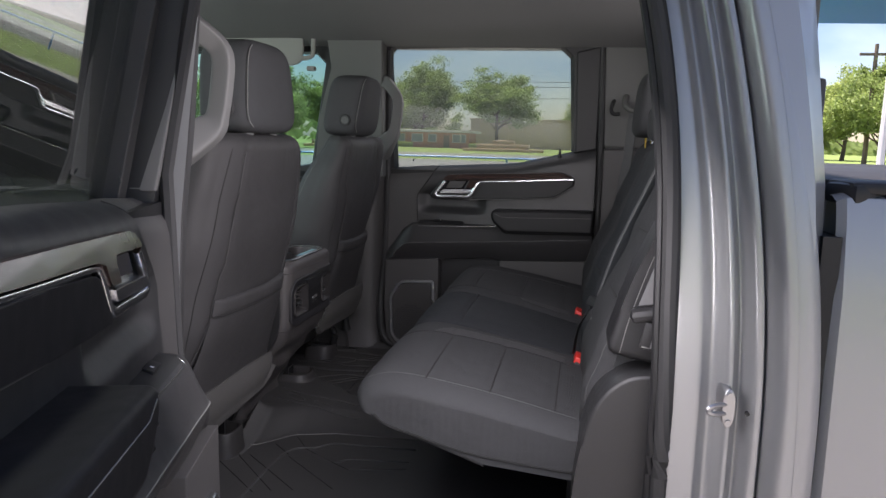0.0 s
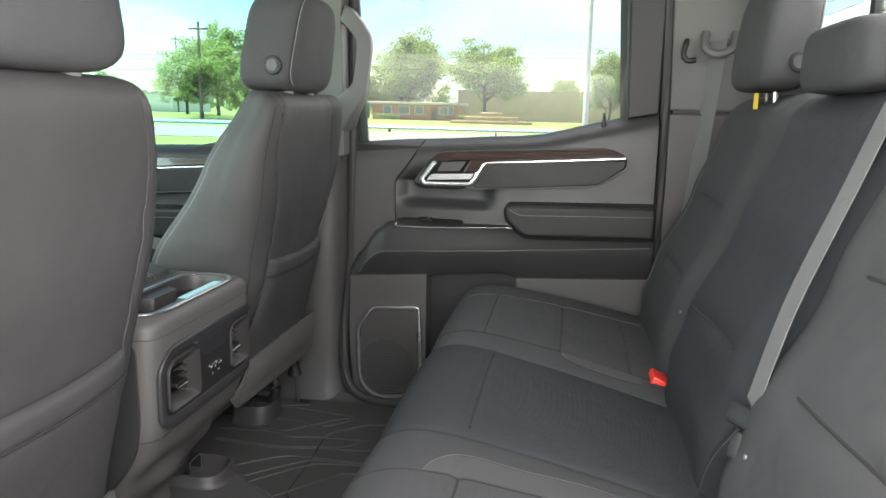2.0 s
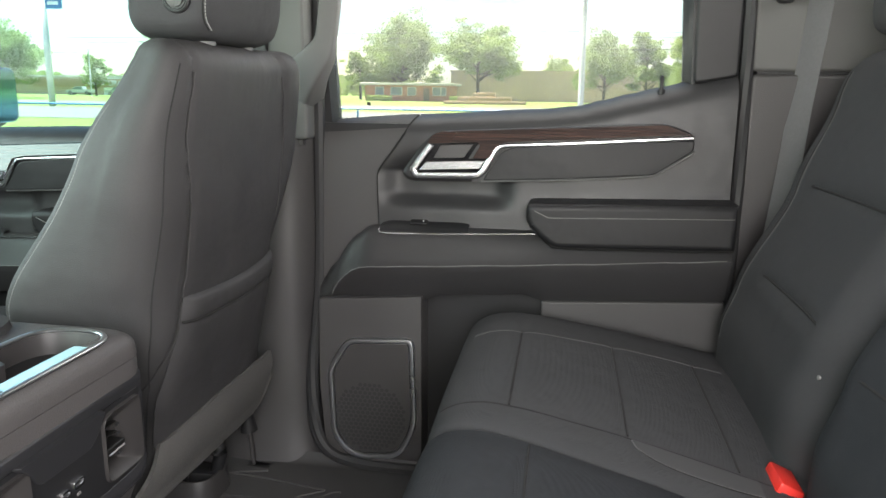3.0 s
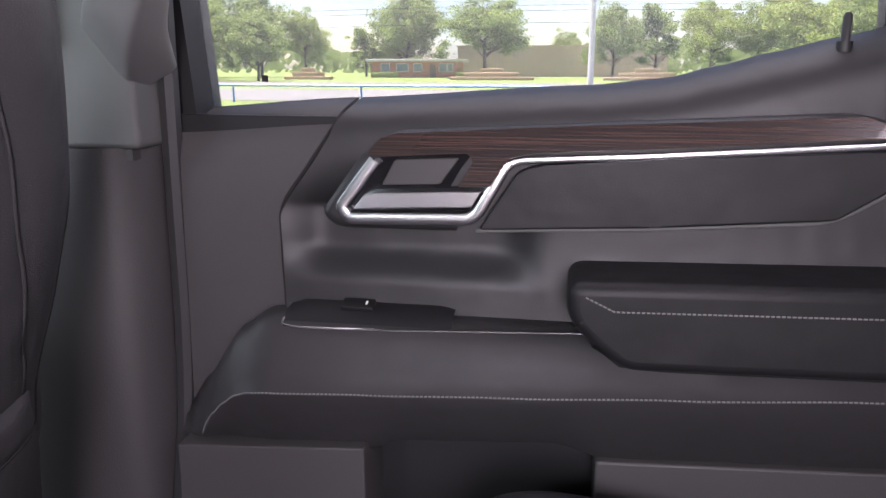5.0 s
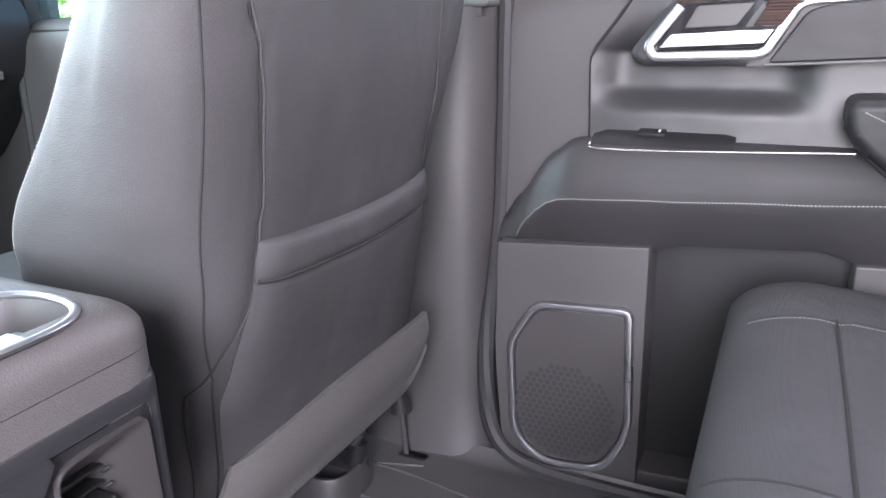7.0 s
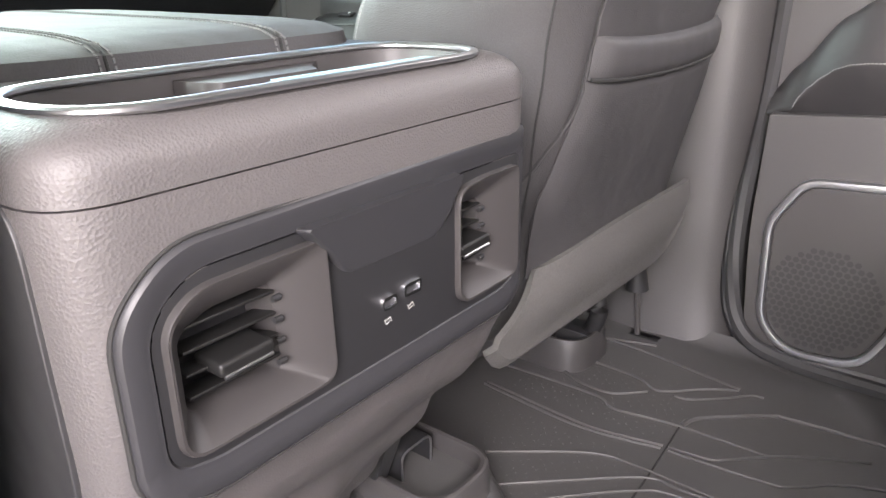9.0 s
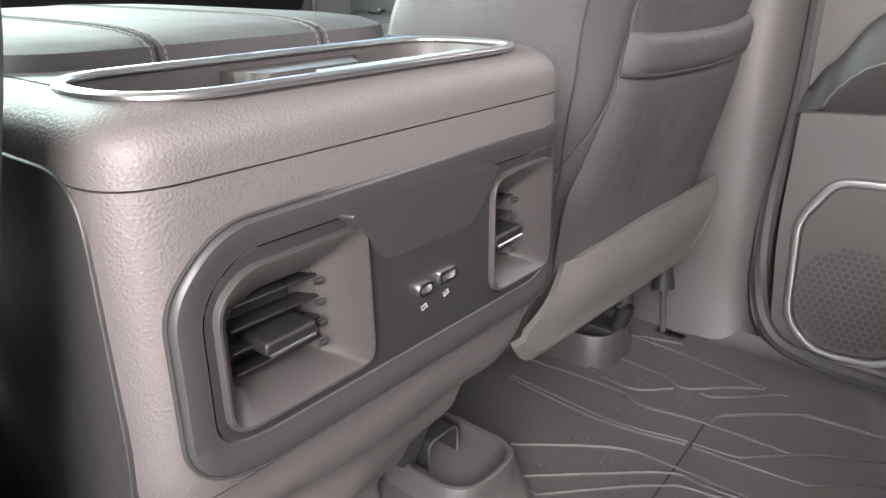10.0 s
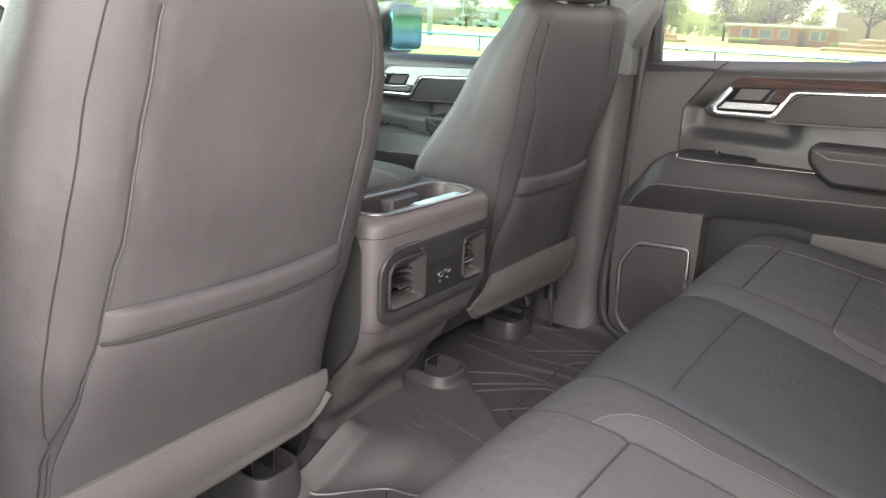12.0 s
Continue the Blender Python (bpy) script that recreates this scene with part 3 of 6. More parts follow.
def build_door(name, label, front=False, tumble=0.0):
    d = thing(name, label, "car door", kind="structure")
    fs = [0, 0.0, 0.012, 0.03, 0.06, 0.10, 0.15, 0.25, 0.4, 0.6, 0.8, 1.0]
    ys = [0.905, 0.890, 0.878, 0.866, 0.855, 0.846, 0.842, 0.840, 0.838, 0.836, 0.832, 0.828]

    def main_y(f):
        return lerp(list(zip(fs[1:], ys[1:])), f)
    z_of = lambda f, low=0.50: 0.755 - f * (0.755 - low)
    part("front_panel", door_skin(lambda f, u: -0.308 + (seam_x(z_of(f, 0.37)) - 0.0025 + 0.308) * u, fs[1:], lambda f: main_y(f) + 0.007, 12, 0.37), PLASTIC, d)
    up = part("upper_panel", door_skin(lambda f, u: seam_x(z_of(f)) + 0.0015 + (0.505 - seam_x(z_of(f)) - 0.0015) * u, fs[1:9] + [0.4 + 0.02 * k for k in range(1, 21)] + [0.9, 1.0], main_y, 72), SOFT, d)
    undercut(up)
    part("seam", tube(spline([(seam_x(z), main_y((0.755 - z) / 0.255) + 0.004, z) for z in (0.752, 0.74, 0.72, 0.68, 0.64, 0.60, 0.55, 0.52)], 5), 0.0022, 6), SEAM, d)
    part("inner_frame", boxed(-0.31, 0.505, 0.86, 0.945, -0.02, 0.735), BLACK, d)
    # the raised carrier of the trim
    carrier = fillet([(-0.135, 0.640), (-0.082, 0.708), (-0.057, 0.7235), (0.38, 0.7465), (0.43, 0.727), (0.428, 0.694), (0.357, 0.646), (0.03, 0.627), (-0.118, 0.624)], 0.02, 5)
    part("trim_carrier", slab(carrier, "xz", 0.862, 0.812, 0.012, 5), SOFT, d)
    wood = [(-0.0777, 0.7025), (-0.0659, 0.7184), (-0.0499, 0.7236), (0.113, 0.7320), (0.3103, 0.7414), (0.372, 0.7447), (0.423, 0.7265), (0.39, 0.7268), (0.216, 0.7150), (0.088, 0.7075), (0.062, 0.7020), (0.0440, 0.6745), (0.0125, 0.6735), (0.028, 0.6985), (0.022, 0.7060), (-0.070, 0.7015)]
    wt = part("wood_trim", slab(fillet(wood, 0.003, 3), "xz", 0.815, 0.801, 0.0045, 4), WOOD, d, "glossy dark open-pore wood trim")
    lean_back(wt, 0.34, lambda x: 0.724 + 0.055 * (x - 0.1), 0.007)
    part("handle_cup", slab(fillet([(-0.073, 0.699), (0.026, 0.705), (0.014, 0.69), (-0.002, 0.662), (0.034, 0.662), (0.026, 0.641), (-0.101, 0.637), (-0.107, 0.649)], 0.004, 3), "xz", 0.813, 0.8085), GLOSSY, d)
    part("cup_plate", slab(fillet([(-0.052, 0.6975), (-0.066, 0.6715), (-0.006, 0.674), (0.013, 0.7005)], 0.003, 3), "xz", 0.810, 0.8065, 0.001), SATIN, d)
    path = [(-0.0712, 0.6973), (-0.1077, 0.6490), (-0.1003, 0.6376), (0.0235, 0.6411), (0.0317, 0.6470), (0.0573, 0.6932), (0.0700, 0.6995), (0.1915, 0.7060), (0.424, 0.7215)]
    rim = [(x, 0.8025, z) for x, z in fillet([path[0]] + path + [path[-1]], [0, 0, 0.007, 0.007, 0.006, 0.006, 0.010, 0.010, 0.01, 0, 0], 5)]
    part("chrome_bezel", tube(rim, lambda t: 0.0064 if t < 0.58 else 0.0064 - 0.0030 * min(1.0, (t - 0.58) / 0.16), 14, up=(0, 1, 0), flat=0.7, power=3.2), CHROME, d, "satin chrome handle surround and strip")
    lever = slab(fillet([(-0.0925, 0.6485), (-0.0795, 0.6645), (0.037, 0.6700), (0.027, 0.6540)], 0.002, 2), "xz", 0.810, 0.794, 0.0048, 1)
    part("door_handle", lever, CHROME, d, "satin chrome inner release lever", 20)
    part("lever_shadow_gap", slab(fillet([(-0.099, 0.6445), (-0.086, 0.6690), (0.040, 0.6735), (0.026, 0.6480)], 0.002, 2), "xz", 0.8095, 0.8080), GLOSSY, d)
    pull = fillet([(0.033, 0.631), (0.070, 0.689), (0.088, 0.6955), (0.2, 0.704), (0.426, 0.717), (0.424, 0.698), (0.357, 0.652), (0.2, 0.640)], 0.006, 4)
    part("pull_pad", slab(pull, "xz", 0.82, 0.797, 0.008, 4), PADL, d, "soft black leatherette pull pad")
    # lighter grey tube paints the highlight on the pad's lower edge
    part("pull_edge", tube([(x, 0.806, z) for x, z in fillet([(0.03, 0.629), (0.2, 0.637), (0.357, 0.649), (0.428, 0.695)], [0, 0.02, 0.02, 0], 5)], 0.0024, 8), HANDLE, d)
    # armrest
    STITCH = [(-0.312, 0.372), (-0.2745, 0.3855), (-0.2687, 0.3991), (-0.2575, 0.4136), (-0.2432, 0.4282), (-0.226, 0.4409), (-0.2089, 0.4476), (-0.187, 0.4507), (-0.08, 0.4570), (0.069, 0.4660), (0.230, 0.4770), (0.407, 0.4895), (0.505, 0.497)]
    rows = []
    for k in range(91):
        x = -0.312 + 0.817 * (k / 90) ** 1.3
        zt = lerp([(-0.312, 0.400), (-0.285, 0.437), (-0.232, 0.505), (-0.20, 0.527), (-0.17, 0.530), (0.14, 0.531), (0.505, 0.543)], x)
        zb = 0.361 + 0.06 * (x + 0.3) + lerp([(-0.09, 0), (-0.05, 0.014), (0.12, 0.016), (0.165, 0)], x)
        zs = lerp(STITCH, x)
        p = lerp([(-0.312, 0.45), (-0.26, 0.8), (-0.19, 1.0), (0.5, 1.0)], x)
        prof = [(0.850, zt - 0.002), (0.825, zt), (0.810, zt - 0.003), (0.802, zt - 0.011), (0.7955, zt - 0.3 * (zt - zs)), (0.787, zt - 0.56 * (zt - zs)), (0.778, zt - 0.8 * (zt - zs)), (0.772, zs + 0.004), (0.769, zs + 0.001), (0.7695, zs - 0.003), (0.776, zs - 0.25 * (zs - zb)), (0.785, (zs + zb) / 2), (0.7995, zb + 0.010), (0.806, zb + 0.002), (0.86, zb)]
        rows.append([(x, 0.85 + (y - 0.85) * p, z) for y, z in prof])
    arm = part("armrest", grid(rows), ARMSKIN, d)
    st = [(x, 0.6, lerp(STITCH, x) + 0.002) for x in [-0.274 + 0.772 * (i / 140) ** 1.35 for i in range(141)]]
    part("stitching", stitches(onto(arm, st, (0, 1, 0)), (0, 1, 0)), THREAD, d, "grey decorative stitching")
    # switch plate
    rows = []
    for k in range(13):
        x = -0.176 + 0.182 * k / 12
        zt = lerp([(-0.20, 0.527), (-0.17, 0.530), (0.14, 0.531)], x) + 0.0016
        e = lerp([(-0.176, 0.4), (-0.164, 1.0), (-0.006, 1.0), (0.006, 0.55)], x)
        rows.append([(x, 0.8455, zt + 0.008 * e), (x, 0.838, zt + 0.010 * e), (x, 0.826, zt + 0.006 * e), (x, 0.810, zt - 0.002 * e), (x, 0.8045, zt - 0.009)])
    sw = part("switch_plate", grid(rows), BLACK, d, "matt black switch plate")
    part("window_switch", block(bmesh.new(), pose(-0.098, 0.823, 0.5385, 20, 0, 0), 0.036, 0.016, 0.006, 0.002), BLACK, sw)
    part("symbol", block(bmesh.new(), pose(-0.088, 0.8200, 0.5423, 20, 0, 0), 0.0022, 0.0050, 0.001), WHITE, sw)
    part("chrome_line", tube(spline([(-0.1775, 0.835, 0.5335), (-0.1765, 0.812, 0.526), (-0.170, 0.8000, 0.5180), (-0.09, 0.8000, 0.5190), (0.0, 0.8012, 0.5225), (0.14, 0.8030, 0.5285)], 8), 0.0013, 6), CHROME, d)
    # elbow pad
    pad = fillet([(0.122, 0.595), (0.506, 0.605), (0.506, 0.5190), (0.176, 0.5105), (0.137, 0.542), (0.122, 0.562)], [0.022, 0.0, 0.0, 0.014, 0.02, 0.012], 7)
    pad = part("elbow_pad", slab(pad, "xz", 0.845, 0.752, 0.020, 7), PADL, d, "padded black leather elbow rest", 50)
    part("pad_gap", tube([(x, lerp([(0.12, 0.80), (0.14, 0.782), (0.21, 0.771), (0.5, 0.769)], x), lerp([(0.123, 0.564), (0.137, 0.544), (0.174, 0.511), (0.24, 0.5095)], x) + 0.03 * (x - 0.2) - 0.001) for x in [0.124 + 0.38 * k / 30 for k in range(31)]], 0.003, 6), SEAM, d)
    line = onto(pad, [(0.14 + 0.36 * k / 60, 0.5, 0.571 + 0.03 * (0.14 + 0.36 * k / 60 - 0.2) + max(0, 0.165 - (0.14 + 0.36 * k / 60)) * 0.5) for k in range(61)], (0, 1, 0))
    part("pad_stitching", stitches([p - Vector((0, 0.0004, 0)) for p in line], (0, 1, 0)), THREAD, d)
    # lower panels with the loudspeaker
    low = fillet([(-0.300, 0.376), (-0.084, 0.392), (-0.080, 0.010), (-0.15, -0.014), (-0.245, -0.004), (-0.292, 0.045), (-0.303, 0.2)], [0.003, 0.003, 0.02, 0.05, 0.05, 0.06, 0.05], 6)
    part("lower_panel", slab(low, "xz", 0.86, 0.780, 0.008, 4), PLASTIC, d)
    part("lower_panel", slab(fillet([(0.158, 0.393), (0.505, 0.411), (0.505, 0.0), (0.158, 0.0)], 0.004, 3), "xz", 0.86, 0.795, 0.004, 3), PLASTIC, d)
    part("pocket_floor", slab(fillet([(-0.12, 0.04), (0.5, 0.06), (0.5, -0.02), (-0.15, -0.02)], 0.01, 3), "xz", 0.86, 0.792, 0.008, 3), PLASTIC, d)
    # black back plate: the shade in the recess is put into its colour
    part("map_pocket", boxed(-0.085, 0.16, 0.852, 0.859, 0.0, 0.43), BLACK, d)
    shape = [(-0.238, 0.290), (-0.104, 0.298), (-0.095, 0.11), (-0.130, 0.038), (-0.226, 0.029), (-0.270, 0.070), (-0.277, 0.226)]
    cx, cz = -0.185, 0.165
    outl = fillet(shape, [0.02, 0.012, 0.03, 0.03, 0.03, 0.03, 0.02], 6)
    if not front:
        sp = part("speaker_trim", tube([(x, 0.776, z) for x, z in outl], 0.0062, 10, closed=True, up=(0, 1, 0), power=2.6), RIM, d, "satin chrome loudspeaker surround")
        inn = [(cx + (x - cx) * 0.93, cz + (z - cz) * 0.95) for x, z in outl]
        gr = part("speaker_grille", slab(inn, "xz", 0.785, 0.7765, 0.002), SATIN, d)
        bm = bmesh.new()
        for i in range(-9, 10):
            for j in range(-9, 10):
                x, z = (i + 0.5 * (j % 2)) * 0.0104, j * 0.0090
                if math.hypot(x, z) < 0.076:
                    bmesh.ops.create_circle(bm, cap_ends=True, segments=6, radius=0.0046, matrix=pose(-0.192 + x, 0.7762, 0.122 + z, 90, 0, 0) @ pose(0, 0, 0, 0, 0, 30))
        part("perforation", bm, RUBBER, gr)
    # weatherstrip, lock pin
    edge = [(-0.314, 0.862, 1.20), (-0.316, 0.853, 0.735), (-0.318, 0.84, 0.42), (-0.322, 0.80, 0.22), (-0.313, 0.780, 0.10), (-0.282, 0.768, 0.040), (-0.215, 0.763, 0.020), (-0.1, 0.763, 0.016), (0.1, 0.763, 0.016), (0.3, 0.763, 0.016)]
    part("weatherstrip", tube(spline(edge, 10), 0.0115, 8), RUBBER, d)
    part("seal_lip", tube(spline([(x - 0.014, y + 0.008, z - 0.006) for x, y, z in edge[1:]], 10), 0.006, 8), BLACK, d)
    if not front:
        part("lock_pin", tube([(0.367, 0.866, 0.790), (0.367, 0.866, 0.833), (0.367, 0.866, 0.836)], lambda t: 0.0042 if t < 0.8 else 0.0025, 10), BLACK, d)
        part("pin_collar", tube([(0.367, 0.866, 0.800), (0.367, 0.866, 0.810)], 0.0072, 12), BLACK, d)
    # window
    inner = [(-0.285, 0.735), (-0.318, 1.190), (-0.300, 1.212), (0.0, 1.218), (0.348, 1.217), (0.388, 1.178), (0.412, 0.800), (0.26, 0.77), (0.14, 0.75), (-0.12, 0.74)]
    outer = [(-0.345, 0.70), (-0.40, 1.22), (-0.36, 1.275), (0.0, 1.28), (0.46, 1.275), (0.515, 1.22), (0.51, 0.78), (0.26, 0.74), (0.14, 0.72), (-0.12, 0.71)]
    if front:
        inner = [(-0.285, 0.735), (-0.318, 1.215), (-0.300, 1.238), (0.0, 1.246), (0.42, 1.244), (0.462, 1.205), (0.402, 0.800), (0.26, 0.77), (0.14, 0.75), (-0.12, 0.74)]
        outer = [(-0.345, 0.70), (-0.40, 1.25), (-0.36, 1.295), (0.0, 1.30), (0.49, 1.295), (0.53, 1.24), (0.51, 0.78), (0.26, 0.74), (0.14, 0.72), (-0.12, 0.71)]
    part("window_frame", ring(outer, inner, "xz", 0.915, 0.868, 0.12), BLACK, d)
    if not front:
        part("rear_applique", slab(fillet([(0.412, 1.20), (0.502, 1.22), (0.506, 0.835), (0.425, 0.82)], 0.01, 3), "xz", 0.89, 0.862, 0.006), BLACK, d)
    g = part("window_glass", slab(inner, "xz", 0.897, 0.893), DARKGLASS if tumble else TINT if front else GLASS, d)
    g.visible_shadow = not front
    if not front:
        bm = boxed(-0.2235, -0.2165, 0.8915, 0.8925, 0.770, 0.777)
        part("etched_mark", bm, BLACK, g)
    if tumble:
        # the deep frame of the hinge side, with its grey cover, and the flatter handle plate
        part("frame_cover", slab(fillet([(-0.338, 0.752), (-0.392, 1.26), (-0.345, 1.26), (-0.286, 0.752)], 0.004, 3), "xz", 0.90, 0.863, 0.006), HANDLE, d, "grey window frame cover")
        part("frame_channel", slab(fillet([(-0.286, 0.74), (-0.345, 1.25), (-0.305, 1.25), (-0.250, 0.74)], 0.004, 3), "xz", 0.945, 0.905, 0.006), RUBBER, d)
        g.data.transform(Matrix.Translation((0, 0.036, 0)))
        for ob in d.children:
            if ob.name.split(".")[0] in ("trim_carrier", "wood_trim", "handle_cup", "cup_plate", "chrome_bezel", "door_handle", "lever_shadow_gap", "pull_pad", "pull_edge"):
                ob.data.transform(Matrix.Translation((0, 0.026, 0)))
        for ob in d.children:
            for v in ob.data.vertices:
                v.co.y -= tumble * max(0.0, v.co.z - 0.78)
    # outer steel
    part("outer_skin", slab(fillet([(-0.33, 0.71), (0.18, 0.735), (0.50, 0.80), (0.52, -0.10), (-0.33, -0.10)], 0.02), "xz", 0.945, 0.975, 0.01), SILVER, d)
    return d


def turned(ob, m):
    ob.matrix_world = m
    return ob


build_cab()
build_left_c_pillar()
door = build_door("door_1", "closed rear door with black trim, dark wood and chrome")
left = turned(build_door("door_2", "open rear door swung out, black trim with dark wood", False, 0.2), Matrix.Translation((-0.067, -1.140, 0.019)) @ pose(0, 0, 0, 0, 0, -72.7) @ Matrix.Translation((0.125, 0.802, 0)) @ Matrix.Diagonal((1, -1, 1, 1)))
KICK[0] = False
fdoor = build_door("door_3", "closed front door with black trim, dark wood and chrome", True)
KICK[0] = True
turned(fdoor, Matrix.Translation((-1.055, 0.0, -0.055)))
ldoor = turned(copy_thing(fdoor, Matrix.Identity(4)), Matrix.Translation((-0.99, 0.0, -0.055)) @ Matrix.Diagonal((1, -1, 1, 1)))
ldoor.name = "door_4"


# ---- front seats ----
def soft_box(cx, cy, cz, w, d, h, e=4.0, rows=22, n=56, lean=0.0, taper=0.0):
    """A padded box with rounded rims: w along y, d along x, h along z; taper narrows it towards the top."""
    out = []
    for k in range(1, rows):
        a = math.pi * (-0.5 * math.cos(math.pi * k / rows))
        t, s = sq(math.sin(a), e), math.cos(a) ** (2 / e)
        row = []
        for j in range(n):
            b = 2 * math.pi * j / n
            row.append((cx + sq(math.cos(b), e) * d / 2 * s + lean * t * h / 2, cy + sq(math.sin(b), e) * w / 2 * s * (1 - taper * t), cz + t * h / 2))
        out.append(row)
    return grid(out, True, True)


def headrest(parent, cx, cy, cz, w=0.25, d=0.125, h=0.205, lean=0.12, button=True, taper=0.06, name="headrest"):
    h0 = part(name, soft_box(cx, cy, cz, w, d, h, 4.6, 34, 84, lean, taper), CLOTH, parent)
    for s in (-1, 1):
        line = [(cx + d * 0.38 + lean * t * h / 2, cy + s * w, cz + t * h / 2) for t in [-0.93 + 1.86 * k / 24 for k in range(25)]]
        pts = onto(h0, line, (0, -s, 0))
        if pts:
            part("seam", tube(pts, 0.0012, 6), SEAM, h0)
            if s < 0:
                part("stitching", stitches([p + Vector((0.004, s * 0.0003, 0)) for p in pts], (0, 1, 0)), THREAD, h0)
    if button:
        y = cy - w / 2 * (1 + 0.49 * taper) + 0.002
        bx, bz = cx + 0.014, cz - h * 0.245
        b = part("button", tube([(bx, y + 0.02, bz), (bx, y - 0.003, bz), (bx, y - 0.005, bz)], lambda t: 0.019 if t < 0.9 else 0.017, 28), BLACK, h0, "round dark release button")
        part("button_cap", tube([(bx, y - 0.002, bz), (bx, y - 0.007, bz), (bx, y - 0.0055, bz)], lambda t: 0.0115 if t < 0.9 else 0.006, 24), SATIN, b)
        part("button_groove", tube([(bx + 0.0145 * math.cos(a * 0.2618), y - 0.0052, bz + 0.0145 * math.sin(a * 0.2618)) for a in range(24)], 0.0012, 6, closed=True), BLACK, b)
    return h0


def front_seat(cy, dx, m, label):
    """One front seat, seen mostly from behind; m is +1 where the cab's middle lies to its left."""
    seat = thing("front_seat", label, "car seat", "front seats")

    def rear_x(z):
        return dx + lerp([(0.16, -0.405), (0.28, -0.375), (0.49, -0.328), (0.66, -0.298), (0.84, -0.278)], z)

    def front_x(z):
        return dx + lerp([(0.16, -0.62), (0.30, -0.625), (0.50, -0.590), (0.70, -0.468), (0.84, -0.398)], z)

    def flank(z, u):
        """How far the outboard edge of the rear face stands back of the middle; u from -1 to 1 across the seat."""
        if m < 0 or u < 0.4:
            return 0.0
        q = min(1.0, (u - 0.4) / 0.5)
        return q * q * (3 - 2 * q) * lerp([(0.2, -0.020), (0.50, -0.015), (0.60, 0.004), (0.70, 0.024), (0.84, 0.028)], z)

    def half(z, s):
        if s * m > 0:
            return lerp([(0.16, 0.265), (0.28, 0.285), (0.45, 0.285), (0.60, 0.272), (0.72, 0.252), (0.84, 0.225)], z)
        return (0.0 if m > 0 else lerp([(0.24, 0.028), (0.33, 0.036), (0.40, 0.034), (0.62, 0.030), (0.72, 0.025), (0.78, 0.012), (0.84, 0.008)], z)) + lerp([(0.16, 0.165), (0.28, 0.170), (0.375, 0.185), (0.46, 0.209), (0.56, 0.228), (0.66, 0.241), (0.76, 0.243), (0.84, 0.222)], z)

    def edge_at(z, s):
        if s * m > 0:
            out = [(0.16, 0.262), (0.327, 0.244), (0.42, 0.214), (0.508, 0.189), (0.60, 0.170), (0.70, 0.153), (0.78, 0.138), (0.84, 0.124)]
        elif m > 0:
            out = [(0.16, 0.205), (0.25, 0.200), (0.337, 0.188), (0.40, 0.163), (0.48, 0.140), (0.54, 0.134), (0.64, 0.142), (0.74, 0.160), (0.84, 0.150)]
        else:
            out = [(0.16, 0.172), (0.30, 0.166), (0.42, 0.162), (0.514, 0.158), (0.62, 0.171), (0.74, 0.185), (0.79, 0.180), (0.84, 0.158)]
        return min(lerp(out, z), half(z, s) - 0.012)
    rows, n, top = [], 128, 0.862
    zs = [0.20 + 0.62 * k / 52 for k in range(53)] + [0.82 + 0.042 * math.sin(k / 10 * math.pi / 2) for k in range(1, 11)]
    for z in zs:
        shrink = 1.0 if z <= 0.82 else max(0.05, (1 - ((z - 0.82) / 0.0425) ** 2.4)) ** 0.42
        xr, xf = rear_x(z), front_x(z)
        cx, hd = (xr + xf) / 2, (xr - xf) / 2
        row = []
        for j in range(n):
            a = 2 * math.pi * j / n
            c, s = math.cos(a), math.sin(a)
            hw = half(z, s) - 0.03 * (1 - shrink)
            x, y = sq(c, 3.4) * hd, sq(s, 5.0) * hw
            x *= 0.25 + 0.75 * shrink
            if s * m < 0:
                # the inboard flank narrows forwards, most of all at the shoulder
                fw = max(0.0, min(1.0, 0.62 - 0.5 * x / hd))
                y -= math.copysign(lerp([(0.50, 0.0), (0.66, 0.035), (0.80, 0.075), (0.86, 0.085)], z) * fw * abs(s) ** 0.5, y)
            if c > 0:
                x += flank(z, y / hw)
            if c > 0:
                # seams of the rear panel, and its slight hollow
                edge = edge_at(z, y)
                x -= 0.0045 * math.exp(-((abs(y) - edge) / 0.0035) ** 2) * min(1, c * 4)
                if abs(y) > edge:
                    x -= 0.010 * min(1, (abs(y) - edge) / 0.07) ** 2
                x += 0.004 * math.sin(z * 21 + y * 9) * math.exp(-((z - 0.38) / 0.1) ** 2)
            else:
                x += 0.018 * max(0, 1 - (y / (hw * 0.62)) ** 2) * min(1, -c * 3)
                x += 0.004 * math.exp(-((abs(y) - hw * 0.66) / 0.004) ** 2)
            row.append((cx + x, cy + y, z))
        rows.append(row)
    back = part("backrest", grid(rows, True, True), LEATHER, seat)
    # seams
    for s in (-1, 1):
        pts = [(dx + 0.3, cy + s * edge_at(z, s), z) for z in [0.24 + 0.58 * k / 40 for k in range(41)]]
        pts = onto(back, pts, (-1, 0, 0))
        part("seam", tube([p + Vector((0.0004, s * 0.0012, 0)) for p in pts], 0.0010, 6, up=(1, 0, 0)), SEAM, back)
        part("piping", tube([p + Vector((0.0010, -s * 0.0020, 0)) for p in pts], 0.0015, 8, up=(1, 0, 0)), LEATHER, back)
        side = [((rear_x(z) * 0.91 + front_x(z) * 0.09), cy + s * 0.6, z) for z in [0.24 + 0.59 * k / 40 for k in range(41)]]
        pts = onto(back, side, (0, -s, 0))
        if pts:
            part("seam", tube(pts, 0.0012, 6, up=(0, 1, 0)), SEAM, back)
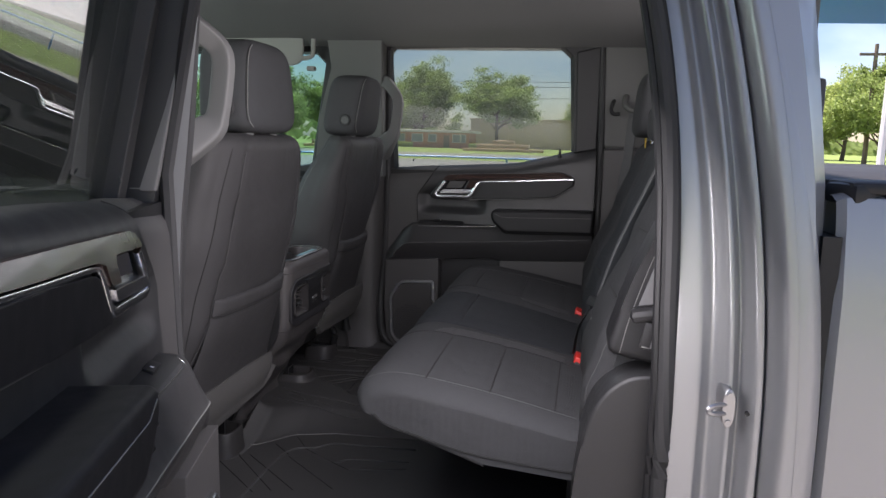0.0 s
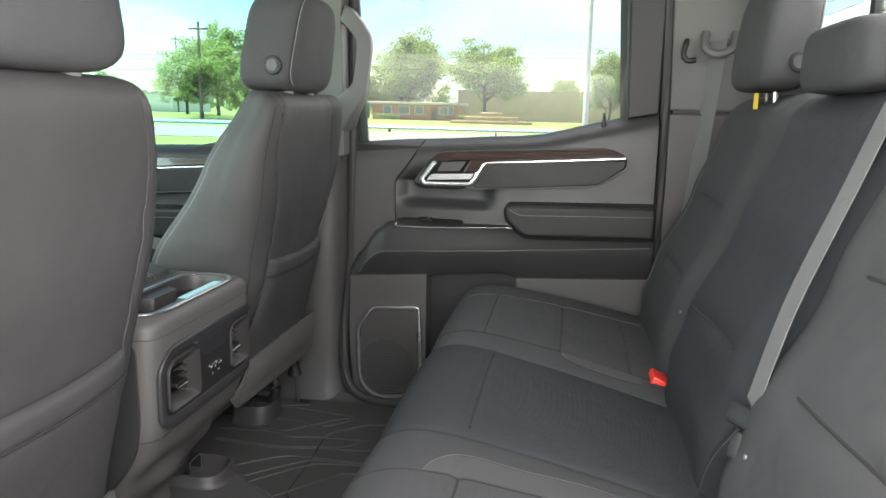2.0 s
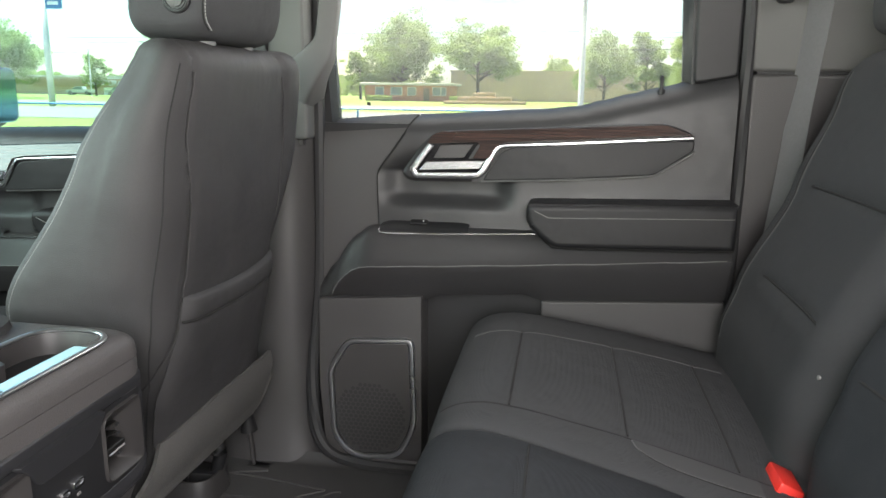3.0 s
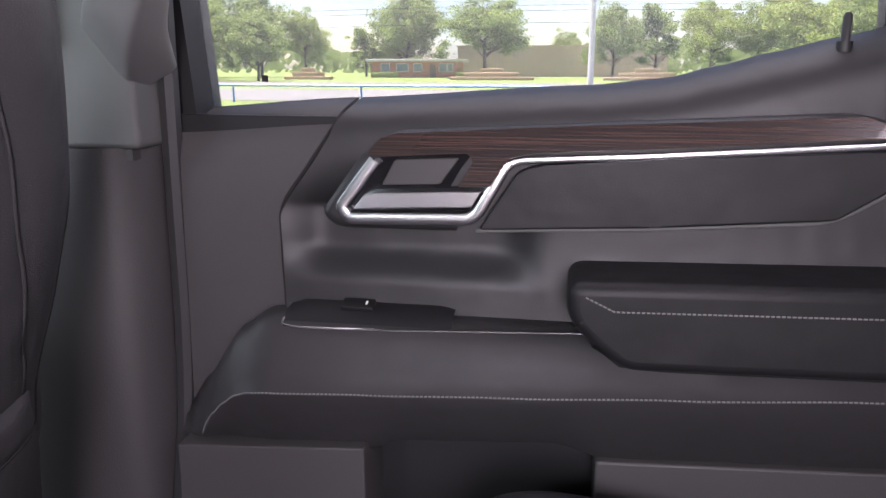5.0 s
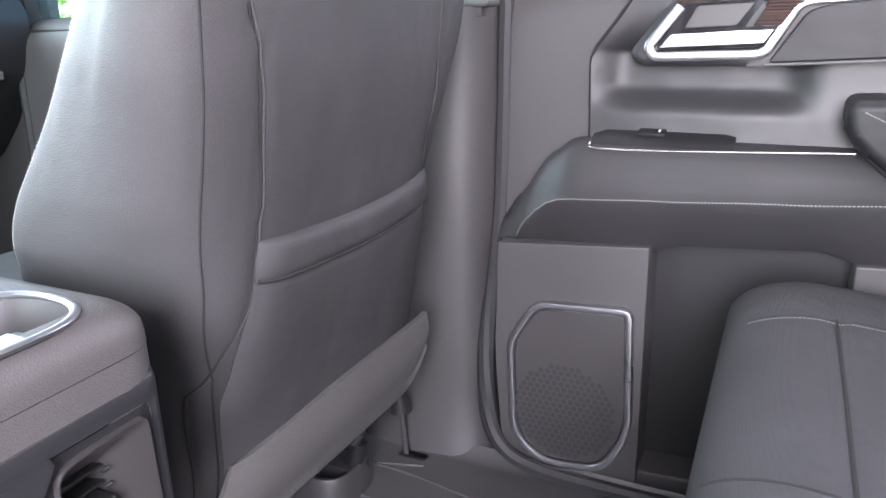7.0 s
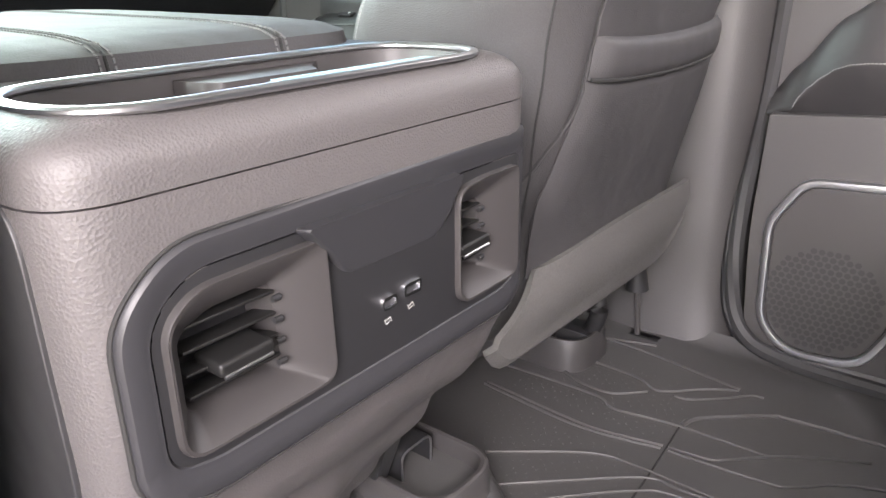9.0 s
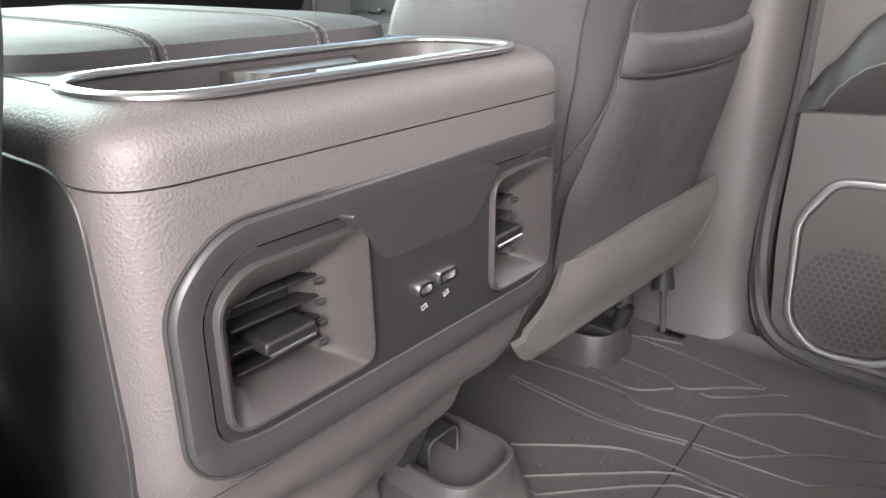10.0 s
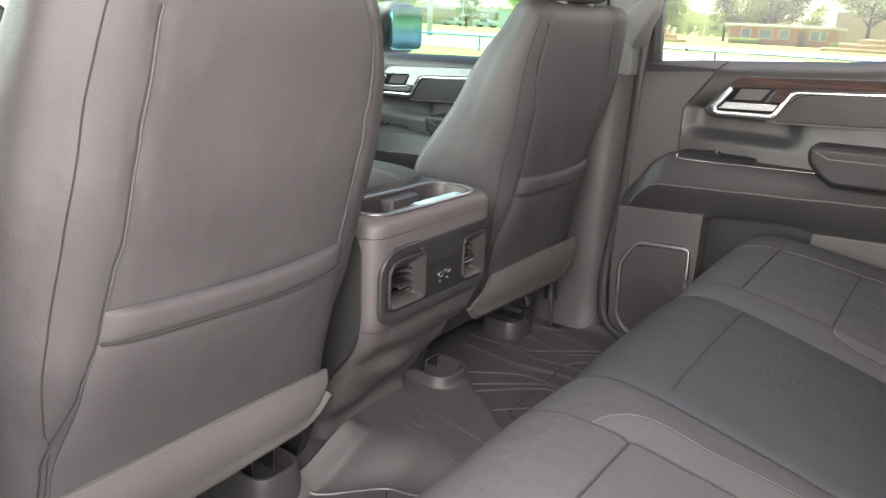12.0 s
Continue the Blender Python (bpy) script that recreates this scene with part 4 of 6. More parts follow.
            part("stitching", stitches([p + Vector((-0.006, 0, 0)) for p in pts], (0, 1, 0)), THREAD, back)
        pts = onto(back, [(front_x(z) + 0.035 + 0.02 * (0.84 - z), cy + s * 0.6, z) for z in [0.42 + 0.36 * k / 30 for k in range(31)]], (0, -s, 0))
        if pts:
            part("stitching", stitches(pts, (0, 1, 0)), THREAD, back)
    # map pocket: a full-width cloth panel with a rolled hem
    def pocket_x(z, u):
        return rear_x(z) + flank(z, u * edge_at(z, u) / half(z, u)) + 0.0035 + 0.006 * (1 - u ** 4) + 0.002 * math.sin(u * 4 + z * 14) * (1 - u * u) - 0.0065 * abs(u) ** 12

    def dip(u):
        return -0.007 * (1 - u * u)
    rows = []
    for k in range(25):
        z = 0.286 + 0.192 * k / 24
        rows.append([(pocket_x(z, u) - (0.003 if k == 24 else 0.0), cy + u * edge_at(z, u), z + dip(u) * (k / 24) ** 2) for u in [-1 + i / 20 for i in range(41)]])
    bm = grid(rows)
    thicken(bm, 0.002)
    pocket = part("pocket", bm, LEATHER, seat, "leatherette map pocket with a rolled hem", 50)
    rows = []
    for k in range(13):
        f = k / 12
        z = 0.4785 + 0.0345 * f
        bulge = 0.0055 * (1 - abs(2 * f - 1) ** 3.5) - (0.006 if k == 12 else 0.0)
        rows.append([(pocket_x(z, u) - 0.001 + bulge * (1 - abs(u) ** 14), cy + u * edge_at(z, u), z + dip(u)) for u in [-1 + i / 20 for i in range(41)]])
    bm = grid(rows)
    thicken(bm, 0.002)
    part("hem", bm, LEATHER, pocket, "", 50)
    part("pocket_seam", tube([(pocket_x(0.4785, u) + 0.0022, cy + u * edge_at(0.4785, u), 0.4785 + dip(u)) for u in [-0.995 + 1.99 * i / 40 for i in range(41)]], 0.0021, 6, up=(1, 0, 0)), SEAM, pocket)
    # carpet skirt under the pocket
    rows = []
    inner = 0.225 if m > 0 else 0.160
    for k in range(11):
        f = k / 10
        row = []
        for i in range(33):
            u = -1 + i / 16
            wide = (edge_at(0.26, u) - 0.012) if u * m > 0 else (edge_at(0.29, u) * (1 - f) + inner * f)
            z0, z1 = 0.304 - 0.006 * abs(u) ** 4, 0.196 - 0.010 * u * m + (0.028 if m > 0 and u < 0 else 0.055) * (max(0.0, abs(u) - 0.80) / 0.20) ** 2.2
            z = z0 + (z1 - z0) * f
            roll = 0.006 * math.exp(-((f - 0.93) / 0.06) ** 2)
            row.append((rear_x(z) + 0.008 + 0.007 * math.sin(f * 3.1) - 0.006 * abs(u) ** 10 + roll, cy + u * wide, z))
        rows.append(row)
    bm = grid(rows)
    thicken(bm, 0.007)
    part("skirt", bm, FELT, seat, "grey felt carpet flap")
    cush = soft_box(dx - 0.77, cy, 0.29, 0.52, 0.50, 0.17, 4.5, 16, 48)
    part("seat_cushion", cush, LEATHER, seat)
    part("seat_base", boxed(dx - 1.0, dx - 0.50, cy - 0.23, cy + 0.23, 0.10, 0.24, 0.02), PLASTIC, seat)
    for s in (-1, 1):
        if s * m > 0:
            part("seat_rail", boxed(dx - 1.02, -0.455, cy + s * 0.195 - 0.022, cy + s * 0.195 + 0.022, -0.02, 0.055, 0.004), BLACK, seat)
            part("rail_bracket", tube(spline([(dx - 0.50, cy + s * 0.195, 0.16), (dx - 0.46, cy + s * 0.195, 0.10), (-0.47, cy + s * 0.195, 0.05)], 6), 0.013, 12), BLACK, seat)
        else:
            # an open steel channel that ends inside its cup
            ry, end = (0.200, -0.462) if m > 0 else (-0.283, -0.462)
            o = fillet([(ry - 0.024, 0.035), (ry - 0.026, 0.100), (ry + 0.026, 0.100), (ry + 0.024, 0.035)], [0.001, 0.012, 0.012, 0.001], 4)
            i = [(ry + (a - ry) * 0.88, 0.035 + (b - 0.035) * 0.95) for a, b in o]
            rail = part("seat_rail", ring(o, i, "yz", dx - 1.02, end), BLACK, seat, "black steel rail channel")
            part("rail_web", boxed(dx - 1.0, end - 0.045, ry - 0.022, ry + 0.022, 0.038, 0.095), SEAM, rail)
            part("rail_edge", tube([(end + 0.0005, (a + c) / 2, (b + d) / 2) for (a, b), (c, d) in zip(o, i)], 0.0014, 6, up=(1, 0, 0)), STEEL, rail, "bright bare steel edge")
        for k in (-1, 1):
            part("headrest_collar", tube([(dx - 0.318, cy + 0.062 * k, 0.85), (dx - 0.317, cy + 0.062 * k, 0.866), (dx - 0.317, cy + 0.062 * k, 0.869)], lambda t: 0.019 if t < 0.9 else 0.015, 16), HANDLE, seat) if s == 1 else None
    headrest(seat, dx - (0.325 if m > 0 else 0.337), cy, 0.962, 0.258, 0.136, 0.202, 0.14 if m > 0 else -0.05, True, 0.13)
    return seat


front_seat(0.43, 0.0, 1, "black leather passenger seat with a map pocket behind")
front_seat(-0.44, 0.045, -1, "black leather driver seat with a map pocket behind")


# ---- centre console ----
def build_console():
    c = thing("center_console", "grey grained plastic centre console with rear vents", "console")
    hw, yc = 0.172, -0.008

    def shell(z0, z1, inset0, inset1, x_rear, n=10, fine=False):
        rows = []
        for k in range(n + 1):
            t = k / n
            z = z0 + (z1 - z0) * t
            i = inset0 + (inset1 - inset0) * t
            out = fillet([(-1.15, yc - hw + i), (x_rear(z), yc - hw + i), (x_rear(z), yc + hw - i), (-1.15, yc + hw - i)], [0, 0.034, 0.034, 0], 8)
            half = len(out) // 2
            rim = [(out[half - 1][0] + (out[half][0] - out[half - 1][0]) * q / 28, out[half - 1][1] + (out[half][1] - out[half - 1][1]) * q / 28) for q in range(1, 28)] if fine else []
            rows.append([(a, b, z) for a, b in out[:half] + rim + out[half:]])
        return rows
    rx = lambda z: lerp([(0.08, -0.465), (0.14, -0.43), (0.22, -0.375), (0.30, -0.325), (0.335, -0.312), (0.40, -0.309), (0.47, -0.308), (0.53, -0.31)], z)
    low = shell(0.322, 0.4842, 0.0, 0.0, rx, 16, True)
    low = [[(a, yc + (b - yc) * lerp([(0.0, 0.82), (0.2, 0.90), (0.34, 1.0), (0.6, 1.0)], z), z) for a, b, z in r] for r in low]
    boot = shell(-0.01, 0.3205, 0.03, 0.001, rx, 40, True)
    boot = [[(a + 0.022 * noise.noise((b * 6 + z * 9, z * 16, 3)) * min(1, max(0, (0.32 - z) / 0.08)) * (a > -0.6), yc + (b - yc) * lerp([(0.0, 0.82), (0.2, 0.90), (0.34, 1.0)], z), z) for a, b, z in r] for r in boot]
    part("boot", grid(boot, True, True), BOOT, c, "dark creased leatherette boot")
    bm = grid(low, True, True)
    hole = [f for f in bm.faces if f.calc_center_median().x > -0.34 and -0.150 < f.calc_center_median().y < 0.138 and 0.344 < f.calc_center_median().z < 0.452 - 0.75 * max(0, abs(f.calc_center_median().y + 0.006) - 0.108) and len(f.verts) == 4]
    bmesh.ops.delete(bm, geom=hole, context="FACES")
    body = part("body", bm, GRAIN, c)
    part("cavity", boxed(-0.36, -0.352, -0.17, 0.155, 0.33, 0.47), BLACK, c)
    upper = shell(0.4854, 0.497, 0.0, 0.001, lambda z: -0.3075, 2)
    for k in range(1, 10):
        a = k / 9 * math.pi / 2
        i = 0.001 + 0.026 * (1 - math.cos(a))
        out = fillet([(-1.15, yc - hw + i), (-0.307 - i, yc - hw + i), (-0.307 - i, yc + hw - i), (-1.15, yc + hw - i)], [0, 0.034, 0.034, 0], 8)
        upper.append([(p, q, 0.497 + 0.020 * math.sin(a)) for p, q in out])
    # top deck opened over the cup tray
    tray = fillet([(-0.420, -0.158), (-0.319, -0.158), (-0.319, 0.130), (-0.420, 0.130)], [0.05, 0.05, 0.05, 0.05], 8)
    deck = grid(upper, True)
    top_loop = upper[-1]
    bm = deck
    bm.verts.ensure_lookup_table()
    vt = [v for v in bm.verts][-len(top_loop):]
    inner = [bm.verts.new((a, b, 0.517)) for a, b in tray]
    es = []
    for loop in (vt, inner):
        for i in range(len(loop)):
            e = bm.edges.get((loop[i], loop[(i + 1) % len(loop)])) or bm.edges.new((loop[i], loop[(i + 1) % len(loop)]))
            es.append(e)
    bmesh.ops.triangle_fill(bm, edges=es, use_beauty=True)
    part("top_cover", bm, GRAIN, c, "grained upper cover")
    part("shadow_gap", slab(fillet([(-1.1, yc - hw + 0.004), (-0.312, yc - hw + 0.004), (-0.312, yc + hw - 0.004), (-1.1, yc + hw - 0.004)], [0, 0.034, 0.034, 0], 8), "xy", 0.478, 0.49), BLACK, c)
    # chrome rim and cup tray
    part("cup_rim", tube([(a, b, 0.5175) for a, b in tray], 0.0034, 10, closed=True, flat=0.7), RIM, c, "bright chrome tray rim")
    mid = [-0.370, -0.016]
    rows = []
    for dz, s in ((0.0, 1.0), (-0.006, 0.985), (-0.02, 0.96), (-0.064, 0.92), (-0.07, 0.89)):
        rows.append([(mid[0] + (a - mid[0]) * s, mid[1] + (b - mid[1]) * s, 0.5165 + dz) for a, b in tray])
    bm = grid(rows, True)
    bm.faces.new([v for v in bm.verts][-len(tray):])
    tr = part("cup_tray", bm, TRAY, c, "smooth dark grey cup tray")
    # the divider between the two cups, standing against the front wall of the tray
    wall = fillet([(-0.4185, -0.052), (-0.402, -0.049), (-0.3865, -0.041), (-0.3865, 0.030), (-0.404, 0.040), (-0.4185, 0.058)], [0.001, 0.012, 0.003, 0.004, 0.008, 0.001], 5)
    part("divider", slab(wall, "xy", 0.445, 0.5115, 0.0022, 3), TRAY, tr)
    part("lip", boxed(-0.3450, -0.322, -0.050, 0.088, 0.446, 0.5165, 0.004), TRAY, tr)
    # thin plate on the lip, its colour standing in for reflected sky
    part("film", boxed(-0.3420, -0.3235, -0.044, 0.080, 0.5166, 0.5172), SKYSHEEN, tr, "pale blue sky reflection painted along the tray lip")
    # lid of the armrest in front, with a stitched seam
    lid = soft_box(-0.665, yc, 0.505, 0.325, 0.45, 0.060, 6.0, 14, 72)
    l0 = part("armrest_lid", lid, LIDSKIN, c, "padded black leather lid")
    for y in (-0.075, 0.050):
        pts = onto(l0, [(-0.86 + 0.412 * k / 40, y, 0.8) for k in range(41)], (0, 0, -1)) + onto(l0, [(-0.3, y, 0.529 - 0.004 * k) for k in range(8)], (-1, 0, 0))
        part("seam", tube(pts, 0.0012, 6, up=(0, 1, 0)), SEAM, l0)
        for d in (-0.0045, 0.0045):
            part("stitching", stitches([p + Vector((0.0003, d, 0.0004)) for p in pts], (0, 0, 1)), DIMTHREAD, l0)
    # vent panel: a smooth ring set flush into the rear face, following its rounded corners
    x0 = -0.3085

    def bend(bm):
        for v in bm.verts:
            d = min(0.0338, max(0.0, abs(v.co.y - yc) - (hw - 0.034)))
            v.co.x -= 0.034 * (1 - math.sqrt(1 - d / 0.034)) ** 2
        return bm
    rr = [0.03, 0.03, 0.035, 0.008, 0.012, 0.02, 0.03]
    pan = fillet([(-0.164, 0.344), (-0.164, 0.436), (-0.136, 0.4625), (0.158, 0.465), (0.158, 0.346), (0.130, 0.331), (-0.132, 0.331)], rr, 7)
    inn = fillet([(-0.149, 0.356), (-0.149, 0.428), (-0.127, 0.447), (0.143, 0.447), (0.143, 0.358), (0.120, 0.350), (-0.126, 0.350)], [0.016, 0.022, 0.02, 0.008, 0.010, 0.01, 0.018], 7)
    rows = []
    for f, dx in ((0.0, -0.010), (0.0, 0.0008), (0.04, 0.0022), (0.14, 0.0034), (0.55, 0.0032), (0.80, 0.0014), (0.93, 0.0012), (1.0, 0.0)):
        rows.append([(x0 + dx, a + (c - a) * f, b + (d - b) * f) for (a, b), (c, d) in zip(pan, inn)])
    part("vent_panel", bend(grid(rows, True)), RINGM, c, "smooth slate vent surround")
    part("panel_gap", bend(tube([(x0 + 0.0006, a, b) for a, b in [(-0.006 + (a + 0.006) * 1.006, 0.398 + (b - 0.398) * 1.012) for a, b in pan]], 0.0010, 6, closed=True, up=(1, 0, 0))), SEAM, c)
    vents = []
    for o, i in (([(-0.1445, 0.357), (-0.1445, 0.427), (-0.127, 0.4405), (-0.049, 0.4415), (-0.0465, 0.357)], [(-0.130, 0.371), (-0.130, 0.412), (-0.112, 0.4205), (-0.075, 0.421), (-0.072, 0.370)]),
                 ([(0.0655, 0.357), (0.0655, 0.4385), (0.090, 0.4415), (0.137, 0.4415), (0.139, 0.357)], [(0.071, 0.371), (0.071, 0.420), (0.090, 0.421), (0.108, 0.421), (0.110, 0.370)])):
        vents.append((fillet(o, [0.014, 0.014, 0.014, 0.008, 0.012], 5), fillet(i, [0.006, 0.006, 0.006, 0.004, 0.004], 5)))
    bm = bmesh.new()
    loops = []
    for lp in [inn] + [o for o, _ in vents]:
        vs = [bm.verts.new((x0 + 0.0008, a, b)) for a, b in lp]
        loops += [bm.edges.new((vs[i], vs[(i + 1) % len(vs)])) for i in range(len(vs))]
    bmesh.ops.triangle_fill(bm, edges=loops, use_beauty=True)
    part("face_plate", bend(bm), BLACK, c, "matt black face plate")
    # the hooded brow over the ports
    brow = fillet([(-0.068, 0.450), (-0.047, 0.428), (-0.034, 0.412), (0.046, 0.4105), (0.056, 0.420), (0.068, 0.450)], [0.004, 0.012, 0.008, 0.008, 0.014, 0.004], 5)
    rows = []
    for t in (0.0, 0.25, 0.5, 0.75, 1.0):
        rows.append([(x0 - 0.001 + (0.010 * math.sin(t * math.pi / 2)) * min(1, max(0.0, (b - 0.402) / 0.04)), a * (1 - 0.05 * t) + 0.0005, b + (0.450 - b) * 0.10 * t) for a, b in brow])
    bm = grid(rows, True)
    bm.faces.new([v for v in bm.verts][-len(brow):])
    part("brow", bm, RINGM, c)
    for (o, i), y0, y1 in zip(vents, (-0.130, 0.071), (-0.073, 0.109)):
        oy, iy = (o[0][0] + o[-1][0]) / 2, (y0 + y1) / 2
        shrunk = [(oy + (a - oy) * 0.955, 0.40 + (b - 0.40) * 0.95) for a, b in o]
        rows = [[(x0 - 0.006, a, b) for a, b in o], [(x0 + 0.0035, a, b) for a, b in o], [(x0 + 0.0052, oy + (a - oy) * 0.985, 0.40 + (b - 0.40) * 0.985) for a, b in o], [(x0 + 0.0050, a, b) for a, b in shrunk],
                [(x0 - 0.012, a, b) for a, b in i], [(x0 - 0.030, iy + (a - iy) * 0.96 - 0.004, b) for a, b in i]]
        v = part("air_vent", bend(grid(rows, True)), TRAY, c, "air vent with slats and a thumb tab")
        part("vent_duct", slab([(iy + (a - iy) * 1.1 - 0.004, b) for a, b in i], "yz", x0 - 0.034, x0 - 0.029), BLACK, v)
        for k in range(4):
            z = 0.379 + 0.0122 * k
            part("slat", block(bmesh.new(), pose(x0 - 0.017, iy, z, 0, -6, 0), 0.015, y1 - y0 - 0.002, 0.0018, 0.0005), VENTM, v)
            part("pivot", tube([(x0 - 0.008, y1 - 0.004, z - 0.0025), (x0 - 0.008, y1 + 0.001, z - 0.0025)], 0.0018, 8), BLACK, v)
        tab = slab(fillet([(iy - 0.016, 0.3885), (iy - 0.016, 0.3965), (iy + 0.017, 0.3975), (iy + 0.017, 0.3895)], 0.003, 4), "yz", x0 - 0.020, x0 + 0.001, 0.003, 4)
        part("thumb_tab", tab, VENTM, v)
        part("tab_edge", tube([(x0 + 0.0008, iy - 0.014, 0.3888), (x0 + 0.0008, iy + 0.015, 0.3898)], 0.0011, 6), STEEL, v)
    # two charging ports
    for y, w, h, z in ((-0.001, 0.0066, 0.0046, 0.3855), (0.020, 0.0082, 0.0046, 0.3875)):
        k = 0.0032 if w < 0.007 else 0.001
        u = part("usb_port", ring(fillet([(y - w, z - h), (y - w, z + h), (y + w, z + h), (y + w, z - h)], k + 0.001, 4), fillet([(y - w * 0.72, z - h * 0.45), (y - w * 0.72, z + h * 0.45), (y + w * 0.72, z + h * 0.45), (y + w * 0.72, z - h * 0.45)], k * 0.5, 4), "yz", x0 - 0.004, x0 + 0.0032, 0.2), CHROME, c, "bright rimmed charging port")
        part("tongue", boxed(x0 - 0.002, x0 + 0.0014, y - w * 0.5, y + w * 0.5, z - 0.0007, z + 0.0007), BLACK, u)
        bm = bmesh.new()
        for dy, dz, sy, sz in ((-0.0025, 0, 0.0005, 0.003), (0, 0.0012, 0.004, 0.0005), (0, -0.0012, 0.004, 0.0005), (0.0025, 0, 0.0005, 0.003)):
            block(bm, pose(x0 + 0.0010, y + dy, z - 0.0125 + dz, 20, 0, 0), 0.0005, sy, sz)
        part("symbol", bm, THREAD, u)
    side = fillet([(-1.1, 0.0), (-1.1, 0.487), (-0.334, 0.490), (-0.333, 0.31), (-0.43, 0.19), (-0.50, 0.0)], [0, 0, 0.03, 0.06, 0.04, 0], 8)
    for s in (-1, 1):
        part("side_panel", slab(side, "xz", yc + s * (hw - 0.02), yc + s * (hw + 0.0016), 0.001), SOFT, c, "dark soft side panel")
    return c


build_console()


# ---- floor liner ----
HUMP_EDGE = [(-0.62, 0.30), (-0.46, 0.265), (-0.40, 0.232), (-0.30, 0.130), (-0.19, 0.097), (-0.02, 0.088), (0.1, 0.08)]


def mat_z(x, y):
    """The liner's height: a hump in the middle that narrows and sinks towards the bench."""
    step = lambda q: (lambda r: r * r * (3 - 2 * r))(max(0.0, min(1.0, q)))
    high = lerp([(-0.45, 0.055), (-0.30, 0.048), (-0.15, 0.030), (0.05, 0.008), (0.15, 0.0)], x)
    if y < 0:
        wide = lerp(HUMP_EDGE, x)
        dam = (0.026 * step((-0.398 - x) / 0.030) - 0.060 * step((-0.430 - x) / 0.030)) * step((y + 0.34) / 0.06) * step((-0.05 - y) / 0.07)
        return 0.004 + high * step((wide + y) / lerp([(-0.50, 0.14), (-0.40, 0.17), (-0.30, 0.12), (0.0, 0.09)], x)) + max(dam, -0.030)
    wide = lerp([(-0.62, 0.29), (-0.43, 0.272), (-0.32, 0.195), (-0.23, 0.135), (-0.08, 0.075), (0.1, 0.03)], x)
    return 0.004 + high * step((wide + 0.022 - y) / 0.036)


def build_mat():
    m = thing("floor_liner", "black ribbed rubber floor liner with raised lines", "floor mat")
    nx, ny = 130, 200
    rows = []
    for i in range(nx + 1):
        x = -0.62 + 1.30 * i / nx
        rows.append([(x, -0.785 + 1.565 * j / ny, mat_z(x, -0.785 + 1.565 * j / ny) + 0.03 * max(0, (abs(-0.785 + 1.565 * j / ny) - 0.75) / 0.035) ** 2) for j in range(ny + 1)])
    bm = grid(rows)
    thicken(bm, 0.006)
    part("sheet", bm, MATRUB, m)
    # ribs ahead of the cross crease, then behind it, then along the hump
    ahead = [
        [(-0.461, 0.330), (-0.356, 0.406), (-0.288, 0.416), (-0.151, 0.418), (0.03, 0.447)],
        [(-0.430, 0.275), (-0.352, 0.346), (-0.279, 0.405), (-0.223, 0.407), (0.03, 0.438)],
        [(-0.395, 0.262), (-0.289, 0.370), (-0.224, 0.396), (0.03, 0.425)],
        [(-0.320, 0.215), (-0.254, 0.286), (-0.196, 0.350), (-0.174, 0.360), (0.03, 0.387)],
        [(-0.552, 0.468), (-0.422, 0.457), (-0.368, 0.457), (-0.292, 0.474)],
        [(-0.552, 0.460), (-0.428, 0.448), (-0.362, 0.451), (-0.292, 0.467)],
        [(-0.572, 0.522), (-0.413, 0.528), (-0.375, 0.512), (-0.297, 0.525), (-0.184, 0.529)],
        [(-0.540, 0.564), (-0.480, 0.559), (-0.441, 0.545), (-0.394, 0.546), (-0.357, 0.579)],
        [(-0.490, 0.611), (-0.386, 0.607), (-0.344, 0.591), (-0.296, 0.632), (-0.256, 0.658)],
    ]
    behind = [
        [(-0.285, 0.474), (-0.235, 0.481), (-0.217, 0.495), (-0.160, 0.546), (-0.08, 0.59)],
        [(-0.282, 0.467), (-0.171, 0.477), (-0.143, 0.488), (-0.091, 0.530), (0.02, 0.57)],
        [(-0.477, 0.689), (-0.396, 0.684), (-0.255, 0.661)],
        [(-0.477, 0.689), (-0.399, 0.713)],
        [(-0.322, 0.592), (-0.301, 0.595), (-0.263, 0.629), (-0.237, 0.656), (-0.222, 0.659)],
        [(-0.288, 0.530), (-0.274, 0.560), (-0.203, 0.618), (-0.170, 0.627), (0.03, 0.645)],
        [(-0.4445, 0.080), (-0.32, 0.055), (-0.215, 0.053), (-0.15, 0.045)],
        [(-0.4418, 0.004), (-0.318, -0.022), (-0.217, -0.0275), (-0.15, -0.025)],
    ]
    crease = [(-0.290, 0.526), (-0.283, 0.402), (-0.280, 0.258), (-0.272, 0.236), (-0.245, 0.215)]
    # two oval badges pressed into the hump
    for ox, oy in ((-0.372, 0.026), (-0.272, -0.004)):
        ov = [(ox + 0.040 * math.cos(a * 0.2618) * 0.85 - 0.008 * math.sin(a * 0.2618), oy - 0.030 * math.cos(a * 0.2618) * 0.6 - 0.012 * math.sin(a * 0.2618)) for a in range(24)]
        part("badge", tube([(a, b, mat_z(a, b) + 0.0062) for a, b in ov], 0.0018, 6, closed=True), MATRUB, m)
    # the well beside the open door: ribs, creases and the rolled edge of the hump
    near = [
        [(-0.291, -0.58), (-0.291, -0.262), (-0.221, -0.203), (-0.189, -0.170), (-0.162, -0.163), (0.05, -0.148)],
        [(-0.206, -0.239), (-0.142, -0.274), (-0.102, -0.249), (0.05, -0.228)],
        [(-0.097, -0.301), (-0.057, -0.300), (0.05, -0.268)],
    ]
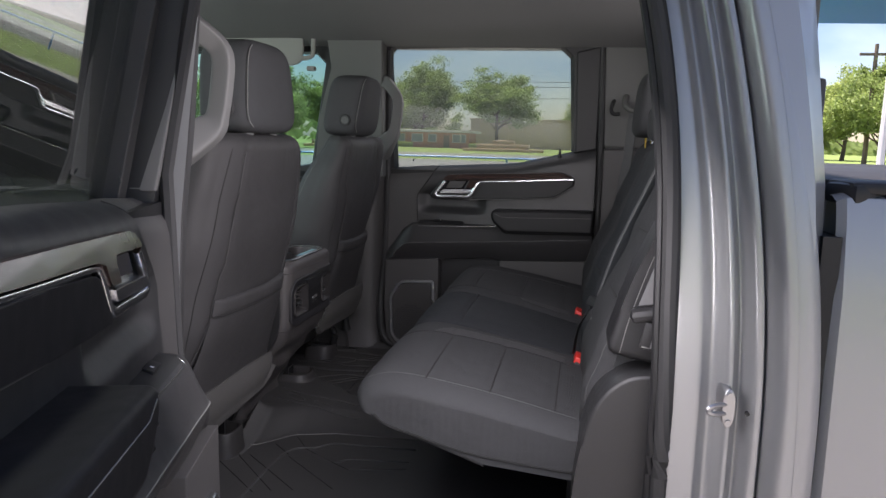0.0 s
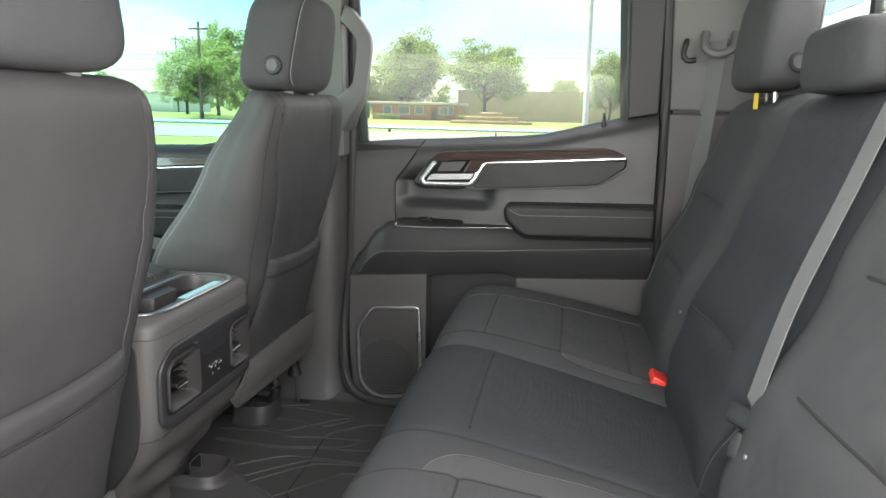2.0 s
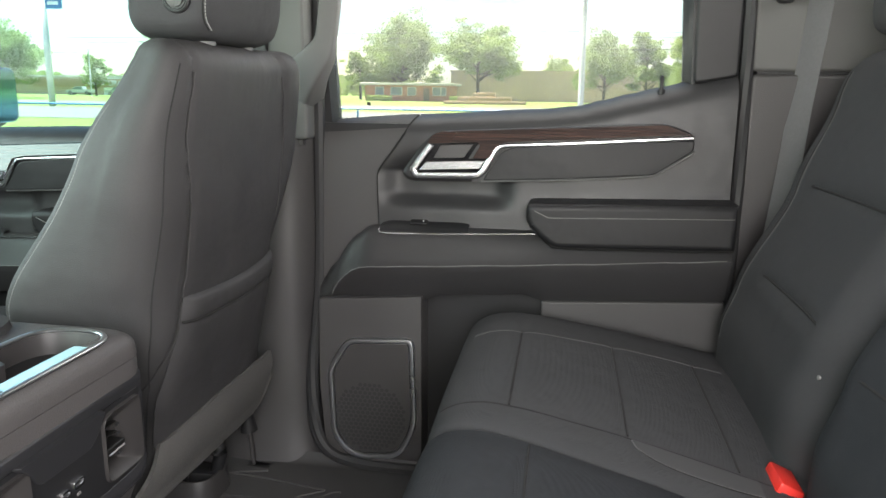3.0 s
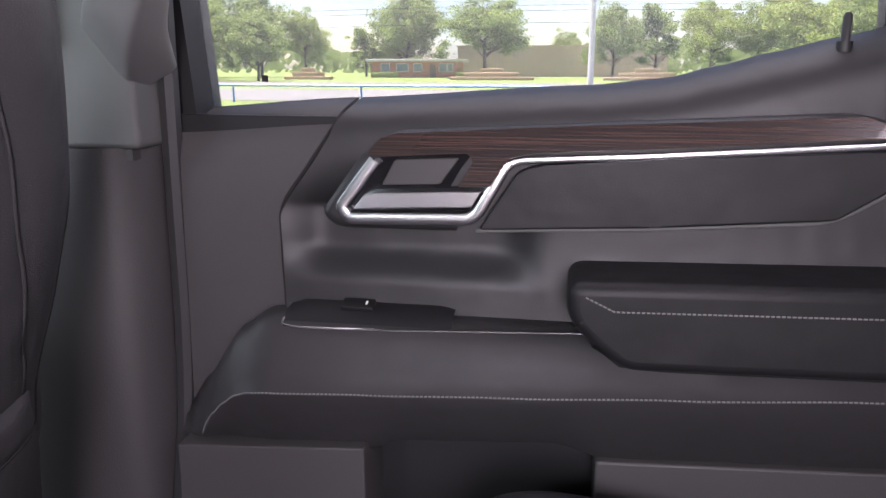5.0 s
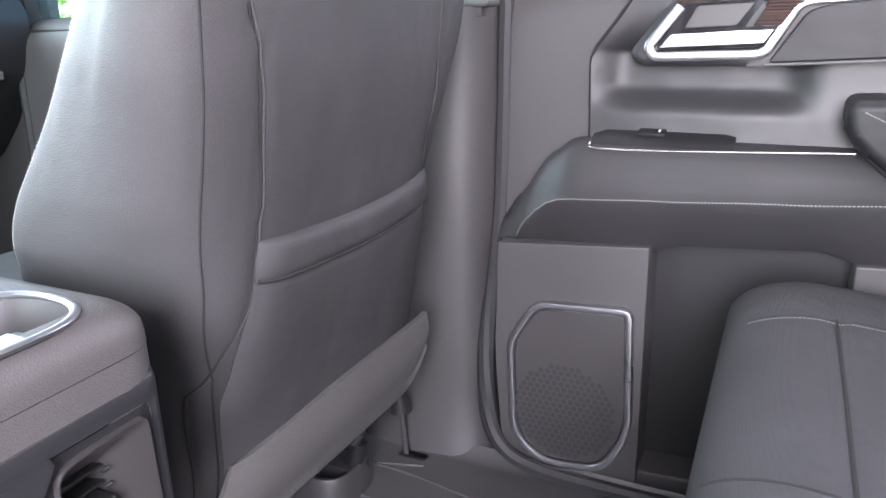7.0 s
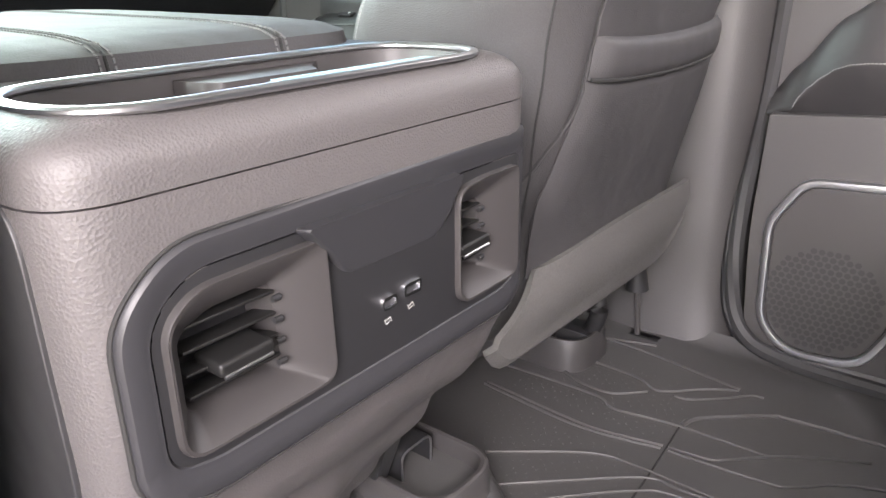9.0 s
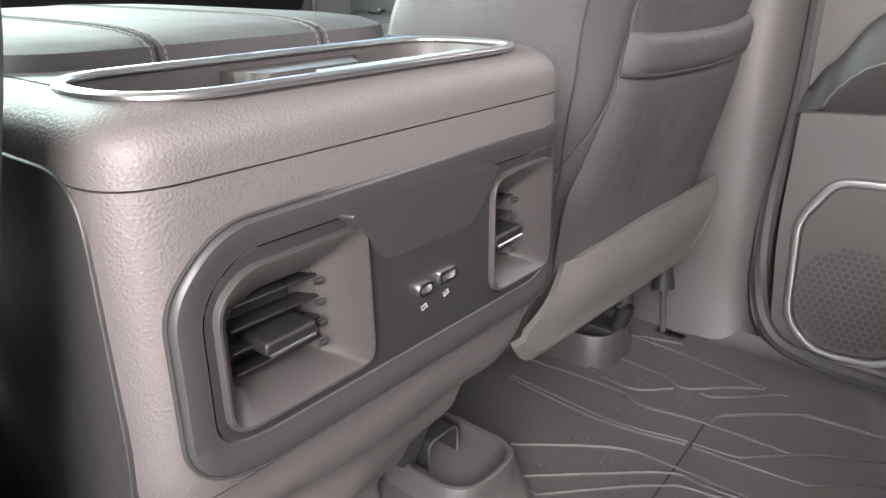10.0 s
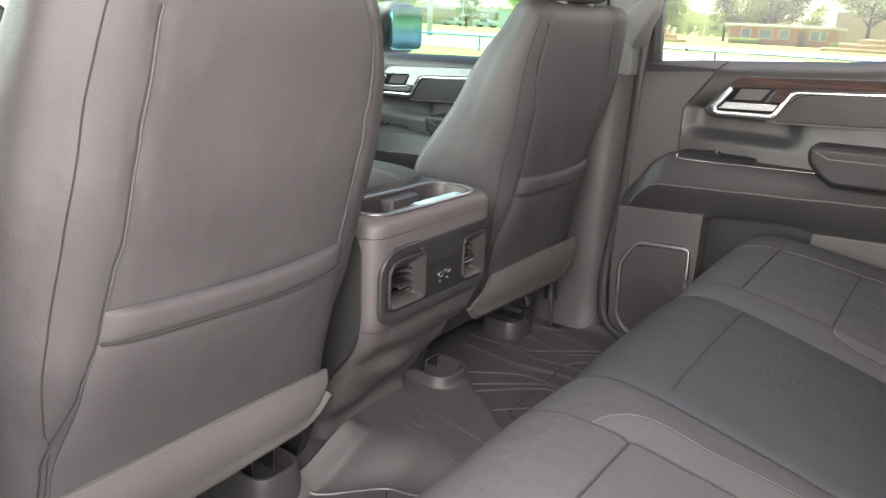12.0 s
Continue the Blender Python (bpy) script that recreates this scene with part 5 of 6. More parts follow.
    cuts = [[(-0.474, -0.306), (-0.28, -0.474)], [(-0.409, -0.290), (-0.24, -0.457)], [(-0.374, -0.287), (-0.19, -0.442)], [(-0.338, -0.205), (-0.278, -0.258)],
            [(-0.303, -0.140), (-0.241, -0.218)], [(-0.272, -0.271), (-0.10, -0.414)], [(-0.241, -0.218), (-0.206, -0.239)], [(-0.150, -0.275), (-0.096, -0.306)]]

    def laid(ln, up):
        return [(p.x, p.y, mat_z(p.x, p.y) + up) for p in spline([(a, b, 0) for a, b in ln], 8)]
    for ln in ahead + behind + near:
        part("rib", tube(laid(ln, 0.0068), 0.0044 if ln in (behind[5], near[0]) else 0.0024, 8), MATRUB, m)
    # near-black tubes laid on the rubber draw the shade in its creases
    for ln in cuts + [crease]:
        part("crease", tube(laid(ln, 0.0060), 0.0014, 8), SEAM, m)
    part("hump_edge", tube([(x, -lerp(HUMP_EDGE, x) + 0.004, mat_z(x, -lerp(HUMP_EDGE, x)) + 0.0045) for x in [-0.405 + 0.011 * k for k in range(45)]], 0.0042, 10), MATRUB, m)
    bm = bmesh.new()
    rnd = random.Random(4)
    for i in range(26):
        for j in range(22):
            x, y = -0.515 + 0.0175 * i * 0.5, 0.27 + 0.0165 * j
            if x > -0.30 or (0.43 < y < 0.475):
                continue
            y += 0.008 * (i % 2)
            for s in (1, -1):
                bmesh.ops.create_cone(bm, cap_ends=True, segments=6, radius1=0.0009, radius2=0.0006, depth=0.0008, matrix=pose(x + rnd.uniform(-0.003, 0.003), y * s + rnd.uniform(-0.003, 0.003), mat_z(x, y) + 0.0062))
    tagged(part("nub", bm, MATRUB, m), kind="stuff")


build_mat()


def track_cover(x, y, w=0.055, l=0.10, h=0.065):
    t = thing("seat_track_cover", "black plastic cup over the end of the seat rail", "track cover", "track covers")
    z0 = mat_z(x, y) - 0.01
    o = fillet([(x - l / 2, y - w), (x + l / 2, y - w), (x + l / 2, y + w), (x - l / 2, y + w)], [0.01, 0.045, 0.045, 0.01], 6)
    k = lambda s, z: [(x + (a - x) * s, y + (b - y) * s, z) for a, b in o]
    rows = [k(1.12, z0), k(1.04, z0 + h * 0.5), k(1.0, z0 + h * 0.95), k(0.97, z0 + h), k(0.90, z0 + h), k(0.86, z0 + h * 0.9), k(0.8, z0 + h * 0.3)]
    part("cup", grid(rows, True), RUBBERED, t)
    part("felt_insert", slab([(a, b) for a, b, _ in k(0.86, 0)], "xy", z0 + 0.004, z0 + h * 0.55, 0.008), RUBBER, t)
    part("wire_loop", tube(spline([(x - 0.01, y - 0.018, z0 + h * 0.5), (x - 0.012, y - 0.016, z0 + h * 0.9), (x - 0.012, y + 0.012, z0 + h * 0.95), (x - 0.01, y + 0.016, z0 + h * 0.5)], 5), 0.0022, 6), RUBBER, t)


def rail_cup(x, y, w, top):
    """A deep cup moulded round the end of an inner seat rail, open towards the front."""
    t = thing("seat_track_cover", "deep black rubber cup moulded round the seat rail end", "track cover", "track covers")
    path = fillet([(x - 0.17, y - w), (x, y - w), (x, y + w), (x - 0.17, y + w)], [0, w * 0.85, w * 0.8, 0], 9)
    rows = []
    for i, (a, b) in enumerate(path):
        (a0, b0), (a1, b1) = path[max(0, i - 1)], path[min(len(path) - 1, i + 1)]
        d = Vector((b1 - b0, a0 - a1, 0)).normalized()
        base = mat_z(a + 0.016 * d.x, b + 0.016 * d.y) + 0.001
        prof = [(0.017, base), (0.008, base + 0.006), (0.003, base + 0.5 * (top - base)), (0.001, top - 0.005), (-0.001, top - 0.0012), (-0.004, top), (-0.008, top - 0.001), (-0.0095, top - 0.005), (-0.011, top - 0.034)]
        rows.append([(a + q * d.x, b + q * d.y, z) for q, z in prof])
    part("cup", grid(rows), RUBBERED, t)
    inside = [(r[-1][0], r[-1][1]) for r in rows]
    part("cup_floor", slab(inside, "xy", top - 0.045, top - 0.030), RUBBER, t)


rail_cup(-0.387, 0.198, 0.054, 0.086)
rail_cup(-0.410, -0.283, 0.050, 0.078)
for tx, ty, tl, th in ((-0.505, 0.615, 0.10, 0.065), (-0.515, -0.62, 0.10, 0.050)):
    track_cover(tx, ty, 0.058, tl, th)


# ---- rear bench ----
def build_bench():
    b = thing("rear_bench", "black three-place rear bench, cloth and leatherette", "car seat")
    prof = [(0.30, 0.225), (0.16, 0.27), (0.085, 0.295), (0.045, 0.315), (0.025, 0.338), (0.030, 0.362), (0.055, 0.382), (0.095, 0.392), (0.15, 0.390), (0.22, 0.380), (0.30, 0.368), (0.40, 0.350), (0.48, 0.335), (0.53, 0.325), (0.53, 0.215)]
    dense = spline([(x, 0, z) for x, z in prof], 7)

    def cushion(name, y0, y1, seams, round0, round1, material, skew0=0.0, skew1=0.0):
        rows, n = [], 40
        for i in range(n + 1):
            u = i / n
            u = 0.5 - 0.5 * math.cos(u * math.pi)
            y = y0 + (y1 - y0) * u
            d0, d1 = (y - y0) / round0, (y1 - y) / round1
            f = 1.0
            for dd in (d0, d1):
                if dd < 1:
                    f *= (1 - min(1.0, max(0.0, 1 - dd)) ** 2.2) ** 0.5
            row = []
            for p in dense:
                x, z = p.x, p.z
                cx, cz = 0.30, 0.29
                top = z > 0.33
                if top:
                    z -= 0.010 * (2 * abs(u - 0.5)) ** 3
                    for s in seams:
                        z -= 0.0035 * math.exp(-((x - s) / 0.006) ** 2) * (1 if 0.16 < u < 0.84 else 0.15)
                    z += 0.004 * math.sin(math.pi * min(1, max(0, (x - 0.06) / 0.4))) * (1 - (2 * u - 1) ** 4)
                k = 0.72 + 0.28 * f if (round0 > 0.03 and d0 < 1) or (round1 > 0.03 and d1 < 1) else 0.93 + 0.07 * f
                row.append((cx + (x - cx) * (0.5 + 0.5 * k), y + (skew0 * (1 - u) + skew1 * u) * (x - 0.05) / 0.42, cz + (z - cz) * k))
            rows.append(row)
        c = part(name, grid(rows, False, True), material, b)
        for s in seams:
            pts = onto(c, [(s, (y0 + 0.045 if material == CLOTH and y0 < 0 else y0 + 0.006 if y0 < 0 else y0 + 0.07 - 0.16 * s) * (1 - k / 40) + (y1 - 0.006 - 0.24 * s if material == CENTRE else 0.610 if y0 > 0 else -0.300) * k / 40, 0.6) for k in range(41)], (0, 0, -1))
            part("seam", tube([p + Vector((0, 0, 0.0006)) for p in pts], 0.0018, 6), SEAM, c)
        return c
    c1 = cushion("seat_cushion", -0.665, -0.150, (0.17, 0.30, 0.43), 0.07, 0.022, CLOTH, -0.03, -0.045)
    c2 = cushion("seat_cushion", -0.146, 0.250, (0.162,), 0.018, 0.018, CENTRE, -0.045, -0.10)
    c3 = cushion("seat_cushion", 0.254, 0.775, (0.13, 0.285, 0.42), 0.022, 0.06, CLOTH, -0.10, 0.0)
    # welt along the lower rim of the outer end
    rim = onto(c1, spline([(0.075, -1.0, 0.316), (0.10, -1.0, 0.297), (0.16, -1.0, 0.283), (0.26, -1.0, 0.262), (0.38, -1.0, 0.254), (0.48, -1.0, 0.252)], 6), (0, 1, 0))
    if rim:
        part("welt", tube(rim, 0.0028, 8), SEAM, c1)
    # rolls between the places, with stitching
    for c, y, s in ((c1, -0.625, -1), (c3, 0.612, 1)):
        pts = onto(c, [(0.05 + 0.42 * k / 40, y - s * 0.012 * math.cos(k / 40 * 2), 0.6) for k in range(41)], (0, 0, -1))
        part("stitching", stitches([p + Vector((0, 0, 0.0004)) for p in pts], (0, 0, 1)), DIMTHREAD, c)
        part("seam", tube([p + Vector((0, 0.006, 0)) for p in pts], 0.0009, 6), SEAM, c)
    # leatherette bands towards the centre place, each with a stitched suede inlay
    for c, line, arc in ((c1, lambda x: -0.298 - 0.01 * x, [(0.125, 0.004), (0.134, 0.033), (0.157, 0.060), (0.193, 0.066), (0.249, 0.060), (0.339, 0.066), (0.44, 0.050)]),
                         (c3, lambda x: 0.322 - 0.17 * x, [(0.290, -0.004), (0.297, -0.020), (0.318, -0.034), (0.350, -0.040), (0.40, -0.040), (0.44, -0.034)])):
        pts = onto(c, [(0.035 + 0.42 * k / 50, line(0.035 + 0.42 * k / 50), 0.6) for k in range(51)], (0, 0, -1))
        part("seam", tube(pts, 0.0014, 6), SEAM, c)
        curve = spline([(x, line(x) + d, 0.6) for x, d in arc], 8)
        hits = onto(c, curve, (0, 0, -1))
        part("stitching", stitches([p + Vector((0, 0, 0.0008)) for p in hits], (0, 0, 1)), DIMTHREAD, c)
        part("seam", tube([p + Vector((0.0015, -0.0015, 0)) for p in hits], 0.0010, 6), SEAM, c)
        rows = []
        for f in (0.06, 0.25, 0.5, 0.75, 0.95):
            rows.append([p + Vector((0, 0, 0.0012)) for p in onto(c, [(p.x, line(p.x) + (p.y - line(p.x)) * f, 0.6) for p in curve], (0, 0, -1))])
        if len({len(r) for r in rows}) == 1:
            part("inlay", thicken(grid(rows), 0.0008), SUEDE, c, "grey suede inlay")
    part("seat_pan", boxed(0.33, 0.60, -0.56, 0.70, 0.19, 0.25, 0.01), BLACK, b)
    for y in (-0.45, 0.0, 0.5):
        part("leg", boxed(0.46, 0.52, y - 0.02, y + 0.02, -0.04, 0.2, 0.004), BLACK, b)

    # backrests
    def bx(z):
        return lerp([(0.30, 0.475), (0.40, 0.478), (0.48, 0.500), (0.655, 0.575), (0.80, 0.628), (0.88, 0.655)], z)

    def backrest(y0, y1, seams, hollow, material):
        rows, n, zs = [], 44, [0.30 + 0.53 * k / 40 for k in range(41)] + [0.83 + 0.05 * math.sin(k / 8 * math.pi / 2) for k in range(1, 9)]
        for z in zs:
            row = []
            cap = 0.0 if z < 0.83 else 1 - (1 - ((z - 0.83) / 0.0501) ** 2) ** 0.5
            for i in range(n + 1):
                u = 0.5 - 0.5 * math.cos(i / n * math.pi)
                y = y0 + (y1 - y0) * u
                e = (2 * abs(u - 0.5))
                x = bx(z) + 0.035 * e ** 7 + 0.06 * cap
                x += hollow * (1 - e ** 2) - hollow * 0.8 * math.exp(-((e - 0.72) / 0.16) ** 2)
                for (ya, za, yb, zb) in seams:
                    t = max(0, min(1, ((y - ya) * (yb - ya) + (z - za) * (zb - za)) / ((yb - ya) ** 2 + (zb - za) ** 2)))
                    dd = math.hypot(y - ya - t * (yb - ya), z - za - t * (zb - za))
                    x += 0.007 * math.exp(-(dd / 0.007) ** 2)
                row.append((x, y, z))
            row += [(bx(z) + 0.115, y1 - 0.01, z), (bx(z) + 0.115, y0 + 0.01, z)]
            rows.append(row)
        back = part("backrest", grid(rows, True, True), material, b)
        for (ya, za, yb, zb) in seams:
            pts = onto(back, [(0.1, ya + (yb - ya) * k / 20, za + (zb - za) * k / 20) for k in range(21)], (1, 0, 0))
            part("seam", tube(pts, 0.0022, 6), SEAM, back)
        return back
    r1 = backrest(-0.70, -0.205, [(-0.330, 0.675, -0.600, 0.688), (-0.335, 0.541, -0.595, 0.554)], 0.008, CLOTH)
    r2 = backrest(-0.200, 0.255, [(0.180, 0.502, -0.11, 0.520)], 0.004, CENTRE)
    r3 = backrest(0.260, 0.770, [(0.345, 0.660, 0.630, 0.659), (0.345, 0.514, 0.610, 0.512)], 0.006, CLOTH)
    for r, y in ((r1, -0.655), (r3, 0.69)):
        pts = onto(r, [(0.1, y - 0.02 * math.sin(k / 40 * 3), 0.38 + 0.46 * k / 40) for k in range(41)], (1, 0, 0))
        part("stitching", stitches([p + Vector((-0.0004, 0, 0)) for p in pts], (1, 0, 0)), DIMTHREAD, r)
        part("seam", tube([p + Vector((0, 0.007, 0)) for p in pts], 0.0016, 6), SEAM, r)
    for r, y, z in ((r1, -0.305, 0.455), (r3, 0.292, 0.462)):
        for p in onto(r, [(0.1, y, z)], (1, 0, 0)):
            part("snap_button", tube([p + Vector((0.002, 0, 0)), p + Vector((-0.0015, 0, 0.0005))], 0.003, 12), THREAD, r, "small pale snap button")
    headrest(b, 0.672, 0.465, 0.985, 0.245, 0.115, 0.205, 0.10)
    headrest(b, 0.672, -0.475, 0.985, 0.245, 0.115, 0.205, 0.10)
    headrest(b, 0.680, 0.02, 0.918, 0.27, 0.11, 0.10, 0.0, False)
    for y in (0.43, 0.50, -0.44, -0.51):
        part("headrest_post", tube([(0.676, y, 0.86), (0.672, y, 0.92)], 0.0055, 8), CHROME, b)
    part("warning_label", boxed(0.655, 0.657, 0.490, 0.520, 0.850, 0.885), YELLOW, b, "yellow warning tag")
    # outboard side bolster and plastic cover beside the driver-side end
    flank = fillet([(0.512, 0.508), (0.60, 0.492), (0.67, 0.55), (0.70, 0.86), (0.64, 0.84), (0.585, 0.72), (0.545, 0.630)], [0.02, 0.02, 0.03, 0.03, 0.03, 0.05, 0.05], 6)
    bol = part("side_bolster", slab(flank, "xz", -0.66, -0.768, 0.03, 6), PADL, b, "stitched leatherette side bolster")
    pts = onto(bol, spline([(0.536, -1.0, 0.512), (0.548, -1.0, 0.57), (0.575, -1.0, 0.66), (0.61, -1.0, 0.76)], 8), (0, 1, 0))
    part("stitching", stitches(pts, (0, 1, 0)), THREAD, bol)
    cover = fillet([(0.470, 0.0), (0.468, 0.28), (0.495, 0.42), (0.545, 0.478), (0.66, 0.486), (0.68, 0.0)], [0.01, 0.1, 0.06, 0.05, 0.02, 0.01], 7)
    part("side_cover", slab(cover, "xz", -0.62, -0.790, 0.035, 6), SOFT, b, "rounded grey plastic end cover")
    return b


build_bench()


# ---- belts and buckles ----
def ribbon(pts, width, side, thick=0.0014):
    pts = spline(pts, 8)
    s = Vector(side).normalized() * width / 2
    rows = [[p - s, p + s] for p in pts]
    bm = grid(rows)
    thicken(bm, thick)
    return bm


def buckle(x, y, z, lean):
    k = thing("belt_buckle", "black belt buckle with a red release button", "buckle", "belt buckles")
    m = pose(x, y, z, 0, lean, 0)
    part("body", block(bmesh.new(), m @ pose(0.0, 0, -0.045), 0.034, 0.060, 0.105, 0.008), BLACK, k)
    part("button", block(bmesh.new(), m @ pose(-0.001, 0, 0.006), 0.031, 0.056, 0.018, 0.003), RED, k, "red release button")
    part("button_slot", block(bmesh.new(), m @ pose(0.006, 0, 0.0142), 0.003, 0.034, 0.001), BLACK, k)


buckle(0.472, 0.262, 0.328, 24)
buckle(0.476, -0.255, 0.333, 24)
belt = thing("centre_belt", "grey woven seat belt across the centre backrest", "seat belt")
part("webbing", ribbon([(0.765, -0.140, 0.905), (0.725, -0.143, 0.935), (0.672, -0.163, 0.895), (0.602, -0.203, 0.745), (0.545, -0.235, 0.615), (0.508, -0.261, 0.50)], 0.045, (0.02, 1, 0.1)), BELT, belt)
tg = part("tongue", block(bmesh.new(), pose(0.504, -0.267, 0.485, 0, 25, 30), 0.013, 0.058, 0.026, 0.005), BLACK, belt, "black plastic belt tongue")
part("latch_plate", block(bmesh.new(), pose(0.492, -0.275, 0.455, 0, 25, 50), 0.003, 0.014, 0.030, 0.001), BLACK, tg)
part("tail", ribbon([(0.498, -0.261, 0.475), (0.470, -0.253, 0.42), (0.460, -0.249, 0.35)], 0.024, (0.3, 1, 0)), BLACK, belt)
rb = thing("outer_belt", "grey seat belt hanging along the rear pillar", "seat belt", "outer belts")
part("webbing", ribbon([(0.635, 0.845, 1.02), (0.63, 0.852, 0.92), (0.617, 0.85, 0.78), (0.600, 0.83, 0.62), (0.57, 0.80, 0.42)], 0.047, (0.62, -0.62, 0.1)), BELT, rb)
part("guide_loop", tube(spline([(0.605, 0.862, 1.04), (0.60, 0.84, 1.005), (0.625, 0.832, 0.985), (0.665, 0.838, 1.0), (0.675, 0.86, 1.04)], 6), 0.011, 8), PILLAR, rb, "grey plastic belt guide")
lb = thing("outer_belt", "grey seat belt stowed beside the driver-side backrest", "seat belt", "outer belts")
part("webbing", ribbon([(0.690, -0.780, 1.05), (0.652, -0.788, 0.85), (0.612, -0.796, 0.70), (0.582, -0.798, 0.605)], 0.047, (1, 0.1, 0.15)), BELT, lb)
part("retractor_guide", block(bmesh.new(), pose(0.582, -0.797, 0.590, 0, -12, 0), 0.072, 0.034, 0.022, 0.010), BLACK, lb)
tg = part("tongue", block(bmesh.new(), pose(0.578, -0.808, 0.553, 0, 12, 0), 0.022, 0.004, 0.045, 0.0015), BLACK, lb)
part("metal_plate", tube([(0.589, -0.8105, 0.575), (0.581, -0.8105, 0.534), (0.567, -0.8105, 0.536)], 0.0014, 6), STEEL, tg)
part("tail", ribbon([(0.592, -0.80, 0.585), (0.598, -0.80, 0.50), (0.600, -0.800, 0.1)], 0.022, (1, 0, 0)), BELT, lb)


# ---- grab handles, floor strap, visor, hook ----
def grab_handle(x0, x1, y, s, label):
    g = thing("grab_handle", label, "grab handle", "grab handles")
    line = [(-0.085, 0.10, 1.080), (-0.058, 0.055, 1.066), (-0.014, 0.006, 1.026), (0.002, 0.0, 0.998), (-0.010, 0.0, 0.905), (-0.020, 0.003, 0.872), (-0.062, 0.040, 0.836), (-0.10, 0.10, 0.806)]
    pts = []
    for a, b in zip(line, line[1:]):
        pts += [Vector(a).lerp(Vector(b), k / 5) for k in range(5)]
    pts.append(Vector(line[-1]))
    for _ in range(3):
        pts = [pts[0]] + [(a + b * 2 + c) / 4 for a, b, c in zip(pts, pts[1:], pts[2:])] + [pts[-1]]
    pts = [(x1 + p.x, y + s * p.y, p.z) for p in pts]
    part("grip", tube(pts, lambda t: 0.0185 + 0.026 * max(0.0, (t - 0.62) / 0.38) + 0.004 * max(0.0, (0.3 - t) / 0.3), 28, up=(0, 1, 0), power=7.0, flat=0.72), HANDLE, g)


grab_handle(-0.335, -0.246, 0.735, 1, "grey moulded grab handle on the far middle pillar")
grab_handle(-0.25, -0.203, -0.725, -1, "grey moulded grab handle beside the open door")
strap = thing("seat_strap", "black bumper and rod by the foot of the pillar", "strap")
part("bumper", tube([(-0.455, 0.735, 0.17), (-0.45, 0.735, 0.12), (-0.448, 0.735, 0.088)], lambda t: 0.014 if t < 0.6 else 0.019, 12), BLACK, strap)
part("rod", tube([(-0.447, 0.735, 0.09), (-0.440, 0.735, 0.005)], 0.0045, 8), SATIN, strap)
part("foot", boxed(-0.455, -0.40, 0.722, 0.748, -0.006, 0.010, 0.003), BLACK, strap)
visor = thing("sun_visor", "grey sun visor swung to the side window, coloured pale as backlit", "sun visor")
part("blade", soft_box(-0.86, 0.79, 1.205, 0.022, 0.42, 0.155, 5, 14, 48), VISOR, visor)
part("arm", tube(spline([(-0.66, 0.79, 1.16), (-0.625, 0.79, 1.165), (-0.612, 0.79, 1.18), (-0.610, 0.79, 1.235)], 6), 0.009, 10), VISOR, visor)
part("clip", boxed(-0.635, -0.600, 0.775, 0.80, 1.112, 1.130, 0.005), VISOR, visor)
hook = thing("coat_hook", "small dark coat hook on the rear pillar", "coat hook")
part("hook", tube(spline([(0.56, 0.865, 1.02), (0.555, 0.845, 1.01), (0.55, 0.838, 0.985), (0.56, 0.835, 0.97), (0.58, 0.842, 0.972)], 6), 0.007, 8), BLACK, hook)
wheel = thing("steering_wheel", "black leather steering wheel before the driver seat", "steering wheel")
ring_pts = [Matrix.Translation((-1.08, -0.44, 0.66)) @ pose(0, 0, 0, 0, 65, 0) @ Vector((0.185 * math.cos(a * 0.1571), 0.185 * math.sin(a * 0.1571), 0)) for a in range(40)]
part("rim", tube(ring_pts, 0.016, 10, closed=True, up=(1, 0, 0.4)), LEATHER, wheel)
part("hub", soft_box(-1.11, -0.44, 0.65, 0.17, 0.06, 0.13, 3, 12, 30), SATIN, wheel)
part("column", tube([(-1.12, -0.44, 0.64), (-1.42, -0.44, 0.52)], 0.04, 12), BLACK, wheel)
for s in (-1, 1):
    part("spoke", tube([(-1.105, -0.44 + s * 0.07, 0.65), (-1.085, -0.44 + s * 0.18, 0.66)], 0.013, 8, flat=1.6), SATIN, wheel)


# ---- truck bed and mirror ----
bed = thing("truck_bed", "grey metallic bed side with black rail cap", "truck bed")
prof = [(-0.895, -0.45), (-0.910, 0.0), (-0.915, 0.40), (-0.910, 0.66), (-0.895, 0.76), (-0.885, 0.795), (-0.865, 0.802), (-0.810, 0.802), (-0.800, 0.79), (-0.800, 0.0)]
rows = []
for k in range(9):
    x = 0.815 + (0.0 if k == 0 else 0.01 if k == 1 else 0.01 + 1.8 * (k - 1) / 7)
    i = 0.012 if k == 0 else 0.0
    rows.append([(x + 0.02 * max(0, z - 0.55) * 0, y + i, z - i * 0.5) for y, z in prof])
part("side_panel", grid(rows), SILVER, bed)
part("rail_cap", boxed(0.83, 2.6, -0.885, -0.775, 0.80, 0.818, 0.006), BLACK, bed, "black plastic rail cap")
part("corner_cap", block(bmesh.new(), pose(0.845, -0.85, 0.80, 0, 0, 20), 0.05, 0.07, 0.03, 0.008), BLACK, bed)
part("front_panel", boxed(0.86, 0.90, -0.80, 0.95, 0.0, 0.80, 0.01), BLACK, bed)
part("tonneau", boxed(0.88, 2.6, -0.775, 0.90, 0.79, 0.812, 0.01), BLACK, bed, "black folded bed cover")
part("side_panel", boxed(0.82, 2.6, 0.90, 1.0, -0.3, 0.805, 0.02), SILVER, bed)
# black box added in the open gap behind the cab as its shade
part("inner_gap", boxed(0.795, 0.82, -0.90, 0.90, -0.3, 0.74), BLACK, bed)
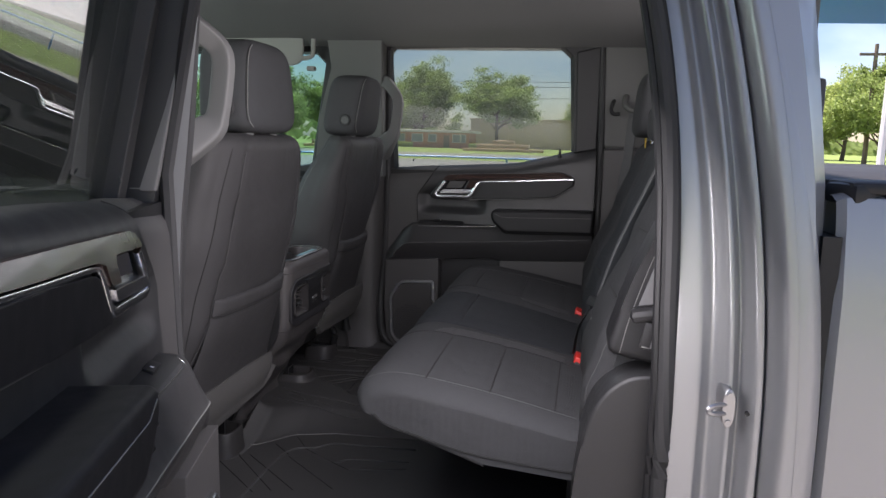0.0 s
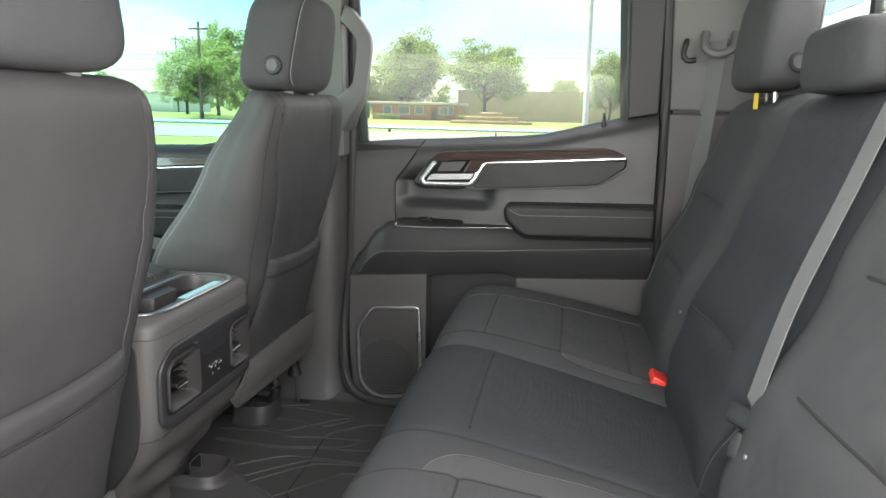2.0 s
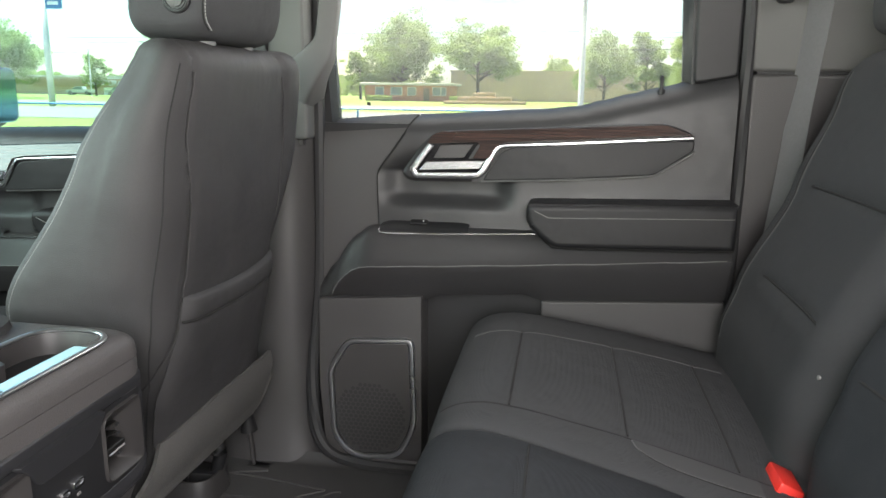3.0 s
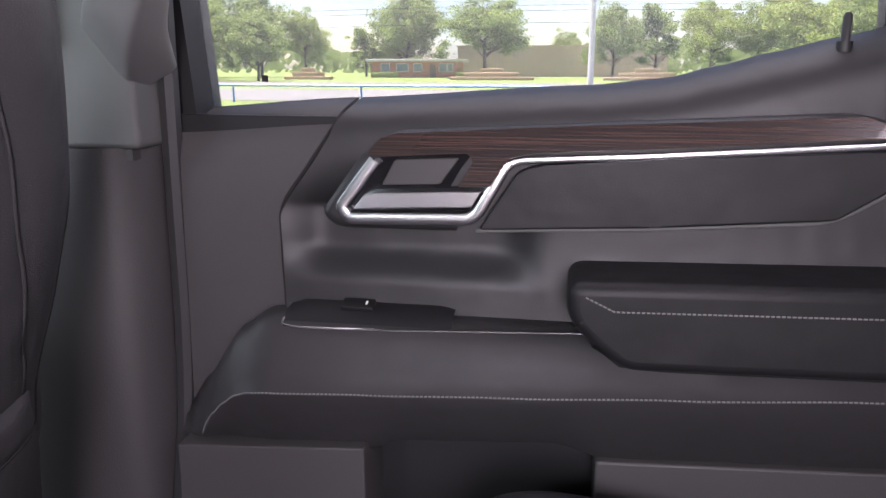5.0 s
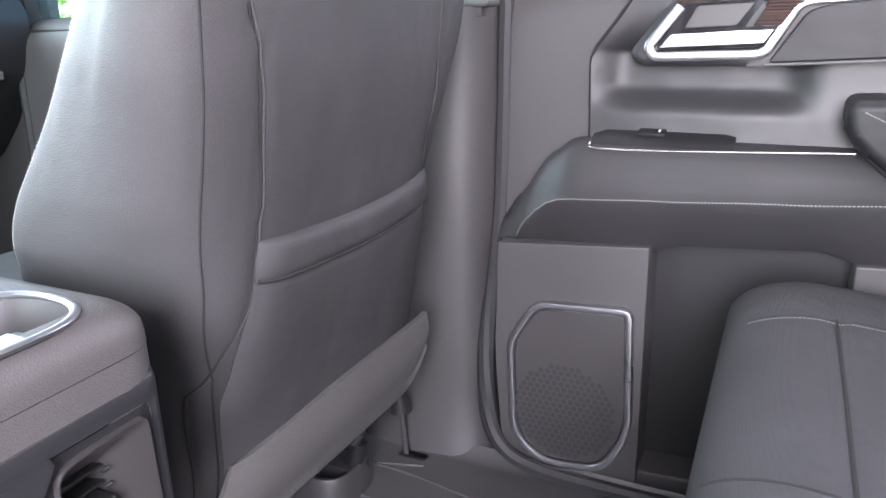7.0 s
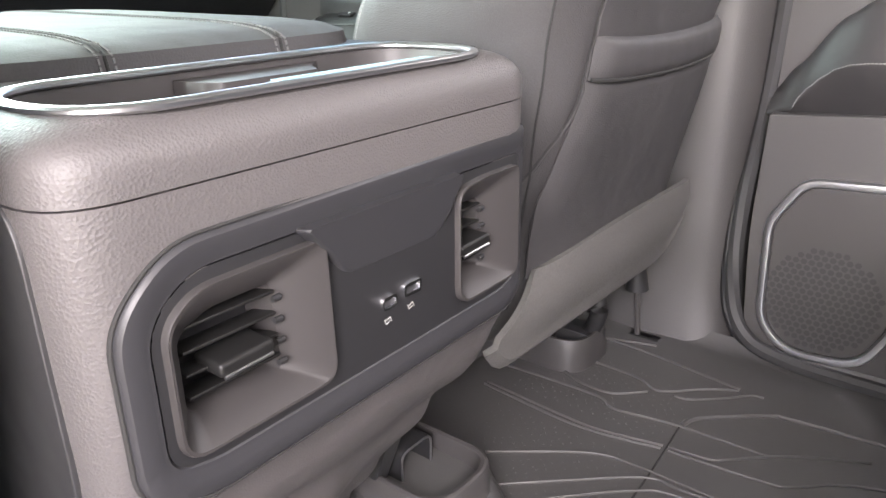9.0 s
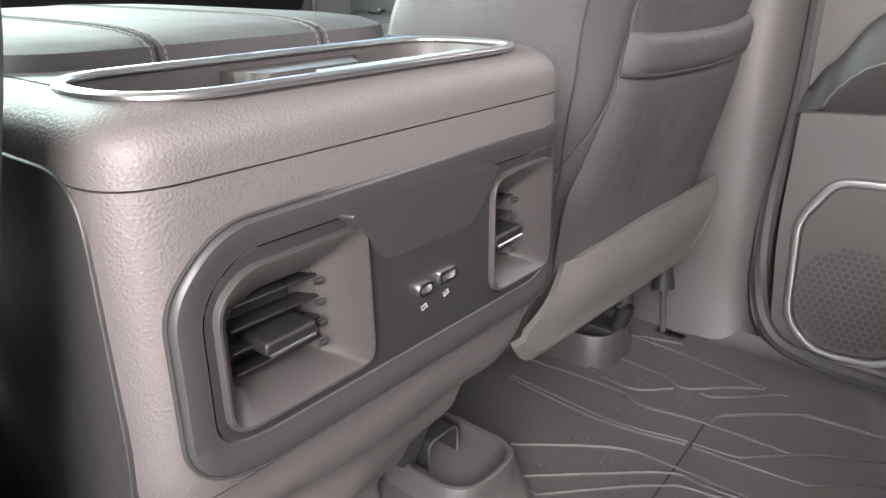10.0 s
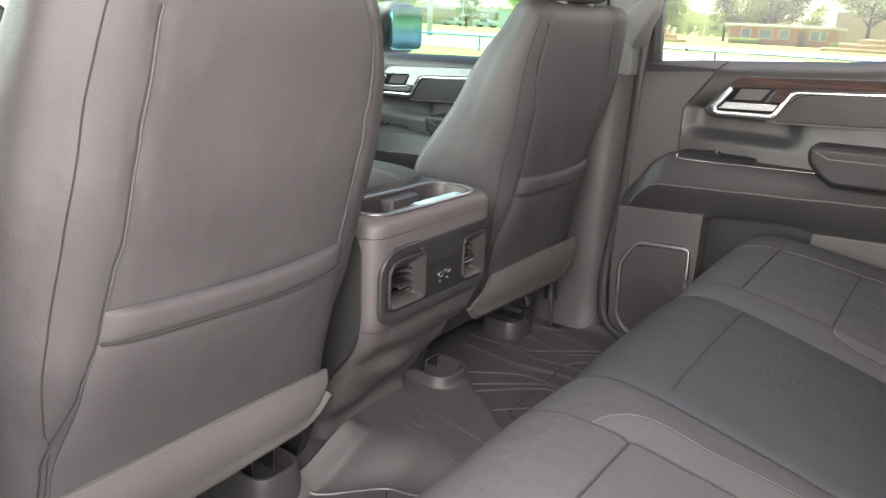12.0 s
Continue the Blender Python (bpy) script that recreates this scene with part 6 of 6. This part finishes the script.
mir = thing("side_mirror", "black outside mirror on the front door", "mirror")
part("housing", soft_box(-1.43, 1.2, 0.775, 0.215, 0.10, 0.19, 3.4, 16, 40), BLACK, mir)
part("glass", slab(fillet([(1.112, 0.700), (1.288, 0.700), (1.288, 0.850), (1.112, 0.850)], 0.03, 5), "yz", -1.38, -1.367, 0.003), MIRROR, mir)
part("arm", tube([(-1.45, 0.95, 0.78), (-1.43, 1.06, 0.80)], 0.03, 8), BLACK, mir)

# ---- outside ----
GROUND = -0.72
GRASS = mat("mown_grass", (0.115, 0.165, 0.035), 0.95, bump=0.8, size=0.12, var=0.35, blotch=6.0)
ASPHALT = mat("grey_asphalt", (0.13, 0.13, 0.13), 0.9, bump=0.4, size=0.03, var=0.2, blotch=3.0)
CONCRETE = mat("weathered_concrete", (0.22, 0.213, 0.205), 0.9, bump=0.3, size=0.03, var=0.12, blotch=2.0)
BRICK = mat("red_brick", (0.42, 0.19, 0.12), 0.85, bump=0.4, size=0.08, var=0.3, blotch=1.0)
TAN = mat("tan_stucco", (0.48, 0.36, 0.27), 0.9, var=0.08, blotch=4.0)
STONE = mat("tan_stone", (0.40, 0.27, 0.18), 0.9, bump=0.5, size=0.1, var=0.25)
LEAF = mat("green_leaves", (0.21, 0.285, 0.085), 0.7, var=0.5, size=0.4, blotch=2.0)
LEAF2 = mat("light_green_leaves", (0.27, 0.34, 0.10), 0.7, var=0.5, size=0.4, blotch=2.0)
# light shines through the leaves
for m, hue in ((LEAF, (0.30, 0.40, 0.10, 1)), (LEAF2, (0.36, 0.45, 0.12, 1))):
    ns, ls = m.node_tree.nodes, m.node_tree.links
    thin, both = ns.new("ShaderNodeBsdfTranslucent"), ns.new("ShaderNodeMixShader")
    thin.inputs["Color"].default_value, both.inputs[0].default_value = hue, 0.4
    ls.new(ns["Principled BSDF"].outputs[0], both.inputs[1])
    ls.new(thin.outputs[0], both.inputs[2])
    ls.new(both.outputs[0], ns["Material Output"].inputs["Surface"])
for leaf in (LEAF, LEAF2):
    # light passes through the leaves
    n, l = leaf.node_tree.nodes, leaf.node_tree.links
    through_leaf, both = n.new("ShaderNodeBsdfTranslucent"), n.new("ShaderNodeMixShader")
    both.inputs[0].default_value = 0.45
    l.new(n["Principled BSDF"].inputs["Base Color"].links[0].from_socket, through_leaf.inputs["Color"])
    l.new(n["Principled BSDF"].outputs[0], both.inputs[1])
    l.new(through_leaf.outputs[0], both.inputs[2])
    l.new(both.outputs[0], n["Material Output"].inputs["Surface"])
BARK = mat("grey_brown_bark", (0.10, 0.075, 0.055), 0.95, bump=0.8, size=0.08, var=0.3)
POLE = mat("pale_painted_steel", (0.55, 0.55, 0.55), 0.5)
TIMBER = mat("weathered_timber", (0.17, 0.13, 0.10), 0.9, bump=0.5, size=0.05, var=0.3)
ROOFING = mat("pale_flat_roofing", (0.50, 0.48, 0.45), 0.8)
WINDOW = mat("house_window_glass", (0.20, 0.24, 0.26), 0.1, coat=0.5)
CLADDING = mat("white_metal_cladding", (0.72, 0.72, 0.70), 0.5, var=0.05, blotch=1.5)
CANVAS = mat("blue_canvas", (0.02, 0.16, 0.42), 0.7, var=0.1, bump=0.3, size=0.01)
CARPAINT = mat("silver_car_paint", (0.50, 0.51, 0.52), 0.3, metal=0.5, coat=0.5)


def flat(name, x0, x1, y0, y1, z, material, label, cat):
    bm = grid([[(x0, y0, z), (x1, y0, z)], [(x0, y1, z), (x1, y1, z)]])
    tagged(part(name, bm, material), label, cat, kind="structure")


flat("ground", -900, 900, -900, 900, GROUND, GRASS, "mown grass reaching to the horizon", "ground")
flat("pavement", -60, 60, -14, 22, GROUND + 0.02, CONCRETE, "weathered grey concrete parking lot", "pavement")
flat("road", -600, 600, 33, 52, GROUND + 0.02, ASPHALT, "grey asphalt road", "road")
flat("road_far", -600, 600, 66, 78, GROUND + 0.02, ASPHALT, "grey asphalt road beyond the verge", "road")

rail = thing("parking_rail", "low blue painted pipe rail along the lot", "rail")
part("bar", tube([(-70, 31.5, GROUND + 0.75), (70, 31.5, GROUND + 0.75)], 0.05, 8), BLUEPAINT, rail)
for i in range(24):
    part("post", tube([(-69 + 6 * i, 31.5, GROUND), (-69 + 6 * i, 31.5, GROUND + 0.75)], 0.045, 8), BLUEPAINT, rail)


def house():
    h = thing("brick_house", "low red brick house with a flat pale roof", "house")
    x0, x1, y0, y1 = -33.0, -18.6, 120.0, 128.0
    part("wall", boxed(x0, x1, y0, y1, GROUND, 1.85), BRICK, h)
    part("roof", boxed(x0 - 0.7, x1 + 0.7, y0 - 0.8, y1 + 0.8, 1.85, 2.25, 0.05), ROOFING, h)
    for x, w, z0, z1 in ((-30.5, 1.3, 0.3, 1.5), (-27.6, 1.8, 0.3, 1.5), (-25.0, 1.3, 0.3, 1.5), (-20.8, 1.2, 0.3, 1.5), (-19.6, 0.7, 0.3, 1.5)):
        w0 = part("window", boxed(x - w / 2 - 0.1, x + w / 2 + 0.1, y0 - 0.06, y0 + 0.05, z0 - 0.1, z1 + 0.1), ROOFING, h)
        part("pane", boxed(x - w / 2, x + w / 2, y0 - 0.08, y0 - 0.03, z0, z1), WINDOW, w0)
    part("door", boxed(-23.0, -22.0, y0 - 0.06, y0 + 0.05, GROUND, 1.4), TIMBER, h)


house()
for x, w in ((-30.3, 4.2), (-17.6, 1.6)):
    rnd = random.Random(int(-x))
    verts, faces = [], []
    for _ in range(2600):
        p = Vector((x + rnd.uniform(-w, w) / 2, 119.0 + rnd.uniform(-0.5, 0.5), GROUND + rnd.random() ** 0.7 * (0.95 + 0.15 * math.sin(3 * x + 2 * rnd.random()))))
        a, b = rnd.uniform(0.05, 0.12), rnd.uniform(0, 6.28)
        i = len(verts)
        verts += [p + Vector((-a * math.cos(b), -a * math.sin(b), -a)), p + Vector((a, 0, -a * 0.4)), p + Vector((a * math.cos(b), a * math.sin(b), a)), p + Vector((-a, 0.05, a * 0.5))]
        faces.append((i, i + 1, i + 2, i + 3))
    hm = bpy.data.meshes.new("hedge")
    hm.from_pydata(verts, [], faces)
    hm.materials.append(LEAF2)
    tagged(new("hedge", hm), "low clipped green hedge before the brick house", "hedge", "hedges")
hall = thing("tan_hall", "long windowless tan building behind the trees", "building")
part("wall", boxed(-21.5, 17, 140, 165, GROUND, 4.8), TAN, hall)
part("parapet", boxed(-21.7, 17.2, 139.8, 165.2, 4.7, 4.95), TAN, hall)
for x in (-14.5, -5.4, 5.0):
    part("pilaster", boxed(x, x + 0.5, 139.7, 140.1, GROUND, 4.9), TAN, hall)
part("chimney", boxed(-12.9, -11.4, 143, 145, 4.9, 6.1), STONE, hall)
for x, y, k in ((-10.4, 97, 1.0), (9.5, 98, 1.0), (-35.3, 96, 0.6)):
    p = thing("stone_planter", "low tiered tan stone planter on the lawn", "planter", "stone planters")
    part("base", boxed(x - 5.5 * k, x + 5.5 * k, y, y + 1.2, GROUND, GROUND + 0.42, 0.05), STONE, p)
    part("tier", boxed(x - 3.6 * k, x + 3.6 * k, y + 0.1, y + 1.1, GROUND + 0.42, GROUND + 1.0, 0.05), STONE, p)
    part("tier", boxed(x - 1.5 * k, x + 1.5 * k, y + 0.2, y + 1.0, GROUND + 1.0, GROUND + 1.55, 0.05), STONE, p)

store = thing("storage_building", "low tan storage building with a dark sign band", "building")
part("wall", boxed(-132, -100, 148, 165, GROUND, 3.0), TAN, store)
part("roof", boxed(-132.4, -86, 147.5, 165.5, 3.0, 3.4), ROOFING, store)
part("wing", boxed(-100, -86, 148, 165, GROUND, 3.0), CLADDING, store)
part("sign_band", boxed(-117, -93, 147.6, 148, 0.9, 2.7), STONE, store)
tc = bpy.data.curves.new("sign_text", "FONT")
tc.body, tc.size, tc.extrude, tc.align_x = "SELF STORAGE", 1.55, 0.05, "CENTER"
tob = new("sign_text", tc)
dg = bpy.context.evaluated_depsgraph_get()
tme = bpy.data.meshes.new_from_object(tob.evaluated_get(dg))
bpy.data.objects.remove(tob)
tme.materials.append(WHITE)
st = new("sign_lettering", tme)
st.matrix_world = pose(-98.5, 147.5, 1.3, 90, 0, 0)
st.parent = store
part("shutter", boxed(-131, -122, 147.7, 148, GROUND, 2.2), CLADDING, store)


def pickup(x, y, turn):
    v = thing("parked_pickup", "silver parked pickup truck in the far lot", "pickup truck", "parked pickups")
    side = [(-2.7, 0.45), (-2.75, 1.0), (-1.3, 1.1), (-0.75, 1.75), (0.75, 1.78), (1.0, 1.15), (2.75, 1.1), (2.75, 0.5)]
    part("body", slab(fillet(side, 0.12, 4), "xz", -0.9, 0.9, 0.08), CARPAINT, v)
    part("windows", slab(fillet([(-1.15, 1.12), (-0.7, 1.66), (0.68, 1.68), (0.85, 1.15)], 0.06, 3), "xz", -0.93, 0.93), WINDOW, v)
    for wx in (-1.75, 1.75):
        w = part("wheel", tube([(wx, -0.93, 0.38), (wx, 0.93, 0.38)], 0.38, 16), RUBBER, v)
        part("rim", tube([(wx, -0.945, 0.38), (wx, 0.945, 0.38)], 0.22, 12), STEEL, w)
    v.matrix_world = pose(x, y, GROUND, 0, 0, turn)


pickup(-100, 140, 8)
pickup(-91, 140, 0)


def tree_mesh(seed, height, spread, leaves):
    """A tapered trunk with limbs, and a crown of many small leaf clumps with gaps."""
    rnd = random.Random(seed)
    trunk = bmesh.new()
    tips = []
    tube(spline([(0, 0, -0.1), (0.08 * height * rnd.uniform(-0.3, 0.3), 0, height * 0.25), (0.1 * rnd.uniform(-1, 1), 0.1, height * 0.5), (0.2 * rnd.uniform(-1, 1), 0, height * 0.8)], 4), lambda t: height * 0.028 * (1 - 0.8 * t), 8, bm=trunk)
    for k in range(16):
        a, z = k * 2.4 + rnd.uniform(-0.3, 0.3), height * rnd.uniform(0.15, 0.6)
        r, dz = spread * rnd.uniform(0.55, 1.0), height * rnd.uniform(0.06, 0.32)
        tip = (r * math.cos(a), r * math.sin(a), min(height * 0.93, z + dz))
        tube(spline([(0, 0, z), (tip[0] * 0.5, tip[1] * 0.5, z + dz * 0.4), tip], 3), lambda t: height * 0.010 * (1 - 0.8 * t), 5, bm=trunk)
        tips.append(Vector(tip))
    tips += [Vector((rnd.uniform(-0.4, 0.4) * spread, rnd.uniform(-0.4, 0.4) * spread, height * rnd.uniform(0.72, 0.98))) for _ in range(8)]
    clumps = []
    for c in tips:
        for _ in range(6):
            clumps.append((c + Vector((rnd.gauss(0, 1), rnd.gauss(0, 1), rnd.gauss(0, 0.7))) * spread * 0.24, spread * rnd.uniform(0.07, 0.16)))
    verts, faces = [], []
    for _ in range(leaves):
        c, wide = rnd.choice(clumps)
        p = c + Vector((rnd.gauss(0, 1), rnd.gauss(0, 1), rnd.gauss(0, 0.62))) * wide
        if p.z < height * 0.2:
            continue
        s = height * rnd.uniform(0.008, 0.020)
        n = Vector((rnd.gauss(0, 1), rnd.gauss(0, 1), rnd.gauss(0.5, 1))).normalized()
        u = n.orthogonal().normalized()
        w = n.cross(u)
        u, w = u * s, w * s * 0.6
        i = len(verts)
        verts += [p - u, p + w + n * s * 0.2, p + u, p - w + n * s * 0.2]
        faces.append((i, i + 1, i + 2, i + 3))
    crown = bpy.data.meshes.new("crown")
    crown.from_pydata(verts, [], faces)
    crown.shade_smooth()
    tm = bpy.data.meshes.new("trunk")
    trunk.to_mesh(tm)
    trunk.free()
    tm.shade_smooth()
    tm.materials.append(BARK)
    return tm, crown


TREES = [tree_mesh(s, 10.0, 4.0, 24000) for s in (1, 2, 3)] + [tree_mesh(7, 10.0, 2.7, 16000)]
for k, (_, cr) in enumerate(TREES):
    cr.materials.append(LEAF2 if k == 1 else LEAF)


def tree(kind, x, y, height, wide=1.0, turn=0):
    t = thing("tree", "leafy green broad-crowned tree on the verge" if kind != 3 else "narrow leafy green tree on the verge", "tree", "trees")
    tr, cr = TREES[kind]
    for nm, me in (("trunk", tr), ("crown", cr)):
        o = new(nm, me)
        o.parent = t
    s = height / 10
    t.matrix_world = pose(x, y, GROUND, 0, 0, turn) @ Matrix.Diagonal((s * wide, s * wide, s, 1))


for kind, x, y, h, w, a in ((0, -30.0, 136, 14.6, 1.0, 10), (2, -13.0, 112, 11.0, 1.15, 80), (0, 6.3, 122, 10.8, 0.8, 200), (3, 13, 122, 11, 1.0, 40), (1, 21, 120, 11.0, 0.9, 120), (0, 29, 118, 12, 0.9, 310), (1, 37, 112, 12, 1.0, 20), (2, 46, 115, 13, 1.0, 160),
                            (2, -57, 112, 13, 0.9, 30), (0, -50, 115, 12.5, 0.85, 140), (1, -43.5, 118, 10, 0.8, 250), (3, -38, 135, 8.5, 1.1, 60), (1, -32, 138, 8, 1.0, 0), (2, -1.5, 150, 8, 0.8, 90), (0, 10.5, 150, 9, 0.9, 0),
                            (2, -44, 82, 8.2, 1.25, 75), (0, -37, 84, 7.4, 1.0, 210), (1, -51, 95, 8, 1.0, 300), (3, -84, 122, 7.2, 1.0, 10), (1, -66, 118, 9.5, 1.1, 100), (2, 66, 112, 13, 1.0, 30), (0, 24, 62, 8.5, 1.0, 45), (1, 19, 66, 7.0, 1.0, 145),
                            (0, 80, 60, 10, 1.2, 45), (2, 95, 30, 11, 1.2, 15), (0, -75, 90, 9, 1.0, 0), (2, -120, 90, 10, 1.2, 0), (1, -140, 60, 10, 1.2, 0)):
    tree(kind, x, y, h, w, a)


def far_woods():
    rnd = random.Random(9)
    verts, faces = [], []
    for _ in range(14000):
        x = rnd.uniform(-420, 420)
        top = 6.5 + 2.5 * math.sin(x * 0.05) + 1.6 * math.sin(x * 0.21 + 1)
        p = Vector((x, 230 + rnd.uniform(-6, 6), GROUND + abs(rnd.random()) ** 0.7 * top))
        s = rnd.uniform(0.5, 1.1)
        i = len(verts)
        verts += [p + Vector((-s, 0, -s * 0.3)), p + Vector((0.2 * s, -0.3, -s)), p + Vector((s, 0, 0.3 * s)), p + Vector((-0.2 * s, 0.3, s))]
        faces.append((i, i + 1, i + 2, i + 3))
    me = bpy.data.meshes.new("far_woods")
    me.from_pydata(verts, [], faces)
    me.materials.append(LEAF)
    tagged(new("far_woods", me), "distant line of green trees", "woods", kind="stuff")


far_woods()
fp = thing("flag_pole", "pale tapering steel pole by the lot", "pole")
part("shaft", tube([(1.05, 40, GROUND), (1.0, 40, 5), (0.95, 40, 12)], lambda t: 0.17 - 0.06 * t, 12), POLE, fp)
for x, y, h in ((-83, 145, 16), (-42.5, 79, 11), (23, 63, 10)):
    u = thing("utility_pole", "weathered wooden utility pole with a crossarm", "utility pole", "utility poles")
    part("shaft", tube([(x, y, GROUND), (x, y, GROUND + h)], lambda t: 0.2 - 0.06 * t, 8), TIMBER, u)
    part("crossarm", boxed(x - 1.2, x + 1.2, y - 0.1, y + 0.1, GROUND + h - 0.9, GROUND + h - 0.7), TIMBER, u)
for z in (9.2, 8.4, 6.6):
    w = thing("power_line", "thin black overhead cable", "cable", "power lines")
    part("cable", tube([(-160 + 16 * k, 118, z + 0.6 + 0.5 * math.cos(k * 0.63)) for k in range(21)], 0.035, 5), BLACK, w)
lamp = thing("street_lamp", "pale steel lamp post with two arms", "street lamp")
part("post", tube([(-78, 112, GROUND), (-78, 112, 7)], 0.1, 8), POLE, lamp)
part("arm", tube([(-80, 112, 7.2), (-78, 112, 6.9), (-76, 112, 7.2)], 0.06, 6), POLE, lamp)
sign = thing("sign_post", "white post carrying a blue sign with unreadable lettering", "sign")
part("post", tube([(-40.6, 53, GROUND), (-40.6, 53, 9)], 0.25, 10), POLE, sign)
part("board", boxed(-40.3, -39.0, 52.9, 53.1, 6.8, 9.2), CANVAS, sign)
part("lettering", boxed(-40.1, -39.2, 52.86, 52.9, 7.1, 7.35), WHITE, sign)
# blue canopy beyond the truck
shade = thing("canopy", "blue canvas shade canopy on white posts", "canopy")
part("cloth", thicken(grid([[(8.5, 20, 7.3), (8.5, 27, 7.0), (8.5, 34, 6.45)], [(14, 20, 7.4), (14, 27, 7.05), (14, 34, 6.40)], [(24, 20, 7.3), (24, 27, 7.0), (24, 34, 6.45)]]), 0.02), CANVAS, shade)
for x, y in ((8.5, 20), (24, 20), (24, 34)):
    part("post", tube([(x, y, GROUND), (x, y, 6.5)], 0.1, 8), POLE, shade)
